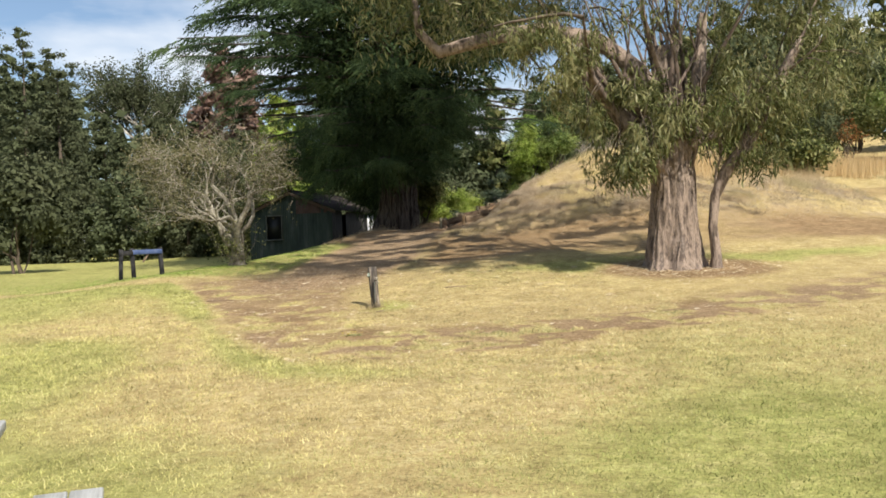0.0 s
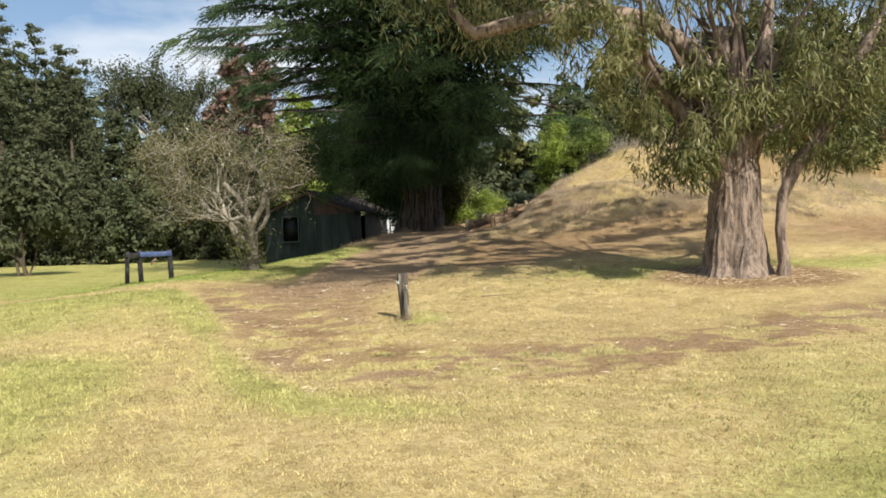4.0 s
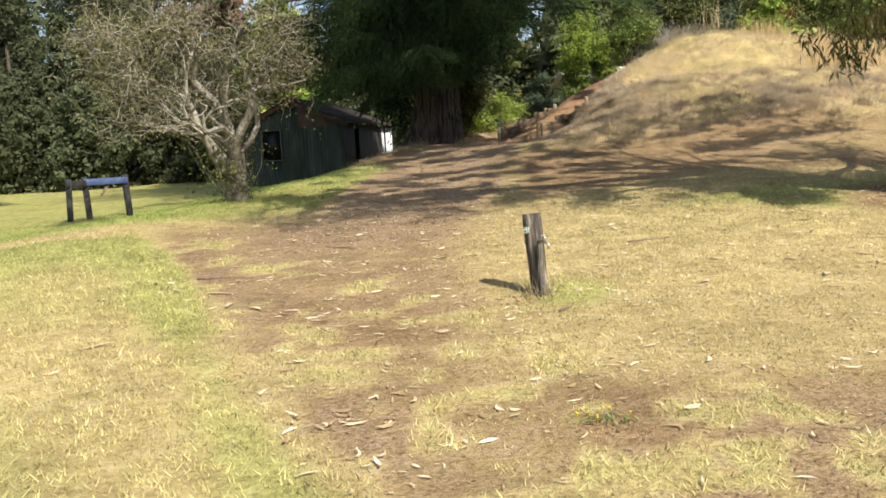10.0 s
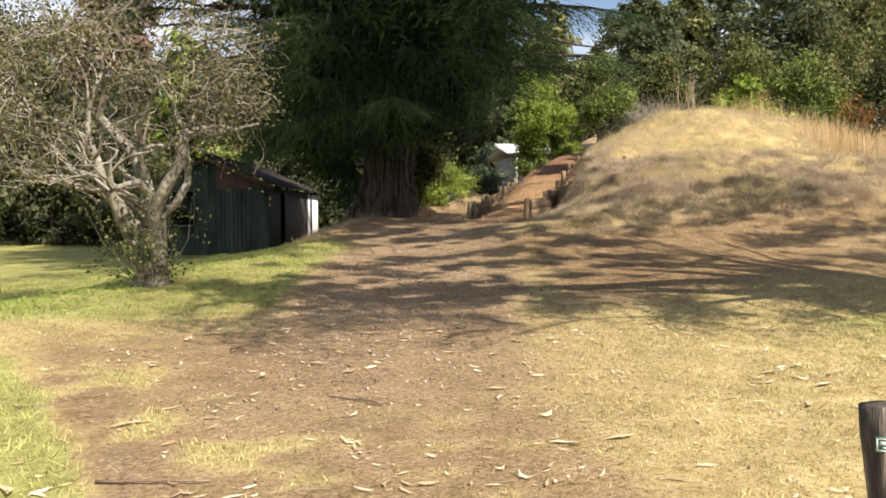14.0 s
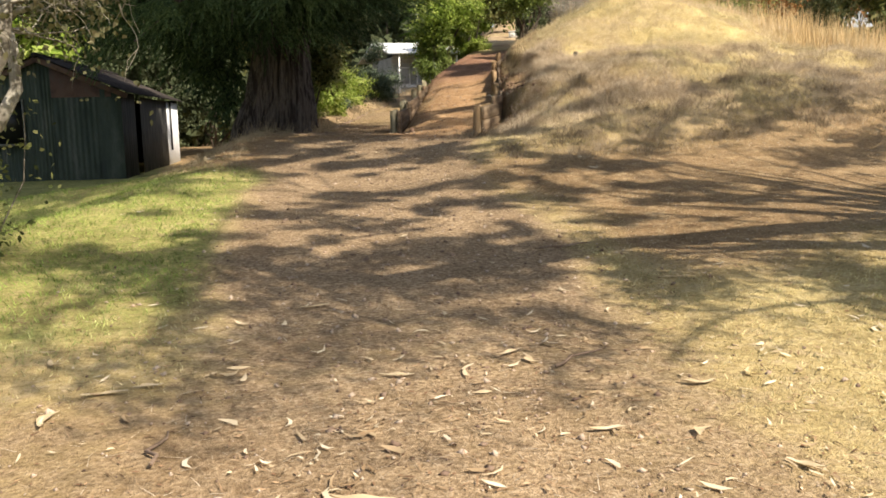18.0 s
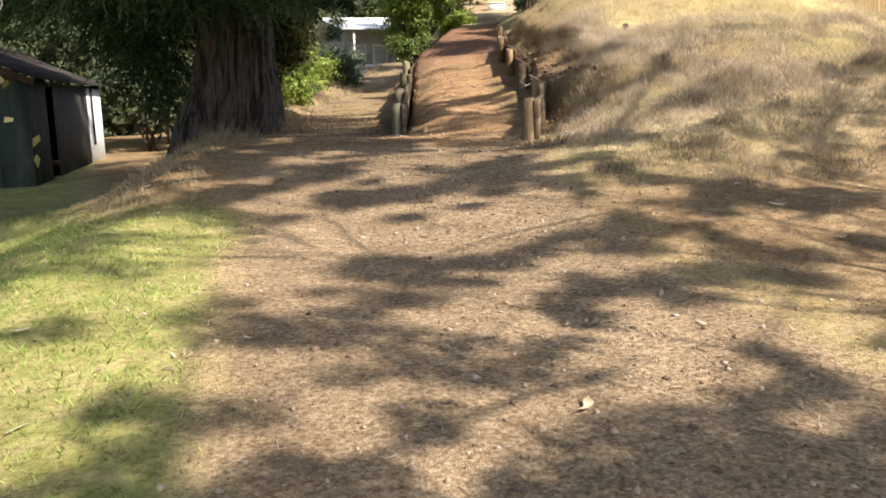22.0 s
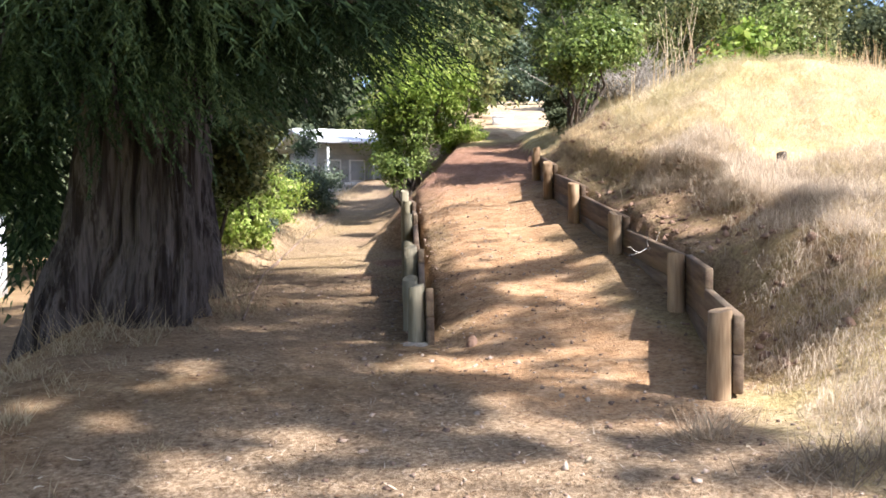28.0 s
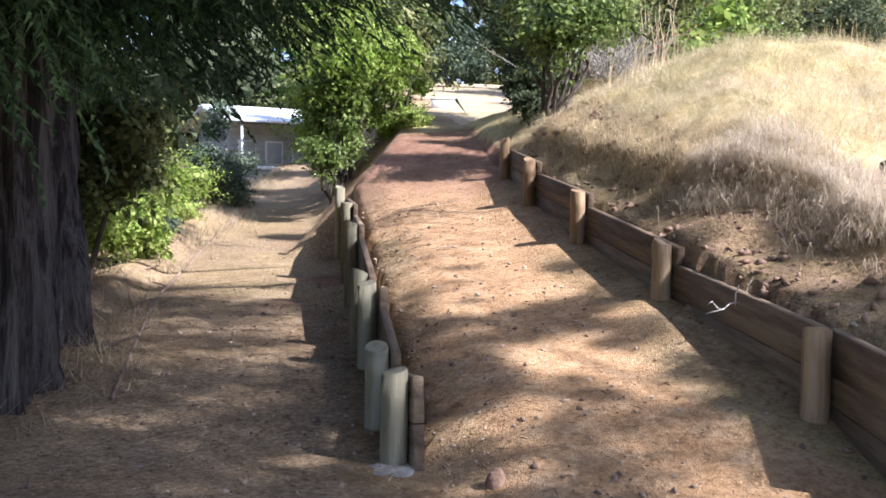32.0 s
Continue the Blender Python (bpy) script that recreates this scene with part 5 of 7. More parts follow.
def lichen_tree():
    rng = np.random.default_rng(5)
    x, y = -5.27, 22.8
    tree = thing("lichen_tree", x, y, gz(x, y) - 0.08, "gnarled half-bare old tree with pale lichen-covered branches", "tree")
    limbs, twigs = [[], [], [], [], []], []
    part("trunk", trunk_geo([(0, 0, 0), (0.0, 0, 0.2), (0.03, 0, 0.6), (0.05, 0, 1.0)], [0.25, 0.165, 0.14, 0.125], 16, 0.16, 4), M_OLD_TRUNK, tree, smooth=True)
    spec = dict(wobble=0.27, lift=(0.05, 0.02, 0.0, -0.05, -0.05), depth=4, kids=(3, 3, 3, 3), spread=1.05, **{"from": 0.3})
    def within(t):
        return -3.1 < t[-1][0] < 1.4 and abs(t[-1][1]) < 1.7 and t[-1][2] > 1.15

    for s, h, length, r in (((0.0, 0, 0.6), (-0.55, -0.1, 0.85), 1.5, 0.13), ((0.05, 0, 0.7), (0.15, 0.1, 1.0), 1.7, 0.14), ((0.08, 0, 0.4), (0.36, -0.25, 1.0), 1.75, 0.13),
                            ((0, 0, 0.5), (-0.85, 0.2, 0.75), 1.5, 0.07), ((0, 0.05, 0.8), (0.1, 0.75, 0.8), 1.3, 0.07), ((0, -0.05, 0.8), (-0.1, -0.7, 0.8), 1.3, 0.07),
                            ((-0.05, 0, 0.9), (-0.95, -0.3, 0.62), 1.7, 0.075), ((0.05, 0, 0.9), (0.45, 0.2, 0.95), 1.5, 0.07)):
        grow(rng, s, h, length * 1.0, r * 0.85, 0, spec, twigs, limbs)
    twigs = [t for t in twigs if within(t)]
    limbs = limbs[:1] + [[b for b in level if within(b[0])] for level in limbs[1:]]
    for one in limbs[0]:
        part("limb", limbs_geo([one], 9), M_LICHEN_BARK, tree, smooth=True)
    for one in limbs[1] + limbs[2]:
        part("branch", limbs_geo([one], 6), M_LICHEN_BARK, tree, smooth=True)
    tagged(part("twig_mass", limbs_geo(limbs[3] + limbs[4][::2], 4), M_TWIG, tree), kind="stuff")
    low = [t for t in twigs if t[0][2] < 3.4 and t[0][0] < 1.2]
    part("crown", leaf_cloud(rng, low, 8, 0.05, 0.04, 0.2, 0.10), M_LICH_LEAF, tree)
    # a low spreading dome of fine twigs and withered leaves
    m = 1150
    v = unit(rng.normal(0, 1, (m, 3)) * [1, 1, 0.8])
    v[:, 2] = np.abs(v[:, 2]) * np.where(rng.uniform(0, 1, m) < 0.75, 1.0, -0.45)
    p = np.array([-0.8, 0, 2.25]) + v * np.array([2.35, 1.7, 1.35]) * rng.uniform(0.5, 1.0, (m, 1)) ** 0.6 * (0.78 + 0.4 * vnoise(v[:, 0] * 3 + 7, v[:, 1] * 3 + v[:, 2] * 2, 1.0, 58))[:, None]
    p = p[(p[:, 0] < 1.15) & (0.6 * vnoise(p[:, 0], p[:, 2] + 0.6 * p[:, 1], 0.7, 59) + 0.4 * vnoise(p[:, 0], p[:, 2] - p[:, 1], 0.3, 60) > 0.535) & ~((p[:, 2] < 1.9) & (p[:, 0] > -0.9))]
    fine = Geo()
    sprigs = []
    for q in p:
        h = unit(np.array([q[0] + 0.5, q[1], 0.35]) * 0.35 + rng.normal(0, 0.55, 3))
        pts = np.array([q, q + h * 0.16 + rng.normal(0, 0.02, 3), q + h * 0.32 + rng.normal(0, 0.05, 3), q + h * 0.5 + rng.normal(0, 0.08, 3)])
        fine.tube(pts, [0.009, 0.007, 0.005, 0.002], 3, False)
        sprigs.append(pts)
    tagged(part("twig_mass", fine, M_TWIG, tree), kind="stuff")
    part("crown", leaf_cloud(rng, sprigs, 26, 0.05, 0.035, 0.2, 0.10), M_LICH_LEAF, tree, "thin withered olive-brown leaves")
    suckers = []
    for k in range(26):
        a = rng.uniform(0, 6.28)
        suckers.append(bent(rng, (math.cos(a) * 0.15, math.sin(a) * 0.15, 0.1), (math.cos(a) * rng.uniform(0.2, 0.9) - 0.2, math.sin(a) * 0.6, rng.uniform(0.5, 1.6)), 5, 0.08))
    for s in suckers:
        part("sucker", limbs_geo([(s, np.linspace(0.007, 0.003, 5))], 4), M_OLD_TRUNK, tree)
    part("sucker_foliage", leaf_cloud(rng, suckers, 60, 0.055, 0.035, 0.0, 0.10), M_HEDGE_LEAF, tree)


def bush(name, x, y, w, h, mat, count, leaf, label, seed, category="bush", group="", stems=5, spread=1.0, bare=0.15, zoff=0.0, flat=0.9, lobes=9, ratio=0.55):
    """A leafy shrub or tree: stems from the ground and a lumpy crown of many leaves."""
    rng = np.random.default_rng(seed)
    z = gz(x, y) - 0.06 + zoff
    ob = thing(name, x, y, z, label, category, group)
    centres, radii = [], []
    for i in range(lobes):
        a, f = i * 2.4 + rng.uniform(-0.4, 0.4), math.sqrt((i + 0.5) / lobes)
        zz = h * (bare + (1 - bare) * rng.uniform(0.22, 0.86 - 0.25 * f))
        centres.append((math.cos(a) * w / 2 * f * 0.72, math.sin(a) * w / 2 * f * 0.72, zz))
        radii.append(min(w, h) * rng.uniform(0.22, 0.36))
    centres.append((0, 0, h * 0.80))
    radii.append(min(w, h) * 0.26)
    for i in range(stems):
        c = centres[i % len(centres)]
        a = rng.uniform(0, 6.28)
        r0 = 0.011 * h * rng.uniform(0.7, 1.3)
        sg = Geo().tube(bent(rng, (math.cos(a) * 0.04 * w, math.sin(a) * 0.04 * w, 0), c, 6, 0.04 * h), np.linspace(r0, r0 * 0.3, 6), 6, False)
        part("stem", sg, M_DARK_BARK, ob, smooth=True)
    part("crown", crown_blob(rng, centres, radii, count, leaf, leaf * ratio, flat, face=0.65), mat, ob)
    return ob


def forest_tree(name, x, y, w, h, mat, seed, label, count=7000, leaf=0.42, bare=0.12, group="", trunk=M_DARK_BARK, layers=34, size=0.19):
    """A tall bush tree: one trunk and tiers of uneven foliage from low down to a broken top."""
    rng = np.random.default_rng(seed)
    z = gz(x, y) - 0.2
    ob = thing(name, x, y, z, label, "tree", group)
    part("trunk", trunk_geo([(0, 0, 0), (0.1, 0, h * 0.3), (0, 0.1, h * 0.62), (0.1, 0, h * 0.88)], [0.014 * h, 0.010 * h, 0.006 * h, 0.001 * h], 9, 0.05, 3), trunk, ob, smooth=True)
    centres, radii = [], []
    for i in range(layers):
        f = (i + 0.5) / layers
        zz = h * (bare + (0.96 - bare) * f)
        prof = max(0.34, math.sin(math.pi * min(1, 0.18 + 0.80 * f)) ** 0.6)
        a = i * 2.4 + rng.uniform(-0.5, 0.5)
        off = w / 2 * prof * rng.uniform(0.2, 0.9)
        centres.append((math.cos(a) * off, math.sin(a) * off, zz))
        radii.append(w * size * prof * rng.uniform(0.75, 1.25) + 0.2)
    part("crown", crown_blob(rng, centres, radii, count, leaf, leaf * 0.8, 0.6, 0.5, 0.1, 0.88, True), mat, ob)
    return ob


gum_tree()
conifer()
lichen_tree()

rng = np.random.default_rng(99)
for k in range(21):
    x = -39 + k * 1.8 + rng.uniform(-0.6, 0.6)
    y = 53 + (k % 3) * 3.2 + rng.uniform(-1, 1) + 0.12 * abs(k - 5)
    h = np.interp(x * 53 / y, [-40, -29, -24.5, -22.2, -20.2, -14, -9.5, -8, -4.5, 0], [20, 17.5, 15.4, 12.5, 9.0, 8.6, 8.2, 5.6, 5.4, 9]) * rng.uniform(0.92, 1.05) * y / 53
    forest_tree("bush_tree", x, y, rng.uniform(3.6, 4.8), h, M_FOREST_LEAF if k % 3 else M_OLIVE_LEAF, 300 + k, "tall dense dark-green native bush tree at the lawn's edge", 12500, 0.17, 0.01, "trees along the lawn's edge", layers=60, size=0.17)
for k in range(11):
    x = -34 + k * 2.8 + rng.uniform(-0.8, 0.8)
    y = 47.5 + rng.uniform(-1, 1.2)
    if -9.5 < x < -2.5:
        y = 53.5
    forest_tree("bush_tree", x, y, rng.uniform(3.6, 5.0), rng.uniform(4.5, 8.0), M_OLIVE_LEAF if k % 2 else M_FOREST_LEAF, 330 + k, "dense dark-green bush tree at the lawn's edge", 10000, 0.17, 0.02, "trees along the lawn's edge", layers=44)
bush("kanuka_bush", -16.5, 34.5, 4.0, 5.0, M_OLIVE_LEAF, 6500, 0.22, "feathery olive-green bush at the lawn's edge", 401, bare=0.02)


def far_gum():
    rng = np.random.default_rng(31)
    x, y = -26.5, 82
    ob = thing("tall_gum_tree", x, y, gz(x, y), "tall gum with bare pale stems and a flat rounded crown", "tree")
    limbs, twigs = [[], [], []], []
    spec = dict(wobble=0.10, lift=(0.12, 0.06, 0.02), depth=2, kids=(5, 5), spread=0.75, **{"from": 0.4})
    for i in range(6):
        a = i * 1.05
        grow(rng, (math.cos(a) * 0.3, math.sin(a) * 0.3, 6), (math.cos(a) * 0.62, math.sin(a) * 0.45, 1), 5.6, 0.22, 0, spec, twigs, limbs)
    part("trunk", trunk_geo([(0, 0, 0), (0, 0, 4), (0.1, 0, 8)], [0.5, 0.4, 0.3], 10, 0.05, 3), M_PALE_BARK, ob, smooth=True)
    for one in limbs[0] + limbs[1]:
        part("branch", limbs_geo([one], 5), M_PALE_BARK, ob)
    part("twig_mass", limbs_geo(limbs[2], 4), M_PALE_BARK, ob)
    top = [t for t in twigs if t[-1][2] > 12.8]
    part("crown", leaf_cloud(rng, top, 220, 0.26, 0.13, 0.2, 0.32), M_OLIVE_LEAF, ob)


far_gum()
for k, (x, y, h) in enumerate([(1.0, 64, 11.5), (4.2, 67, 12.5), (8.0, 69, 13), (11.5, 67, 11), (-2.5, 61, 10.5)]):
    forest_tree("bush_tree", x, y, 5.5, h, M_HEDGE_LEAF if k % 2 else M_FOREST_LEAF, 360 + k, "dark leafy tree standing beyond the pale building", 4200, 0.38, 0.03, "trees beyond the building")
forest_tree("copper_tree", -13.0, 57, 6.0, 13.5, M_COPPER_LEAF, 41, "copper-leaved tree rising behind the shed", 6000, 0.4, 0.35)
forest_tree("bush_tree", -9.0, 52, 5, 9.5, M_BRIGHT_LEAF, 42, "bright green leafy tree behind the shed", 5200, 0.36, 0.15)


def far_woods():
    """The dark mass of the woods behind the nearest trees."""
    rng = np.random.default_rng(50)
    n = 60
    x = np.linspace(-95, 6, n) + rng.uniform(-1, 1, n)
    y = 70 + rng.uniform(-3, 8, n)
    h = np.interp(x, [-95, -42, -34, -28, -23, -10, 6], [20, 19, 16, 12, 9.5, 8.5, 8]) * rng.uniform(0.85, 1.05, n)
    z = ground(x, y)
    cs, rs = [], []
    for k in range(n):
        for f in (0.15, 0.42, 0.7, 0.88):
            cs.append((x[k] + rng.uniform(-1, 1), y[k], z[k] + h[k] * f))
            rs.append(h[k] * (0.26 if f < 0.8 else 0.15))
    me = crown_blob(rng, cs, rs, 46000, 1.0, 0.6, 0.9, 0.4, 0.1, 0.7).mesh("far_woods", M_FOREST_LEAF)
    tagged(new("far_woods", me), "dark native bush filling the distance behind the lawn", "woods", kind="stuff")


far_woods()

# ---- bushes beside the paths and behind the mound ----
bush("path_shrub", 4.2, 41.2, 2.4, 3.9, M_BRIGHT_LEAF, 20000, 0.07, "bright leafy shrub between the ramp and the lower path", 501, stems=7, bare=-0.08)
bush("path_shrub", 3.75, 40.85, 1.3, 2.7, M_GLOSSY_LEAF, 13000, 0.065, "leafy green shrub beside the lower path", 502, stems=6, bare=0.08)


# tree added to stand for a sunlit bough of the old conifer
def sunlit_bough_tree(x, y, h, seed):
    rng = np.random.default_rng(seed)
    ob = thing("sunlit_bough_tree", x, y, gz(x, y) - 0.05, "small conifer added for a sunlit bough, the sunlight put into its spray colour", "tree")
    part("trunk", trunk_geo([(0, 0, 0), (0.03, 0, h * 0.5), (0.0, 0.02, h)], [0.035, 0.025, 0.006], 8, 0.04, 3), M_DARK_BARK, ob, smooth=True)
    g = Geo()
    for k in range(46):
        u = k / 46
        z = h * (0.42 + 0.56 * u)
        a = k * 2.4
        reach = (1.25 - 0.9 * u) * rng.uniform(0.7, 1.1)
        t = np.linspace(0, 1, 5)
        pts = np.c_[np.cos(a) * reach * t, np.sin(a) * reach * t, z + 0.15 * reach * t - 0.28 * reach * t ** 2]
        part("branch", Geo().tube(pts, np.linspace(0.012, 0.003, 5), 4, False), M_DARK_BARK, ob)
        m = 26
        f = rng.uniform(0.15, 1, m)
        base = np.c_[np.interp(f, t, pts[:, 0]), np.interp(f, t, pts[:, 1]), np.interp(f, t, pts[:, 2])]
        sg = rng.choice([-1.0, 1.0], m)[:, None]
        d = unit(np.array([math.cos(a), math.sin(a), 0.0]) * 0.8 + np.array([-math.sin(a), math.cos(a), 0.0]) * sg * 0.6 + np.array([0, 0, -0.15]) + rng.normal(0, 0.1, (m, 3)))
        feather(g, rng, base, d, rng.uniform(0.22, 0.42, m), 24, 0.42)
    part("crown", g, M_LIT_SPRAY, ob)


sunlit_bough_tree(4.15, 41.9, 4.4, 514)
bush("upright_bush", 5.05, 40.9, 0.95, 1.9, M_BRIGHT_LEAF, 10000, 0.055, "upright yellow-green bush at the head of the ramp", 509, stems=5, bare=-0.35)
bush("ramp_shrub", 4.65, 35.95, 1.8, 2.9, M_GLOSSY_LEAF, 15000, 0.065, "open leafy shrub with grey stems above the ramp wall", 503, stems=9, bare=0.14)
bush("ramp_shrub", 7.4, 38.9, 2.2, 3.0, M_HEDGE_LEAF, 11000, 0.09, "leafy shrub at the head of the ramp", 504, stems=6, bare=0.1)
bush("glossy_bush", -0.75, 35.9, 1.9, 2.9, M_HEDGE_LEAF, 17000, 0.08, "dense glossy-leaved bush beside the conifer", 505, stems=7, bare=0.0, zoff=-0.15, lobes=12)
bush("glossy_bush", -1.3, 37.6, 2.2, 3.6, M_HEDGE_LEAF, 12000, 0.09, "tall dense glossy-leaved bush beside the conifer", 512, stems=7, bare=0.0, zoff=-0.15, lobes=12)
bush("bright_bush", -0.25, 37.3, 1.3, 1.5, M_BRIGHT_LEAF, 12000, 0.06, "bright yellow-green bush beside the lower path", 506, stems=6, bare=0.0, zoff=-0.1)
bush("bright_bush", -0.1, 39.1, 1.6, 2.0, M_BRIGHT_LEAF, 11000, 0.07, "bright yellow-green bush beside the lower path", 510, stems=6, bare=0.0, zoff=-0.1)
bush("bright_bush", 0.95, 40.9, 1.6, 1.6, M_BRIGHT_LEAF, 10000, 0.05, "bright yellow-green bush beside the lower path", 507, stems=6, bare=0.0, zoff=-0.1)
bush("grey_bush", 2.45, 43.3, 1.3, 1.9, M_GREY_LEAF, 10000, 0.06, "grey-green soft bush beside the lower path", 508, stems=6, bare=-0.25, zoff=-0.1)
bush("grey_bush", 3.2, 45.6, 1.6, 2.8, M_GREY_LEAF, 9000, 0.06, "tall grey-green soft bush beside the lower path", 513, stems=6, bare=-0.2, zoff=-0.1)
bush("grey_bush", 0.4, 38.6, 0.8, 0.6, M_GREY_LEAF, 4000, 0.05, "low grey-green plant beside the lower path", 511, stems=5, bare=0.0)
for k, (x, y, w, h, mt, c) in enumerate([(0.0, 44.5, 2.4, 3.4, M_FOREST_LEAF, 4200), (-1.2, 51.5, 3.4, 5.0, M_HEDGE_LEAF, 5200), (-4.2, 54, 4.5, 6.5, M_FOREST_LEAF, 5200), (-2.0, 48.8, 3.2, 4.8, M_FOREST_LEAF, 5200),
                                        (9.5, 52, 3.5, 4.2, M_HEDGE_LEAF, 4200), (0.0, 53, 4.5, 6.5, M_FOREST_LEAF, 5200), (7.6, 47.5, 3.2, 3.6, M_HEDGE_LEAF, 4200)]):
    bush("understorey_bush", x, y, w, h, mt, c, 0.2, "shaded leafy bush beyond the conifer", 520 + k, group="bushes beyond the conifer", bare=0.03)


def dead_brush(x, y, w, h, count, seed):
    """A heap of bare grey twigs."""
    rng = np.random.default_rng(seed)
    ob = thing("dead_brush", x, y, gz(x, y) - 0.03, "tangle of bare grey dead twigs beside the dry grass", "brush")
    g = Geo()
    for k in range(count):
        a, f = rng.uniform(0, 2 * np.pi), math.sqrt(rng.uniform(0, 1))
        foot = np.array([math.cos(a) * f * w * 0.42, math.sin(a) * f * w * 0.42, 0])
        tip = foot + np.array([rng.normal(0, 0.35 * w), rng.normal(0, 0.3 * w), h * rng.uniform(0.4, 1.05) * (1.1 - 0.6 * f)])
        g.tube(bent(rng, foot, tip, 5, 0.07), np.linspace(0.009, 0.003, 5), 3, False)
    tagged(part("twig_mass", g, M_TWIG, ob), kind="stuff")


dead_brush(6.75, 37.9, 1.7, 1.25, 420, 611)


def cane_clump(x, y, seed):
    rng = np.random.default_rng(seed)
    ob = thing("dry_canes", x, y, gz(x, y) - 0.03, "clump of tall dry straw-coloured canes at the back of the mound", "canes")
    for k in range(16):
        b = np.array([rng.normal(0, 0.35), rng.normal(0, 0.15), 0])
        tip = b + np.array([rng.normal(0, 0.25), rng.normal(0, 0.25), rng.uniform(0.9, 1.9)])
        part("cane", Geo().tube(bent(rng, b, tip, 5, 0.05), np.linspace(0.009, 0.004, 5), 5, False), M_FALLEN, ob)


cane_clump(7.9, 38.0, 613)


def off_track(x, y):
    """Metres from the way that leads on over the head of the ramp."""
    return abs((x - 5.2) * 0.875 - (y - 39.5) * 0.485)


for k in range(15):
    x = 8.4 + k * 1.85 + rng.uniform(-0.5, 0.5)
    y = 42.3 + rng.uniform(-1.0, 1.0) - 0.08 * max(0, x - 14)
    h = np.interp(x, [7, 10, 16, 24, 36], [3.4, 4.2, 4.6, 5.2, 5.5]) * rng.uniform(0.85, 1.12)
    if off_track(x, y) < 3.6:
        continue
    bush("hedge_bush", x, y, rng.uniform(3.0, 3.9), h, (M_HEDGE_LEAF, M_FOREST_LEAF, M_HEDGE_LEAF, M_GLOSSY_LEAF)[k % 4], 9500, 0.11, "tall tangled leafy bush along the back of the mound", 540 + k, group="bushes behind the mound", bare=0.0, lobes=12)
for k in range(8):
    x = 15.5 + k * 3.6 + rng.uniform(-1, 1)
    bush("tall_hedge_tree", x, 48.5 + rng.uniform(-1, 1), 5.5, rng.uniform(6.5, 9.5), M_HEDGE_LEAF if k % 2 else M_FOREST_LEAF, 6500, 0.28, "tall leafy tree behind the mound's bushes", 570 + k, "tree", "trees behind the mound", bare=0.05, lobes=12)
for k, (x, y) in enumerate([(11.2, 40.6), (15.0, 40.2), (18.5, 40.4), (22.5, 39.8)]):
    bush("red_berry_bush", x, y, 1.8, 2.6, M_RED_LEAF, 420, 0.10, "bush dotted with russet berries and leaves behind the mound", 590 + k, group="red-tinged bushes", bare=0.3)
for k, (x, y, w, h) in enumerate([(13.5, 33.5, 2.8, 3.0), (19.0, 31.5, 4.0, 3.2), (24.0, 34.0, 4.5, 3.5), (10.3, 38.8, 2.6, 2.5)]):
    bush("bank_bush", x, y, w, h, M_BRIGHT_LEAF if k % 2 else M_HEDGE_LEAF, 5200, 0.16, "rounded leafy bush on the grassy bank", 600 + k, group="bushes on the bank", bare=0.0)
for k in range(10):
    x, y = 8 + k * 5.5 + rng.uniform(-1, 1), 66 + rng.uniform(-4, 6)
    if off_track(x, y) < 5.5:
        y += 16
    forest_tree("hill_tree", x, y, 6.5, rng.uniform(8, 13), M_HEDGE_LEAF if k % 2 else M_FOREST_LEAF, 620 + k, "leafy tree on the hill behind the place", 3200, 0.5, 0.05, "trees on the hill")
for k, (x, y) in enumerate([(24, 86), (27.5, 84), (31.5, 84), (36, 88), (29.5, 90)]):
    forest_tree("hill_tree", x, y, 6.5, 12 + k % 3, M_HEDGE_LEAF if k % 2 else M_FOREST_LEAF, 660 + k, "leafy tree on the hill behind the place", 4200, 0.45, 0.02, "trees on the hill")
for k in range(6):
    x, y = 0 + k * 3.2, 92 + rng.uniform(-4, 6)
    forest_tree("hill_tree", x, y, 7, rng.uniform(8, 12), M_FOREST_LEAF, 640 + k, "leafy tree in the distance beyond the paths", 3200, 0.55, 0.03, "trees in the distance")


forest_tree("overhanging_tree", 7.45, 40.35, 3.2, 5.4, M_FOREST_LEAF, 680, "dark tree leaning over the track beyond the ramp", 9000, 0.13, 0.42)
bush("crest_bush", 6.0, 38.55, 1.3, 2.3, M_FOREST_LEAF, 11000, 0.07, "dense dark leafy bush at the head of the ramp", 681, stems=8, bare=-0.05)
bush("crest_bush", 5.4, 37.55, 1.0, 1.7, M_FOREST_LEAF, 8000, 0.06, "low dark leafy bush beside the head of the ramp", 682, stems=6, bare=-0.05)
for k, c in enumerate((-7.0, -3.6, -0.8, 2.2, 5.2, 8.4)):
    a = 31 + 1.5 * (k % 2)
    bush("field_bush", RX + a * DX + c * DY, RY + a * DY - c * DX, 4.2, 3.0 + 0.7 * (k % 3), (M_GREY_LEAF, M_HEDGE_LEAF, M_GLOSSY_LEAF)[k % 3], 5200, 0.15, "leafy bush along the far side of the dry field", 690 + k, group="bushes across the field", bare=-0.1, lobes=12)


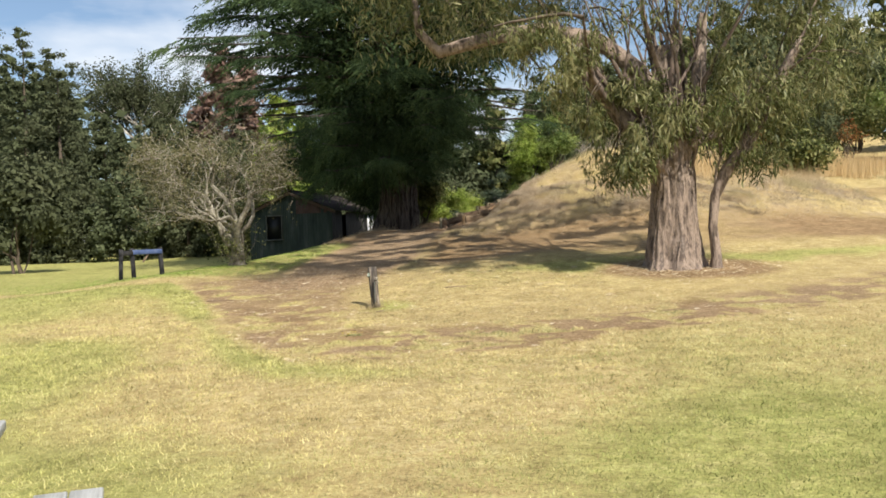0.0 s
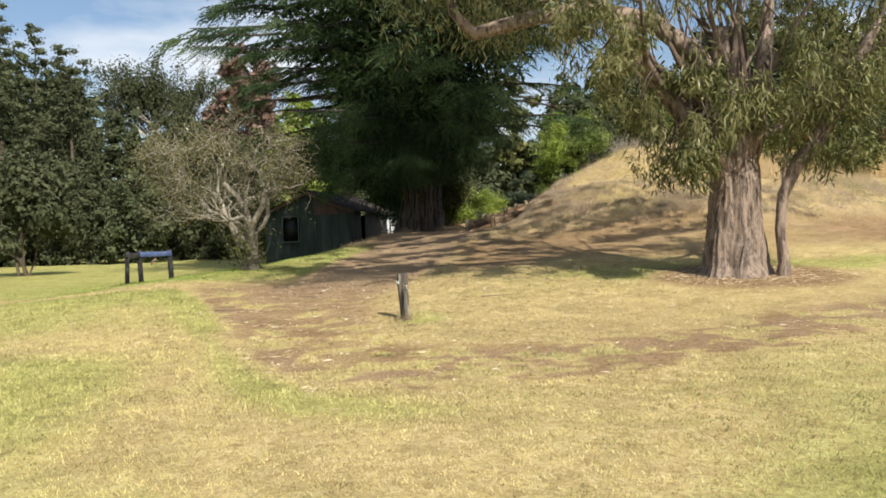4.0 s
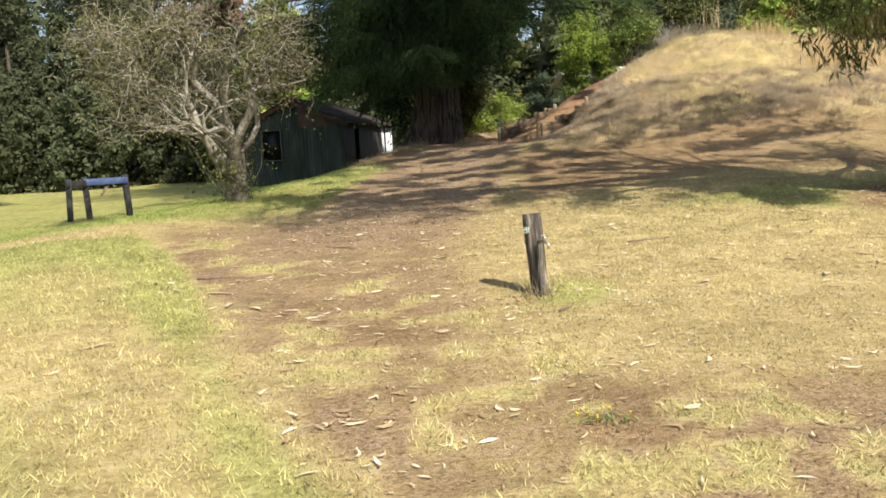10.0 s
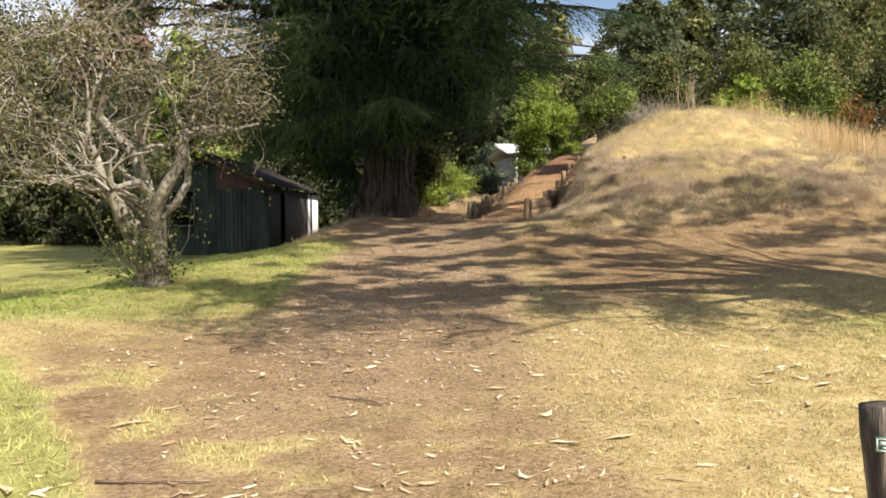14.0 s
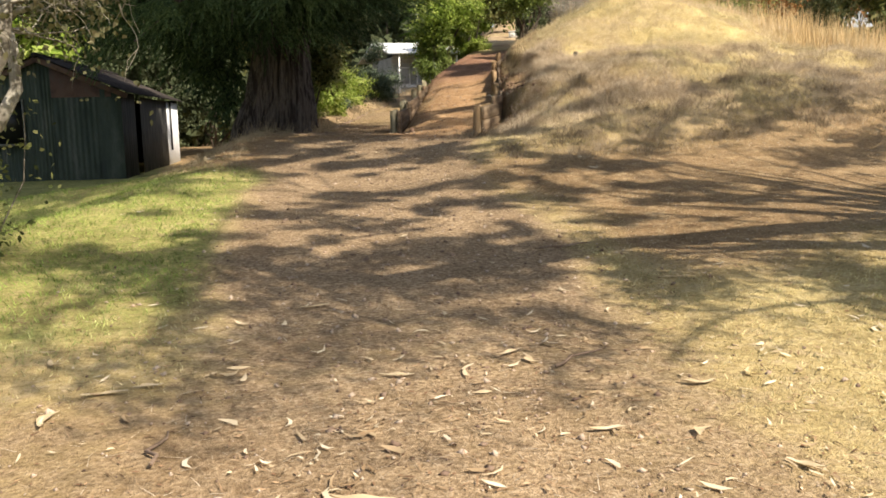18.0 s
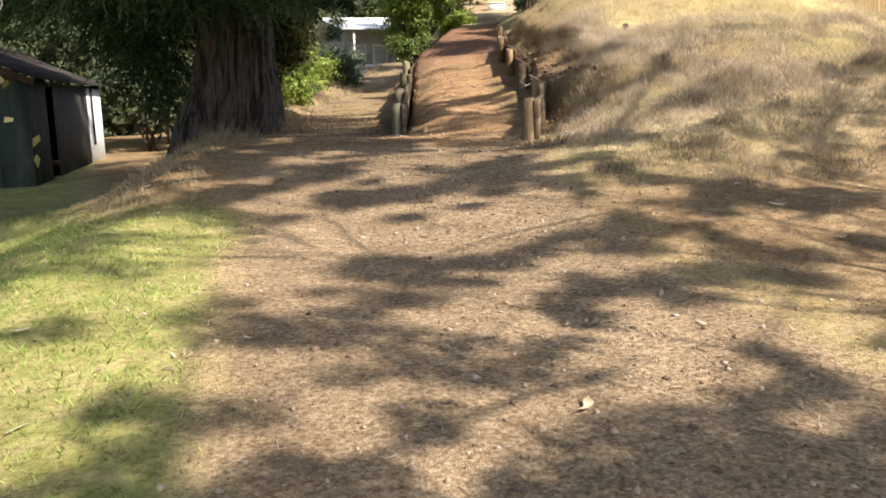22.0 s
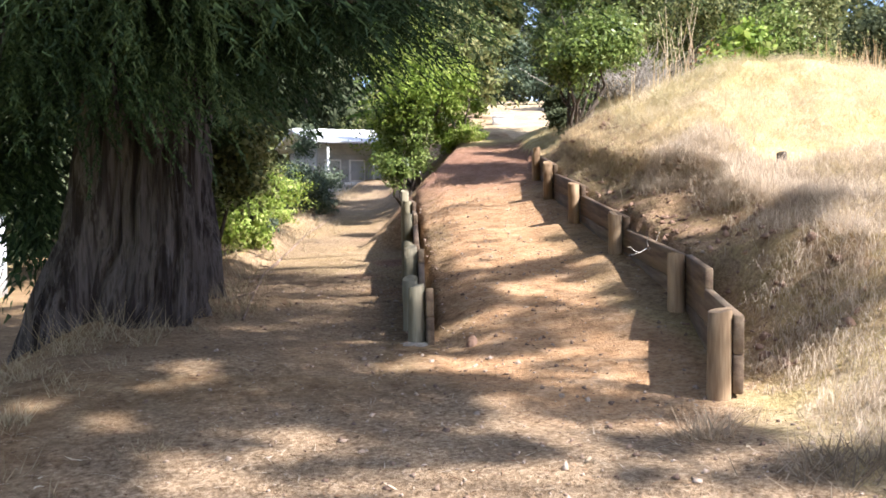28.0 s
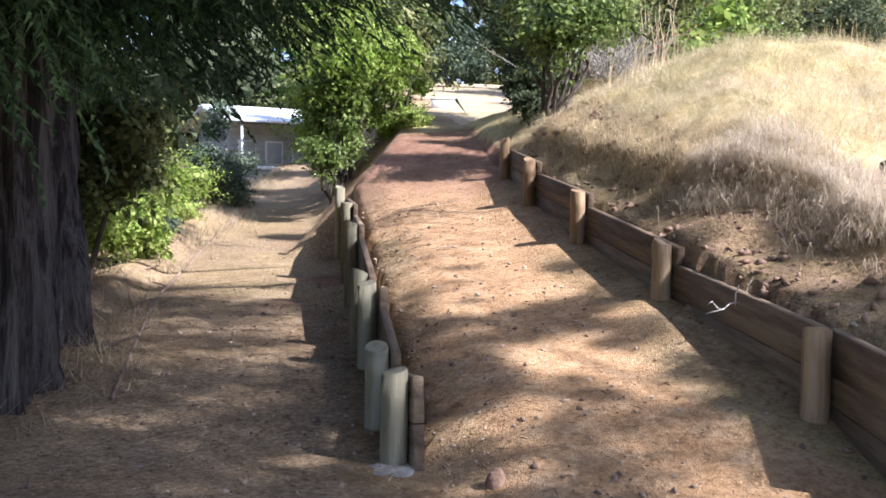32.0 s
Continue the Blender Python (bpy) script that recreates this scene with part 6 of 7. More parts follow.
# ---- shed ----
def corrugated(width, height, pitch=0.09, depth=0.018):
    """A sheet of corrugated iron in the xz plane, its foot at z = 0."""
    n = max(4, int(width / pitch * 6))
    x = np.linspace(0, width, n + 1)
    yw = np.sin(x / pitch * 2 * np.pi) * depth / 2
    g = Geo()
    v = np.concatenate([np.c_[x, yw, np.zeros(n + 1)], np.c_[x, yw, np.full(n + 1, height)], np.c_[x, yw + 0.004, np.zeros(n + 1)], np.c_[x, yw + 0.004, np.full(n + 1, height)]])
    i, k = np.arange(n), n + 1
    g.add(v, np.stack([i, i + 1, i + 1 + k, i + k], 1), np.stack([i + 1 + 2 * k, i + 2 * k, i + 3 * k, i + 1 + 3 * k], 1),
          np.stack([i + k, i + k + 1, i + 1 + 3 * k, i + 3 * k], 1), np.stack([i + 1, i, i + 2 * k, i + 1 + 2 * k], 1))
    return g


def gable_sheet(x0, x1, zf, pitch=0.09, depth=0.018):
    """Corrugated sheet whose top follows zf(x)."""
    n = max(4, int((x1 - x0) / pitch * 6))
    x = np.linspace(x0, x1, n + 1)
    yw = np.sin(x / pitch * 2 * np.pi) * depth / 2
    lo, hi = zf(x)
    v = np.concatenate([np.c_[x, yw, lo], np.c_[x, yw, hi], np.c_[x, yw + 0.004, lo], np.c_[x, yw + 0.004, hi]])
    i, k = np.arange(n), n + 1
    return Geo().add(v, np.stack([i, i + 1, i + 1 + k, i + k], 1), np.stack([i + 1 + 2 * k, i + 2 * k, i + 3 * k, i + 1 + 3 * k], 1),
                     np.stack([i + k, i + k + 1, i + 1 + 3 * k, i + 3 * k], 1))


def shed():
    """Front gable towards the lawn; x runs along the front, y into the shed."""
    W, L, E, R = 3.85, 7.9, 2.15, 3.0
    x0, y0 = -8.64, 39.99
    z0 = 0.82
    ob = thing("old_shed", x0, y0, z0, "old green corrugated shed with a dark window and pale end", "shed", rz=-10.3)

    def roof_line(x):
        return E + (R - E) * (1 - np.abs(x - W / 2) / (W / 2))

    wx0, wx1, wz0, wz1 = 0.82, 1.5, 0.92, 1.95
    base = -0.35
    for a, b, lo, hi in ((0.0, wx0, None, None), (wx0, wx1, None, wz0), (wx0, wx1, wz1, None), (wx1, 2.2, None, None)):
        part("wall_sheet", gable_sheet(a, b, lambda x: (np.full_like(x, base) if lo is None else np.full_like(x, lo), roof_line(x) if hi is None else np.full_like(x, hi))), M_SHED_GREEN, ob, "green corrugated iron")
    part("wall_sheet", gable_sheet(2.2, 3.3, lambda x: (np.full_like(x, base), np.full_like(x, 2.02)), 0.13, 0.02), M_SHED_GREEN, ob, "green corrugated iron")
    part("corner_board", gable_sheet(3.3, W, lambda x: (np.full_like(x, base), np.minimum(roof_line(x), 2.2)), 0.27, 0.012), M_SHED_GREEN, ob, "dark green board")
    part("gable_panel", gable_sheet(2.2, W, lambda x: (np.full_like(x, 2.02), roof_line(x)), 0.4, 0.01), M_SHED_RUST, ob, "rusty reddish panel")
    win = part("window", Geo().box((0.05, 0.06, 1.13), pose(wx0 - 0.02, -0.02, (wz0 + wz1) / 2)).box((0.05, 0.06, 1.13), pose(wx1 + 0.02, -0.02, (wz0 + wz1) / 2))
               .box((0.60, 0.06, 0.05), pose((wx0 + wx1) / 2, -0.02, wz1 + 0.02)), M_FRAME, ob, "window in a worn grey frame, the unlit room put into its dark pane")
    part("sill", Geo().box((0.82, 0.12, 0.05), pose((wx0 + wx1) / 2, -0.045, wz0 - 0.03)), M_FRAME, win)
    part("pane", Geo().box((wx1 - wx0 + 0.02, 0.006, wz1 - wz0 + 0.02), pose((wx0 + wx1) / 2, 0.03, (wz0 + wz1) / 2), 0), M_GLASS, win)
    # inside and far walls, coloured near-black for the unlit interior
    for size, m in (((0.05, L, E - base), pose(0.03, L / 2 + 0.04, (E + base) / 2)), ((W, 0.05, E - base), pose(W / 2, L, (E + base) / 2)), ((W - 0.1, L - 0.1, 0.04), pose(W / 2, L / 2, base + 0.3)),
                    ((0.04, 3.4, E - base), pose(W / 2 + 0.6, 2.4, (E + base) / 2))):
        part("inner_wall", Geo().box(size, m, 0), M_DARK, ob, "inside surface coloured near-black for the unlit shed")
    # the long side: boards, a bay whose shade is a dark panel, pale iron at the end
    side = pose(W, 0.02, 0, 0, 0, 90)

    def side_sheet(name, a, b, top, mat, label, pitch=0.09, depth=0.018):
        g = corrugated(b - a, top - base, pitch, depth)
        part(name, g, mat, ob, label, at=side @ pose(a, 0, base))
    side_sheet("side_wall", 0.0, 1.5, E - 0.02, M_SHED_GREY, "bare grey boards", 0.25, 0.01)
    side_sheet("side_wall", 2.15, 5.9, E - 0.08, M_SHED_GREY, "bare grey boards", 0.22, 0.01)
    # solid dark panel in place of the shade inside the doorway
    part("doorway_shade", Geo().box((0.65, 0.05, 2.4), pose(0, 0, 0)), M_DARK, ob, "dark panel standing for the doorway's shade", at=side @ pose(1.825, 0.3, base + 1.2))
    for k in range(5):
        side_sheet("pale_sheet", 5.95 + k * 0.40, 6.33 + k * 0.40, E - 0.10 - 0.01 * (k % 2), M_WHITE_IRON, "pale whitewashed iron sheet", 0.19, 0.012)
    part("downpipe", Geo().tube([(0, 0, 0), (0, 0, 1.5)], [0.03, 0.03], 8), M_DARK, ob, "dark pipe", at=pose(W + 0.05, 6.35, 0.55), smooth=True)
    # roof: two corrugated slopes with overhang, barge boards
    slope = math.atan2(R - E, W / 2)
    run = math.hypot(R - E, W / 2) + 0.22
    for s in (1, -1):
        sheets = 9
        for k in range(sheets):
            wdt = (L + 0.3) / sheets
            g = corrugated(wdt + 0.04, run, 0.076, 0.018)
            # the sheet's width lies along the ridge, its height down the slope
            m = Matrix.Translation((W / 2, -0.15 + k * wdt, R + 0.05 + 0.004 * (k % 2)))
            ex, ez = Vector((0, 1, 0)), Vector((s * math.cos(slope), 0, -math.sin(slope)))
            ey = ez.cross(ex)
            rot = Matrix((ex, ey, ez)).transposed().to_4x4()
            part("roof_sheet", g, M_SHED_ROOF, ob, at=m @ rot)
        d = Vector((s * math.cos(slope), 0, -math.sin(slope)))
        m, size = beam_between((W / 2, -0.08, R + 0.02), Vector((W / 2, -0.08, R + 0.02)) + d * run, 0.13, 0.03)
        part("barge_board", Geo().box(size), M_SHED_RUST, ob, at=m)
    part("ridge_cap", Geo().tube([(W / 2, -0.16, R + 0.05), (W / 2, L + 0.16, R + 0.05)], [0.07, 0.07], 8), M_SHED_ROOF, ob, smooth=True)


shed()


# ---- tap post ----
def tap_post():
    rng = np.random.default_rng(3)
    x, y = -1.13, 14.52
    z = gz(x, y)
    ob = thing("tap_post", x, y, z, "leaning blackened timber post with tap and small green sign", "post", rz=-24)
    k = 9
    zs = np.linspace(-0.12, 0.66, k)
    lean = np.c_[-0.055 * (zs / 0.66), 0.03 * zs, zs]
    part("post", Geo().tube(lean, np.array([0.070, 0.069, 0.069, 0.070, 0.071, 0.073, 0.076, 0.079, 0.076]), 16, True, 0.045, 4, 0.7), M_TAP_POST, ob, smooth=True)
    sign = part("sign_plate", Geo().box((0.055, 0.004, 0.055), None, 0.001), M_SIGN_GREEN, ob, "small green plate with a white drinking symbol", at=pose(-0.065, -0.092, 0.535, 0, 0, -14))
    g = Geo()
    for size, m in (((0.044, 0.003, 0.004), pose(0, -0.0035, 0.021)), ((0.044, 0.003, 0.004), pose(0, -0.0035, -0.021)), ((0.004, 0.003, 0.044), pose(0.021, -0.0035, 0)), ((0.004, 0.003, 0.044), pose(-0.021, -0.0035, 0)),
                    ((0.020, 0.003, 0.012), pose(-0.003, -0.0035, 0.006)), ((0.014, 0.003, 0.006), pose(0.004, -0.0035, -0.010))):
        g.box(size, m, 0)
    part("symbol", g, M_WHITE, sign)
    tap = part("tap", Geo().tube([(0, 0.05, 0), (0, -0.06, 0), (0, -0.09, 0.0), (0, -0.115, -0.02), (0, -0.12, -0.05)], [0.011, 0.012, 0.013, 0.011, 0.012], 10)
               .tube([(0, -0.065, 0), (0, -0.065, 0.045)], [0.011, 0.009], 8), M_BRASS, ob, "worn brass tap", smooth=True, at=pose(0.035, -0.06, 0.44, 0, 0, 50))
    part("handle", Geo().tube([(-0.032, -0.065, 0.05), (0, -0.065, 0.052), (0.032, -0.065, 0.05)], [0.006, 0.008, 0.006], 8), M_BRASS, tap, smooth=True)
    part("pipe", Geo().tube([(0.03, -0.075, -0.05), (0.032, -0.085, 0.2), (0.035, -0.085, 0.42)], [0.009, 0.009, 0.009], 8), M_FRAME, ob, smooth=True)


tap_post()


# ---- trestle ----
def trestle():
    """A corner of low rail: three black posts, a dark rail between two of them and a blue one to the third."""
    x, y = -9.42, 25.95
    z = gz(x, y)
    ob = thing("barrier_trestle", x, y, z, "low corner barrier with black posts and a faded blue beam", "barrier", rz=20)
    feet = ((0.0, 0.0, 0.88), (0.34, 0.42, 0.90), (1.16, 0.75, 0.90))
    for k, (lx, ly, h) in enumerate(feet):
        wx, wy = ob.matrix_world.translation.x + lx * 0.94 - ly * 0.342, ob.matrix_world.translation.y + lx * 0.342 + ly * 0.94
        part("post", Geo().box((0.12, 0.12, h + 0.12), None, 0.012), M_BLACK_LEG, ob, at=pose(lx, ly, gz(wx, wy) - z + (h - 0.12) / 2, 0, (2.0, -2.5, -3.0)[k], 8 * k))
    for (p, q), mt, label, hh in (((0, 1), M_BLACK_LEG, "dark weathered beam", 0.84), ((1, 2), M_BLUE, "faded blue beam", 0.86)):
        (xa, ya, _), (xb, yb, _) = feet[p], feet[q]
        m, size = beam_between((xa, ya - 0.08, hh), (xb, yb - 0.08, hh), 0.14, 0.05)
        part("beam", Geo().box((size[0] + 0.06, size[1], size[2])), mt, ob, label, at=m)
    part("hanging_slat", Geo().box((0.34, 0.03, 0.05)), M_STICK, ob, "loose bare slat", at=pose(0.72, 0.55, 0.62, 0, -52, 20))


trestle()


# ---- picnic table ----
def picnic_table():
    ob = thing("picnic_table", -1.95, 3.86, gz(-1.98, 3.2), "weathered grey timber picnic table with attached benches on the lawn", "picnic table", rz=20)
    L = 1.8
    top = [part("tabletop_board", Geo().box((0.138, L, 0.045)), M_TABLE, ob, at=pose(-0.05 - k * 0.146, -L / 2, 0.72)) for k in range(5)]
    for bx in (0.19, -0.92):
        for k in range(2):
            part("bench_board", Geo().box((0.138, L, 0.045)), M_TABLE, ob, at=pose(bx + k * 0.146, -L / 2 - 0.1, 0.40))
    for ly in (-0.55, -1.45):
        for s in (-1, 1):
            part("leg", Geo().box((0.09, 0.05, 0.84)), M_TABLE_LEG, ob, at=pose(-0.36 + s * 0.42, ly, 0.35, 0, -s * 24, 0))
        part("bench_bearer", Geo().box((1.5, 0.045, 0.09)), M_TABLE_LEG, ob, at=pose(-0.36, ly + 0.05, 0.35))
        part("top_bearer", Geo().box((0.72, 0.045, 0.09)), M_TABLE_LEG, ob, at=pose(-0.36, ly + 0.05, 0.65))
    part("brace", Geo().box((0.05, 1.0, 0.07)), M_TABLE_LEG, ob, at=pose(-0.36, -0.9, 0.55))


picnic_table()


# ---- house beyond the lower path ----
def far_house():
    x, y = 7.6, 57.6
    z = 2.75
    ob = thing("pale_building", x, y, z, "small pale weatherboard building with a light iron roof beyond the bushes", "building")
    w, d, e = 2.8, 4.0, 2.3
    for s in (-1, 1):
        part("side_wall", Geo().box((0.12, d, e + 1.5), pose(s * w / 2, 0, e / 2 - 0.75)), M_HOUSE_WALL, ob)
    for k in range(20):
        part("weatherboard", Geo().box((w, 0.05, 0.21), pose(0, -d / 2, -1.4 + k * 0.195, 6, 0, 0)), M_HOUSE_WALL, ob)
    part("back_wall", Geo().box((w, 0.1, e + 1.5), pose(0, d / 2, e / 2 - 0.75)), M_HOUSE_WALL, ob)
    for k in range(3):
        wx = -0.9 + k * 0.9
        win = part("window", Geo().box((0.6, 0.08, 0.8)), M_WHITE, ob, at=pose(wx, -d / 2 - 0.05, 1.45))
        part("pane", Geo().box((0.48, 0.03, 0.68)), M_HOUSE_PANE, win, at=pose(0, -0.05, 0))
    for k in range(2):
        part("veranda_post", Geo().box((0.07, 0.07, e + 0.6)), M_WHITE, ob, at=pose(-1.35 + k * 2.7, -d / 2 - 1.0, e / 2 - 0.3))
    part("veranda_rail", Geo().box((2.7, 0.05, 0.10)), M_WHITE, ob, at=pose(0, -d / 2 - 1.0, 0.95))
    for s in (-1, 1):
        part("roof", Geo().box((w + 1.0, d / 2 + 1.5, 0.08)), M_HOUSE_ROOF, ob, at=pose(0, s * (d / 4 + 0.45), e + 0.42, s * -11, 0, 0))


far_house()
trough = thing("white_trough", 7.85, 44.6, gz(7.85, 44.6), "low white trough standing on the dry field", "trough", rz=-25)
part("body", Geo().box((0.5, 0.3, 0.24), pose(0, 0, 0.08), 0.03), M_WHITE, trough)
part("rim", Geo().box((0.54, 0.34, 0.03), pose(0, 0, 0.2), 0.008), M_WHITE, trough)


# ---- grass ----
def blades(name, x, y, height, width, lean, colors, rng, label, mat=M_BLADE):
    """Single-triangle blades rooted on the ground."""
    n = len(x)
    z = ground(x, y)
    a = rng.uniform(0, 2 * np.pi, n)
    side = np.c_[np.cos(a), np.sin(a), np.zeros(n)] * (width / 2)[:, None]
    b = a + rng.normal(np.pi / 2, 0.8, n)
    foot = np.c_[x, y, z - 0.005]
    tip = foot + np.c_[np.cos(b) * lean * height, np.sin(b) * lean * height, height]
    v = np.stack([foot - side, foot + side, tip], 1).reshape(-1, 3)
    me = raw_mesh(name, v, [np.arange(3 * n).reshape(-1, 3)], mat, False, None, np.repeat(colors, 3, 0))
    return tagged(new(name, me), label, "grass", kind="stuff")


def lerp_color(a, b, t):
    return np.asarray(a) * (1 - t[:, None]) + np.asarray(b) * t[:, None]


def lawn():
    rng = np.random.default_rng(77)
    n = 640000
    y = 1.0 + 30.0 * rng.uniform(0, 1, n) ** 1.3
    cx = np.interp(y, [0, 10, 20, 31], [0.3, -1.0, -1.8, -0.6])
    x = cx + rng.normal(0, 1, n) * np.interp(y, [0, 8, 16, 31], [3.2, 4.2, 4.2, 3.8])
    c = cover(x, y)
    bare = np.clip(c["earth"] * 1.15 + c["clay"] * 1.3 + c["litter"] * 0.8, 0, 1)
    keep = (rng.uniform(0, 1, n) > bare) & (vnoise(x, y, 0.25, 3) + 0.35 * rng.uniform(-1, 1, n) > 0.25) & (np.hypot(x + 1.13, y - 14.5) > 0.09)
    keep &= ~((across(x, y) < 0.9) & (along(x, y) > -0.3))
    x, y = x[keep], y[keep]
    g = c["green"][keep]
    n = len(x)
    patch = vnoise(x, y, 0.55, 61) * 0.6 + vnoise(x, y, 0.2, 62) * 0.4
    t = np.clip(g * 1.1 + (patch - 0.5) * 1.1 * (y < 24) + rng.normal(0, 0.15, n), 0, 1)
    dry = lerp_color((0.43, 0.355, 0.145), (0.73, 0.645, 0.365), rng.uniform(0, 1, n))
    pl = np.clip(c["pale"][keep] + 0.6 * c["litter"][keep], 0, 1)[:, None]
    dry = dry * (1 - pl) + lerp_color((0.28, 0.20, 0.14), (0.60, 0.50, 0.38), rng.uniform(0, 1, n)) * pl
    wet = lerp_color((0.21, 0.26, 0.075), (0.46, 0.48, 0.18), rng.uniform(0, 1, n))
    faded = (np.clip(c["litter"][keep] * 1.5 + ss(9.5, 10.5, y) * ss(17, 15, y) * ss(-3.4, -2.2, x) * 0.8, 0, 0.8))[:, None]
    wet = wet * (1 - faded) + lerp_color((0.20, 0.20, 0.10), (0.36, 0.35, 0.19), rng.uniform(0, 1, n)) * faded
    parched = (ss(0.6, -1.2, x) * ss(20, 16, y))[:, None]
    wet = wet * (1 - 0.8 * parched) + lerp_color((0.38, 0.38, 0.13), (0.66, 0.60, 0.27), rng.uniform(0, 1, n)) * 0.8 * parched
    rich = (ss(0.0, 2.2, x) * ss(11.5, 8, y))[:, None]
    wet = wet * (1 - rich) + lerp_color((0.15, 0.19, 0.055), (0.36, 0.37, 0.14), rng.uniform(0, 1, n)) * rich
    lush = (ss(19, 22, y) * ss(-2.6, -3.4, x))[:, None]
    wet = wet * (1 - lush) + lerp_color((0.16, 0.25, 0.05), (0.38, 0.47, 0.13), rng.uniform(0, 1, n)) * lush
    col = dry * (1 - t[:, None]) + wet * t[:, None]
    col = col * ((0.40 + 0.42 * vnoise(x, y, 0.32, 63) + 0.30 * vnoise(x, y, 0.13, 64) + 0.42 * ss(0.22, 0.6, vnoise(x, y, 0.07, 65))) * rng.uniform(0.72, 1.2, n))[:, None]
    h = rng.uniform(0.018, 0.05, n) * (0.8 + 0.5 * g) * (1 - 0.55 * np.clip(c["litter"][keep] + c["red"][keep], 0, 1))
    blades("lawn_grass", x, y, h * np.interp(y, [2, 5, 10], [0.5, 0.65, 1.0]), rng.uniform(0.005, 0.011, n) * np.interp(y, [2, 5, 10], [0.55, 0.7, 1.0]), rng.uniform(0.4, 1.6, n), col, rng, "short patchy summer grass, straw-coloured to green")


def mound_grass():
    rng = np.random.default_rng(78)
    n = 430000
    x, y = -0.5 + 14.5 * rng.uniform(0, 1, n) ** 1.25, rng.uniform(24.5, 39, n)
    a, c = along(x, y), across(x, y)
    hz = ground(x, y)
    clump = vnoise(x, y, 0.45, 21) * 0.6 + vnoise(x, y, 0.16, 22) * 0.4
    keep = (hz > 1.55) & ((c - right_edge(a) > cut_width(x, y) + 0.02) | (a < -0.4)) & (c > 0.2) & (clump + rng.uniform(-0.2, 0.2, n) > 0.42)
    keep &= rng.uniform(0, 1, n) < ss(1.5, 2.3, hz) * 0.85 + 0.15
    x, y, hz, clump = x[keep], y[keep], hz[keep], clump[keep]
    n = len(x)
    tall = ss(7.0, 11, x) * ss(2.2, 3.2, hz)
    h = (0.05 + 0.12 * rng.uniform(0, 1, n) ** 1.5 * (0.5 + clump)) * (0.45 + 0.55 * ss(1.6, 2.8, hz)) * (1 + 2.4 * tall * rng.uniform(0, 1, n))
    col = lerp_color((0.47, 0.37, 0.215), (0.72, 0.615, 0.45), np.clip(rng.normal(0.55, 0.3, n), 0, 1))
    lip = c[keep] - right_edge(a[keep]) - cut_width(x, y)
    fringe = ss(-0.5, 0.5, a[keep]) * (1 - ss(0.2, 1.3, lip)) * (1 - ss(3.6, 5.0, a[keep]))
    h = h * (1 + 0.2 * fringe) * (1 - 0.45 * ss(3.6, 5.0, a[keep]) * (1 - ss(0.1, 0.6, lip)))
    # grey of dead grass, with the shade on the lower face mixed into it
    dead = np.maximum(1 - ss(2.3, 3.4, hz), fringe) * rng.uniform(0.3, 1.0, n)
    col = col * (1 - dead[:, None]) + lerp_color((0.24, 0.195, 0.16), (0.52, 0.455, 0.39), rng.uniform(0, 1, n)) * dead[:, None]
    gr = np.maximum((vnoise(x, y, 1.3, 24) > 0.72) * 1.0, ss(3.5, 5.5, a[keep]) * (1 - ss(0.3, 1.4, lip))) * rng.uniform(0, 0.6, n)
    col = col * (1 - gr[:, None]) + np.array([0.26, 0.27, 0.08]) * gr[:, None]
    blades("mound_grass", x, y, h, rng.uniform(0.0022, 0.0048, n) * np.interp(np.hypot(x - 1, y - 30), [2, 8], [1, 1.6]), rng.uniform(0.4, 1.8, n), col, rng, "long dry straw-coloured grass covering the mound")
    n = 52000
    x, y = rng.uniform(5.0, 24, n), rng.uniform(29, 41, n)
    clump = vnoise(x, y, 0.8, 31)
    hz = ground(x, y)
    keep = (clump + rng.uniform(-0.2, 0.2, n) > 0.5) & (hz > 3.1) & ((x > 8.3) | ((y > 36.3) & (y < 38) & (x > 6.2) & (rng.uniform(0, 1, n) < 0.25)))
    x, y = x[keep], y[keep]
    n = len(x)
    col = lerp_color((0.46, 0.33, 0.17), (0.70, 0.55, 0.33), rng.uniform(0, 1, n))
    blades("tall_dry_grass", x, y, rng.uniform(0.25, 0.85, n), rng.uniform(0.010, 0.020, n), rng.uniform(0.05, 0.3, n), col, rng, "tall dry seeding grass along the top of the bank")


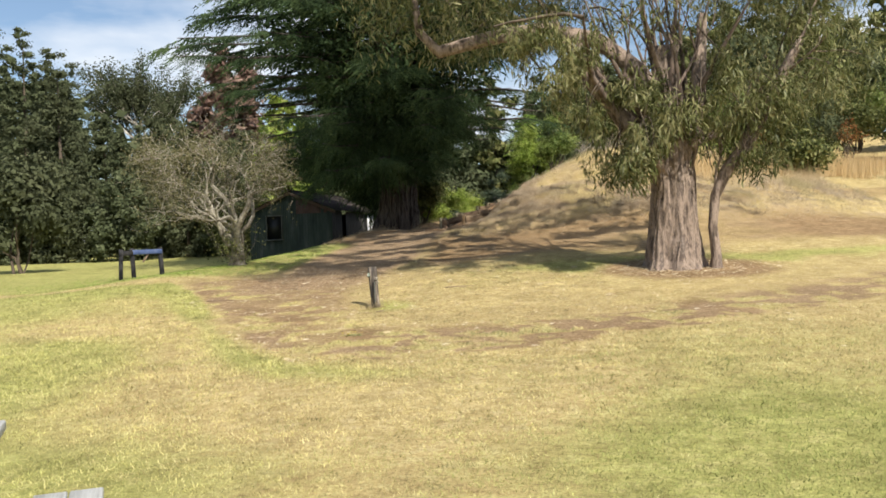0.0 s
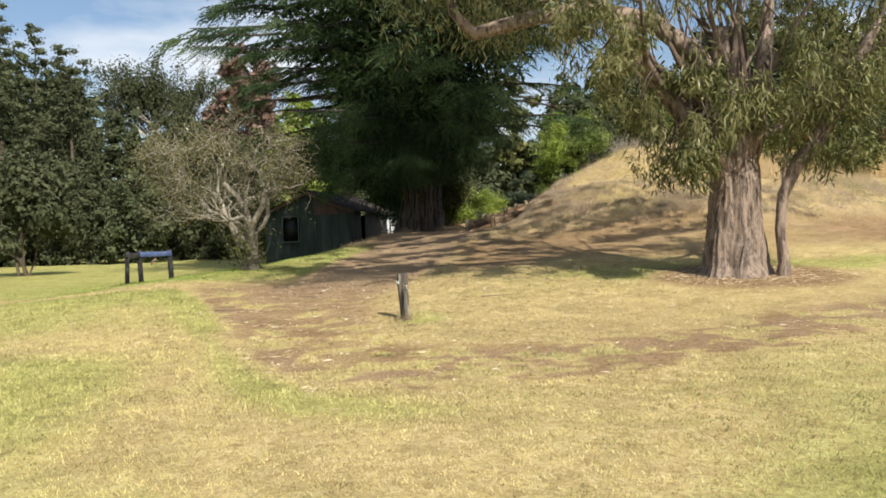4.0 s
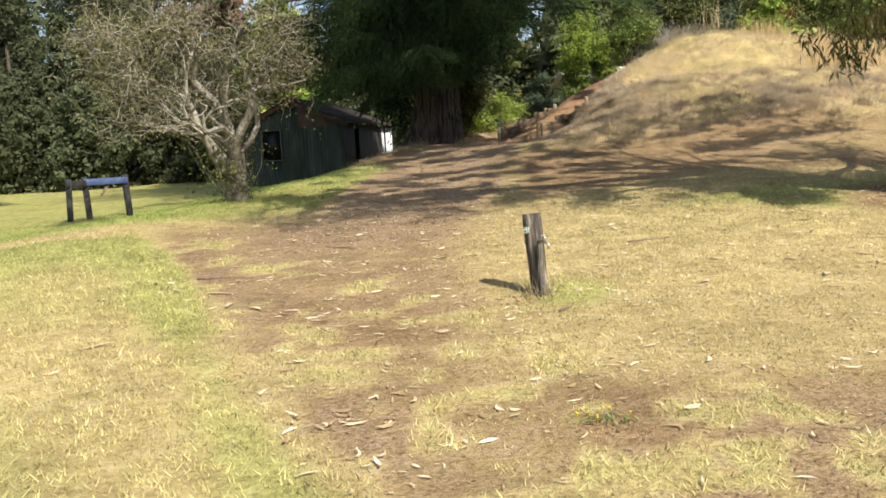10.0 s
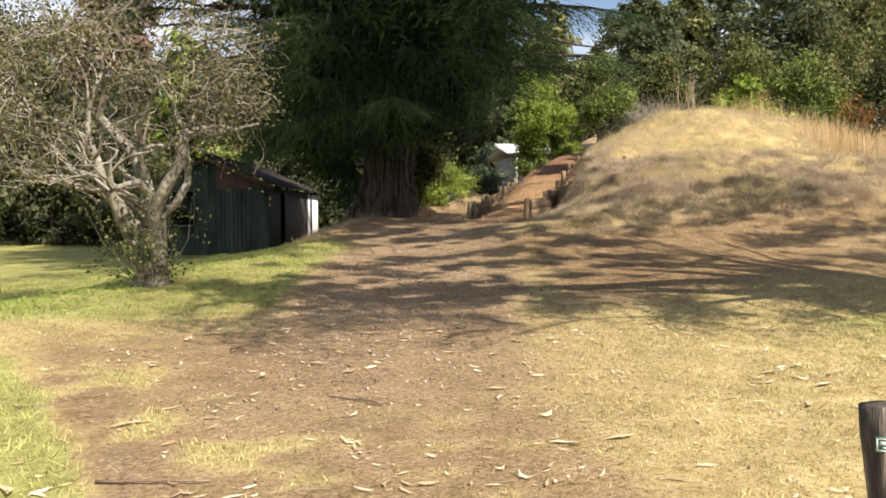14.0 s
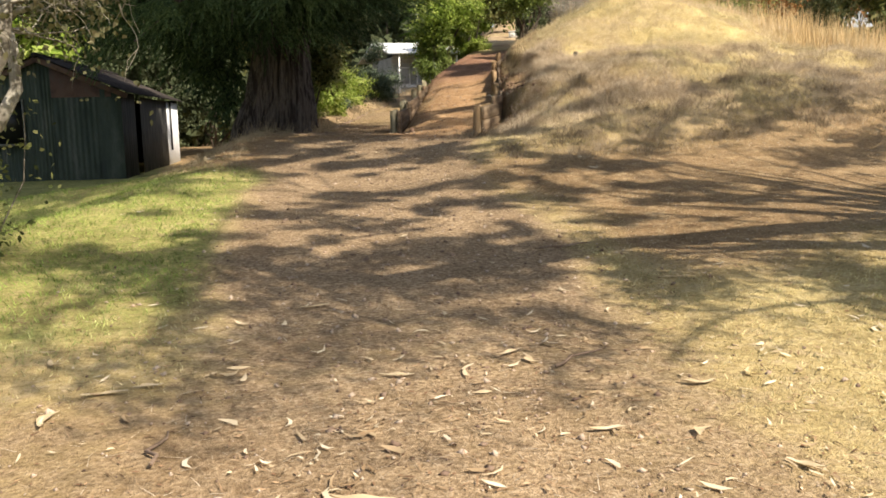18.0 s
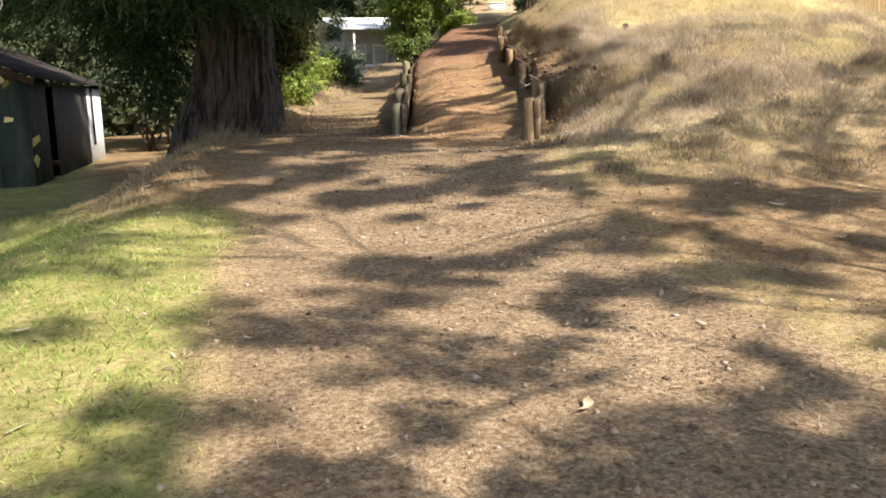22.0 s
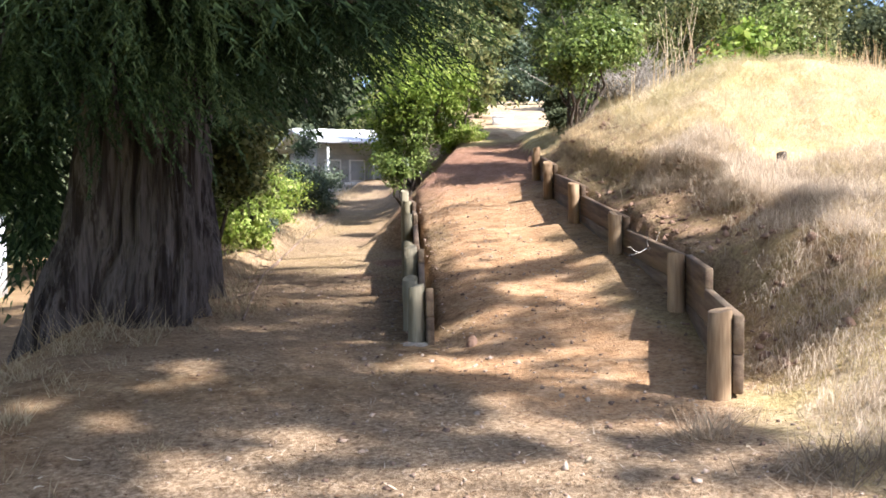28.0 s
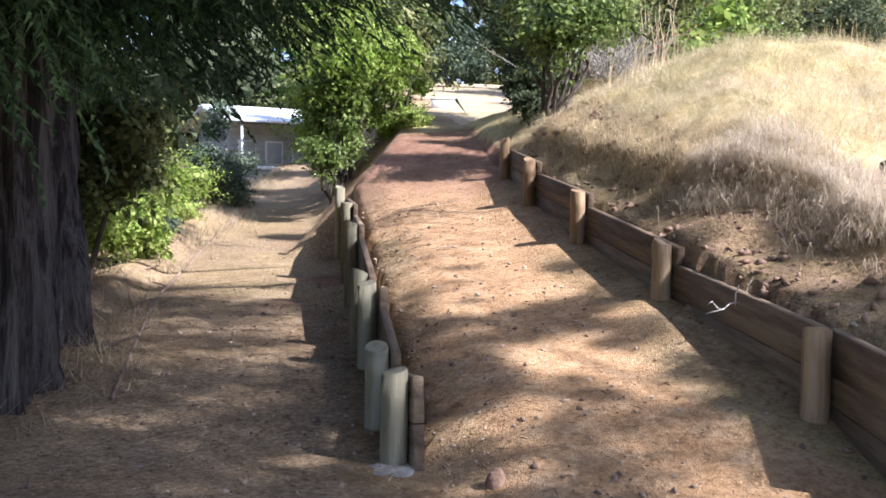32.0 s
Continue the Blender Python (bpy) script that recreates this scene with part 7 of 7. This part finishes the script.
def edge_tufts():
    """Straw tufts along the foot of the conifer, the lower path and the base of the tap post."""
    rng = np.random.default_rng(79)
    xs_, ys_, hs = [], [], []
    for k in range(120):
        y = rng.uniform(27, 33)
        x = np.interp(y, [27, 29, 31, 33], [-3.3, -3.0, -2.6, -0.9]) + rng.normal(0, 0.3)
        m = rng.integers(14, 34)
        xs_.append(x + rng.normal(0, 0.06, m))
        ys_.append(y + rng.normal(0, 0.06, m))
        hs.append(rng.uniform(0.03, 0.13, m))
    for x, y, m, s, hmax in ((-1.13, 14.5, 140, 0.10, 0.25), (3.95, 17.5, 60, 0.3, 0.12)):
        xs_.append(x + rng.normal(0, s, m))
        ys_.append(y + rng.normal(0, s, m))
        hs.append(rng.uniform(0.05, hmax, m))
    for k in range(160):
        a = rng.uniform(1.5, 22)
        c = -3.9 + rng.normal(0, 0.25)
        x, y = RX + a * DX + c * DY, RY + a * DY - c * DX
        m = rng.integers(10, 26)
        xs_.append(x + rng.normal(0, 0.07, m))
        ys_.append(y + rng.normal(0, 0.07, m))
        hs.append(rng.uniform(0.08, 0.3, m))
    x, y, h = np.concatenate(xs_), np.concatenate(ys_), np.concatenate(hs)
    n = len(x)
    col = lerp_color((0.26, 0.20, 0.12), (0.52, 0.43, 0.28), rng.uniform(0, 1, n))
    blades("straw_tufts", x, y, h, rng.uniform(0.004, 0.009, n), rng.uniform(0.3, 1.4, n), col, rng, "straw tufts at the foot of trunks and path edges")


def thatch():
    """Flattened dead straw lying over the foot of the mound and the edges of the track."""
    rng = np.random.default_rng(83)
    n = 70000
    y = rng.uniform(15.5, 30.5, n)
    x = rng.uniform(-4.5, 5.5, n)
    c = cover(x, y)
    want = np.clip(c["pale"] + 0.45 * c["litter"] + 0.12 * c["earth"], 0, 1) * (1 - c["clay"])
    keep = rng.uniform(0, 1, n) < want * (0.4 + 0.9 * vnoise(x, y, 0.5, 45))
    x, y = x[keep], y[keep]
    n = len(x)
    col = lerp_color((0.34, 0.26, 0.18), (0.70, 0.60, 0.46), rng.uniform(0, 1, n))
    blades("flattened_straw", x, y, rng.uniform(0.008, 0.025, n), rng.uniform(0.004, 0.008, n), rng.uniform(3, 8, n), col, rng, "dead straw lying flat over the worn ground")


def tussocks():
    """Grey dead clumps on the lower face of the mound."""
    rng = np.random.default_rng(84)
    xs_, ys_, hs, ls = [], [], [], []
    for k in range(330):
        x, y = rng.uniform(0.2, 9, 1)[0], rng.uniform(25.2, 30.5)
        if across(x, y) < 1.3 and along(x, y) > -0.6 or gz(x, y) < 1.5:
            continue
        m = rng.integers(60, 190)
        s = rng.uniform(0.05, 0.15)
        xs_.append(x + rng.normal(0, s, m))
        ys_.append(y + rng.normal(0, s, m))
        hs.append(rng.uniform(0.05, 0.17, m) * rng.uniform(0.6, 1.1))
        ls.append(np.full(m, rng.uniform(0, 1)))
    x, y, h, l = (np.concatenate(q) for q in (xs_, ys_, hs, ls))
    n = len(x)
    col = lerp_color((0.13, 0.10, 0.07), (0.50, 0.40, 0.28), np.clip(l * 0.7 + rng.uniform(0, 0.4, n), 0, 1))
    blades("dead_tussocks", x, y, h, rng.uniform(0.004, 0.008, n), rng.uniform(0.3, 1.5, n), col, rng, "grey-brown dead grass clumps on the mound's lower face")


def lip_grass():
    """Long dead grass that hangs over the cut behind the uphill wall."""
    rng = np.random.default_rng(85)
    n = 10000
    a = rng.uniform(0.6, 9.5, n)
    c0 = rng.uniform(0.0, 0.75, n) ** 1.4
    x, y = RX + a * DX + 0.9 * DY, RY + a * DY - 0.9 * DX
    r = cut_width(x, y) + 0.02 + c0 + right_edge(a)
    x, y = RX + a * DX + r * DY, RY + a * DY - r * DX
    z = ground(x, y)
    reach = rng.uniform(0.08, 0.26, n)
    drift = rng.normal(0, 0.07, n)
    tip = np.c_[x - DY * reach + DX * drift, y + DX * reach + DY * drift, z + rng.uniform(-0.10, 0.14, n)]
    w = rng.uniform(0.0009, 0.002, n)[:, None] * np.array([DX, DY, 0])
    foot = np.c_[x, y, z - 0.01]
    v = np.stack([foot - w, foot + w, tip], 1).reshape(-1, 3)
    col = lerp_color((0.24, 0.18, 0.12), (0.56, 0.47, 0.34), rng.uniform(0, 1, n))
    me = raw_mesh("lip_grass", v, [np.arange(3 * n).reshape(-1, 3)], M_BLADE, False, None, np.repeat(col, 3, 0))
    tagged(new("lip_grass", me), "long dead grass hanging over the cut bank above the wall", "grass", kind="stuff")


def bank_clumps():
    """Tussocks of dead grass: thick along the lip of the cut, and over the slope at the foot of the uphill wall."""
    rng = np.random.default_rng(86)
    vs, cs = [], []
    for k in range(620):
        on_lip = k < 330
        a = (rng.uniform(1.6, 4.4) if k < 200 else rng.uniform(4.4, 9.2)) if on_lip else rng.uniform(-1.2, 3.4)
        if on_lip:
            x, y = RX + a * DX + 0.9 * DY, RY + a * DY - 0.9 * DX
            r = float(cut_width(x, y)) + abs(rng.normal(0.10, 0.28)) + float(right_edge(a))
        else:
            r = rng.uniform(0.3 + 0.25 * max(a, 0), 3.0)
        x, y = RX + a * DX + r * DY, RY + a * DY - r * DX
        m = rng.integers(40, 90)
        s = rng.uniform(0.05, 0.14)
        px_, py_ = x + rng.normal(0, s, m), y + rng.normal(0, s, m)
        pz = ground(px_, py_) - 0.01
        h = rng.uniform(0.06, 0.16) * (0.55 if a > 4.2 else 1.0 if on_lip else 0.75)
        out = rng.normal(0, 0.75, (m, 2)) + (np.array([-DY, DX]) * rng.uniform(0.2, 1.0) if on_lip else np.array([-0.3, -0.2]))
        ln = h * rng.uniform(0.5, 1.3, m)
        foot = np.c_[px_, py_, pz]
        mid = foot + np.c_[out * (ln * 0.4)[:, None], ln * 0.85]
        tip = foot + np.c_[out * (ln * 1.1)[:, None], ln * rng.uniform(-0.3, 1.0, m)]
        w = np.c_[-out[:, 1], out[:, 0], np.zeros(m)]
        w = unit(w) * rng.uniform(0.0008, 0.0017, m)[:, None]
        vs.append(np.stack([foot - w, foot + w, mid + w, mid - w, tip], 1).reshape(-1, 3))
        tone = rng.uniform(0, 1)
        col = lerp_color((0.345, 0.27, 0.19), (0.70, 0.59, 0.44), np.clip(tone * 0.6 + rng.uniform(0, 0.5, m), 0, 1))
        if a > 4.2:
            col = col * np.array([1.15, 1.1, 0.9])
        cs.append(np.repeat(col, 5, 0))
    v, c = np.concatenate(vs), np.concatenate(cs)
    i = np.arange(len(v) // 5) * 5
    quads = np.stack([i, i + 1, i + 2, i + 3], 1)
    tris = np.stack([i + 3, i + 2, i + 4], 1)
    me = raw_mesh("bank_tussocks", v, [quads, tris], M_BLADE, False, None, c)
    tagged(new("bank_tussocks", me), "grey-brown dead grass tussocks along the cut bank", "grass", kind="stuff")


lawn()
bank_clumps()
lip_grass()
mound_grass()
thatch()
tussocks()
edge_tufts()


# ---- litter and stones ----
def fallen_leaves():
    """Sickle-shaped dry leaves and strips, single and in small drifts."""
    rng = np.random.default_rng(80)
    n = 7500
    y = rng.uniform(8.5, 29, n)
    x = np.where(rng.uniform(0, 1, n) < 0.55, rng.normal(2.0, 3.0, n), rng.normal(-2.8, 1.6, n))
    # drifts gather round a few of them
    k = rng.integers(0, 260, n)
    drift = rng.uniform(0, 1, n) < 0.4
    x, y = np.where(drift, x[k] + rng.normal(0, 0.13, n), x), np.where(drift, y[k] + rng.normal(0, 0.13, n), y)
    m = 2200
    ring, turn = 0.5 + np.abs(rng.normal(0, 0.7, m)), rng.uniform(0, 2 * np.pi, m)
    x, y = np.r_[x, 4.8 + ring * np.cos(turn)], np.r_[y, 17.95 + ring * np.sin(turn)]
    n += m
    line = np.interp(x, [-6, -3.55, -2.6, -1.7, -0.6, 2.6, 8], [19, 13.8, 11.4, 9.8, 9.5, 10.6, 13.5])
    keep = ((y > line - 0.3) | (rng.uniform(0, 1, n) < 0.1)) & (rng.uniform(0, 1, n) > 0.93 * ss(18, 22, y))
    x, y = x[keep], y[keep]
    n = len(x)
    a, s = rng.uniform(0, 2 * np.pi, n), rng.uniform(0, 1, n) ** 1.8
    length, width, sickle = 0.022 + 0.11 * s, 0.007 + 0.019 * s * rng.uniform(0.15, 1.0, n), rng.normal(0, 0.2, n)
    u = np.array([-0.5, -0.2, 0.18, 0.5])
    curl = rng.uniform(-0.06, 0.16, n)
    roll = rng.normal(0, 0.3, n)
    sections = []
    for f, wide in zip(u, (0.0, 1.0, 0.85, 0.0)):
        along_l, off = f * length, sickle * length * (1 - 4 * f * f)
        for side in ((-1, 1) if wide else (0,)):
            lat = off + side * wide * width / 2
            px, py = x + np.cos(a) * along_l - np.sin(a) * lat, y + np.sin(a) * along_l + np.cos(a) * lat
            sections.append(np.c_[px, py, ground(px, py) + 0.014 + np.abs(curl) * length * (4 * f * f) * (curl > 0) + side * wide * width * 0.5 * roll])
    v = np.stack(sections, 1).reshape(-1, 3)
    i = (np.arange(n) * 6)[:, None]
    g = Geo().add(v, i + np.array([[0, 1, 2]]), i + np.array([[1, 3, 4, 2]]), i + np.array([[3, 5, 4]]))
    ob = new("fallen_leaves", g.mesh("fallen_leaves", M_FALLEN))
    tagged(ob, "pale dry gum leaves and bark strips scattered on the ground", "leaf litter", kind="stuff")


def stones():
    rng = np.random.default_rng(81)
    g = Geo()
    n = 4200
    y = rng.uniform(17, 36, n)
    x = np.interp(y, [17, 23, 28, 36], [-3.3, -2.0, -0.6, 1.8]) + rng.normal(0, 1.0, n)
    shelf = 1500
    a, c = rng.uniform(0.2, 9, shelf), rng.uniform(0.15, 0.95, shelf)
    x = np.r_[x, RX + a * DX + c * DY]
    y = np.r_[y, RY + a * DY - c * DX]
    n = len(x)
    r = 0.006 + 0.016 * rng.uniform(0, 1, n) ** 3
    r[-shelf:] = 0.006 + 0.042 * rng.uniform(0, 1, shelf) ** 5
    base = np.array([(1, 0, 0), (-1, 0, 0), (0, 1, 0), (0, -1, 0), (0, 0, 0.7), (0, 0, -0.7)], float)
    f = np.array([(0, 2, 4), (2, 1, 4), (1, 3, 4), (3, 0, 4), (2, 0, 5), (1, 2, 5), (3, 1, 5), (0, 3, 5)])
    v = (base[None] * rng.uniform(0.65, 1.3, (n, 6, 3)) + rng.normal(0, 0.28, (n, 6, 3))) * r[:, None, None] + np.c_[x, y, ground(x, y) + 0.003][:, None]
    g.add(v[:n - shelf].reshape(-1, 3), (f[None] + (np.arange(n - shelf) * 6)[:, None, None]).reshape(-1, 3))
    k = n - shelf
    clods = Geo().add(v[k:].reshape(-1, 3), (f[None] + (np.arange(shelf) * 6)[:, None, None]).reshape(-1, 3))
    tagged(new("bank_clods", clods.mesh("bank_clods", M_CLOD)), "crumbled red clods of soil on the cut bank", "soil", kind="stuff")
    tagged(new("path_stones", g.mesh("path_stones", M_STONE, True)), "loose gravel and clods on the path", "gravel", kind="stuff")


def sticks():
    rng = np.random.default_rng(82)
    for x, y, ln, a in ((-4.0, 15.9, 0.55, -8), (-1.9, 19.5, 0.4, 30), (-3.9, 19.0, 0.35, 80), (-0.9, 21.8, 0.5, 10), (-1.0, 14.0, 0.3, 60), (-3.0, 17.2, 0.45, 140), (0.3, 16.5, 0.6, 20), (-0.6, 33.9, 1.1, 62), (-0.35, 34.9, 0.9, 74), (-0.1, 35.6, 1.2, 60), (0.25, 37.2, 0.8, 66), (-0.9, 34.6, 0.7, 40), (0.1, 36.5, 0.6, 95)):
        ob = thing("fallen_stick", x, y, gz(x, y) + 0.012, "thin dry fallen stick lying on the ground", "stick", "fallen sticks", rz=a)
        p = bent(rng, (-ln / 2, 0, 0), (ln / 2, 0, 0.01), 6, 0.02)
        p[:, 2] = np.abs(p[:, 2]) * 0.3
        part("stick", Geo().tube(p, np.linspace(0.009, 0.004, 6), 6), M_STICK, ob, smooth=True)


fallen_leaves()


def twig_litter():
    """Bits of brown leaf and twig strewn over the worn ground."""
    rng = np.random.default_rng(87)
    g = Geo()
    n = 56000
    y = rng.uniform(9, 39, n)
    x = np.interp(y, [9, 14, 20, 27, 33, 39], [1.5, 0.0, -1.6, -1.0, 0.3, 1.0]) + rng.normal(0, 2.3, n)
    c = cover(x, y)
    keep = rng.uniform(0, 1, n) < np.clip(c["litter"] * 0.8 + c["earth"] * 0.35 * (1 - ss(18, 22, y)) + c["pale"] * 0.25 + c["red"] * 0.5 + 0.14 * (y < 20), 0, 1)
    x, y = x[keep], y[keep]
    n = len(x)
    a = rng.uniform(0, 6.28, n)
    d = np.c_[np.cos(a), np.sin(a), rng.normal(0.05, 0.15, n)]
    w = np.c_[-np.sin(a), np.cos(a), rng.normal(0, 0.4, n)]
    s = rng.uniform(0, 1, n) ** 3
    g.quads(np.c_[x, y, ground(x, y) + 0.008], unit(d), unit(w), 0.02 + 0.08 * s, 0.004 + 0.010 * rng.uniform(0, 1, n) * (1 - s), 0.0)
    tagged(new("twig_litter", g.mesh("twig_litter", M_LITTER)), "brown bits of leaf and twig strewn over the worn ground", "leaf litter", kind="stuff")


twig_litter()
stones()
sticks()


# ---- small things ----
def small_things():
    rng = np.random.default_rng(90)
    x, y = 0.14, 30.15
    st = thing("clod_stone", x, y, gz(x, y), "small reddish stone lying on the clay ramp", "stone")
    g = trunk_geo([(0, 0, -0.02), (0, 0, 0.0), (0.005, 0, 0.035), (0.004, 0, 0.06), (0, 0, 0.07)], [0.028, 0.036, 0.035, 0.024, 0.008], 9, 0.12, 3, 1.0)
    part("stone", g, M_CLOD, st, smooth=True)
    x, y = -0.06, 30.62
    ft = thing("concrete_footing", x, y, gz(x, y) - 0.01, "rough pale patch of concrete round a post foot", "footing")
    part("patch", trunk_geo([(0, 0, -0.05), (0, 0, 0.005), (0, 0, 0.018), (0, 0, 0.022)], [0.13, 0.12, 0.09, 0.03], 22, 0.2, 5, 2.0), M_CONCRETE, ft, smooth=True)
    x, y = 3.52, 30.88
    sp = thing("short_stump", x, y, gz(x, y) - 0.05, "short weathered post stump in the dry grass", "stump")
    part("stump", post_geo(0.045, 0.15, rng, 0.05), M_DARK_BARK, sp, smooth=True)
    # dry twig caught on the planks
    x, y, z = 1.92, 30.5, 2.42
    tw = thing("dry_twig", x, y, z, "bare pale dry twig caught on the wall planks", "twig")
    for a, b, r in (((0.12, 0, 0.03), (-0.2, 0.12, -0.06), 0.006), ((-0.05, 0.06, -0.02), (-0.12, -0.02, 0.10), 0.004), ((-0.1, 0.08, -0.03), (-0.26, 0.05, 0.0), 0.003), ((-0.02, 0.05, -0.01), (0.02, 0.02, 0.12), 0.003)):
        part("twig", Geo().tube(bent(rng, a, b, 5, 0.012), np.linspace(r, r * 0.4, 5), 5), M_PALE_BARK, tw, smooth=True)
    # timber edging along the lower path
    ed = thing("path_edging", -0.9, 31.6, gz(-0.9, 31.6), "thin grey timber edging strip along the lower path", "edging", kind="structure")
    inv = ed.matrix_world.inverted()
    pts = [(RX + a * DX + c * DY, RY + a * DY - c * DX) for a, c in ((2.9, -3.05), (4.6, -3.3), (6.4, -3.55), (8.6, -3.62), (11.0, -3.65), (13.5, -3.6))]
    for (xa, ya), (xb, yb) in zip(pts[:-1], pts[1:]):
        m, size = beam_between((xa, ya, gz(xa, ya) + 0.02), (xb, yb, gz(xb, yb) + 0.02), 0.07, 0.018)
        part("board", Geo().box((size[0] - 0.02, size[1], size[2]), None, 0.004), M_STICK, ed, at=inv @ m)
    # small weed in yellow flower on the worn loop
    x, y = -1.2, 11.5
    wd = thing("flowering_weed", x, y, gz(x, y), "tiny low weed with yellow flowers on the worn lawn", "weed")
    leafy, heads = Geo(), Geo()
    m = 70
    a = rng.uniform(0, 2 * np.pi, m)
    c = np.c_[rng.normal(0, 0.10, m), rng.normal(0, 0.05, m), rng.uniform(0.004, 0.015, m)]
    leafy.quads(c, unit(np.c_[np.cos(a), np.sin(a), rng.uniform(0.2, 0.8, m)]), unit(np.c_[-np.sin(a), np.cos(a), 0 * a]), rng.uniform(0.03, 0.06, m), rng.uniform(0.008, 0.014, m), 0.1)
    part("leaves", leafy, M_WEED, wd)
    for k in range(9):
        p = np.array([rng.normal(0, 0.09), rng.normal(0, 0.04), rng.uniform(0.03, 0.06)])
        part("flower", Geo().tube([p + [0, 0, -0.03], p, p + [0, 0, 0.004], p + [0, 0, 0.008]], [0.001, 0.0015, 0.008, 0.002], 8), M_FLOWER, wd)
    # larger curls of shed bark on the worn ground
    strewn = [(rng.uniform(-5.0, 3.2), rng.uniform(14.5, 20.2), rng.uniform(0.12, 0.24), rng.uniform(0, 180)) for _ in range(46)]
    for k, (x, y, ln, a) in enumerate(strewn + list(((-4.3, 16.9, 0.3, 20), (-3.9, 15.2, 0.34, -15), (-0.6, 20.7, 0.22, 5), (-3.0, 20.9, 0.2, 25), (-4.4, 13.6, 0.26, 60), (-3.7, 14.7, 0.2, 110), (-1.6, 16.2, 0.2, 40),
                                           (0.6, 15.4, 0.24, -30), (1.9, 16.4, 0.22, 75), (-0.2, 17.3, 0.18, 10), (2.8, 14.9, 0.2, 150), (-2.0, 22.6, 0.16, 30)))):
        ob = thing("bark_curl", x, y, gz(x, y) + 0.012, "pale curled strip of shed gum bark", "bark strip", "bark strips on the ground", rz=a)
        n = 9
        u = np.linspace(-1, 1, n)
        zz = 0.008 * u ** 2 + 0.003 * np.sin(3 * u + k)
        w = 0.019 * (1 - np.abs(u) ** 1.6) * (1 + 0.3 * np.sin(5 * u + k)) + 0.002
        mid = np.c_[u * ln / 2, 0.03 * np.cos(1.6 * u + 0.4 * k), zz]
        v = np.concatenate([mid + np.c_[np.zeros(n), w, 0.3 * w], mid, mid + np.c_[np.zeros(n), -w, 0.3 * w]])
        i = np.arange(n - 1)
        part("strip", Geo().add(v, np.stack([i, i + 1, i + 1 + n, i + n], 1), np.stack([i + n, i + n + 1, i + 1 + 2 * n, i + 2 * n], 1)), M_FALLEN, ob, smooth=True)


small_things()
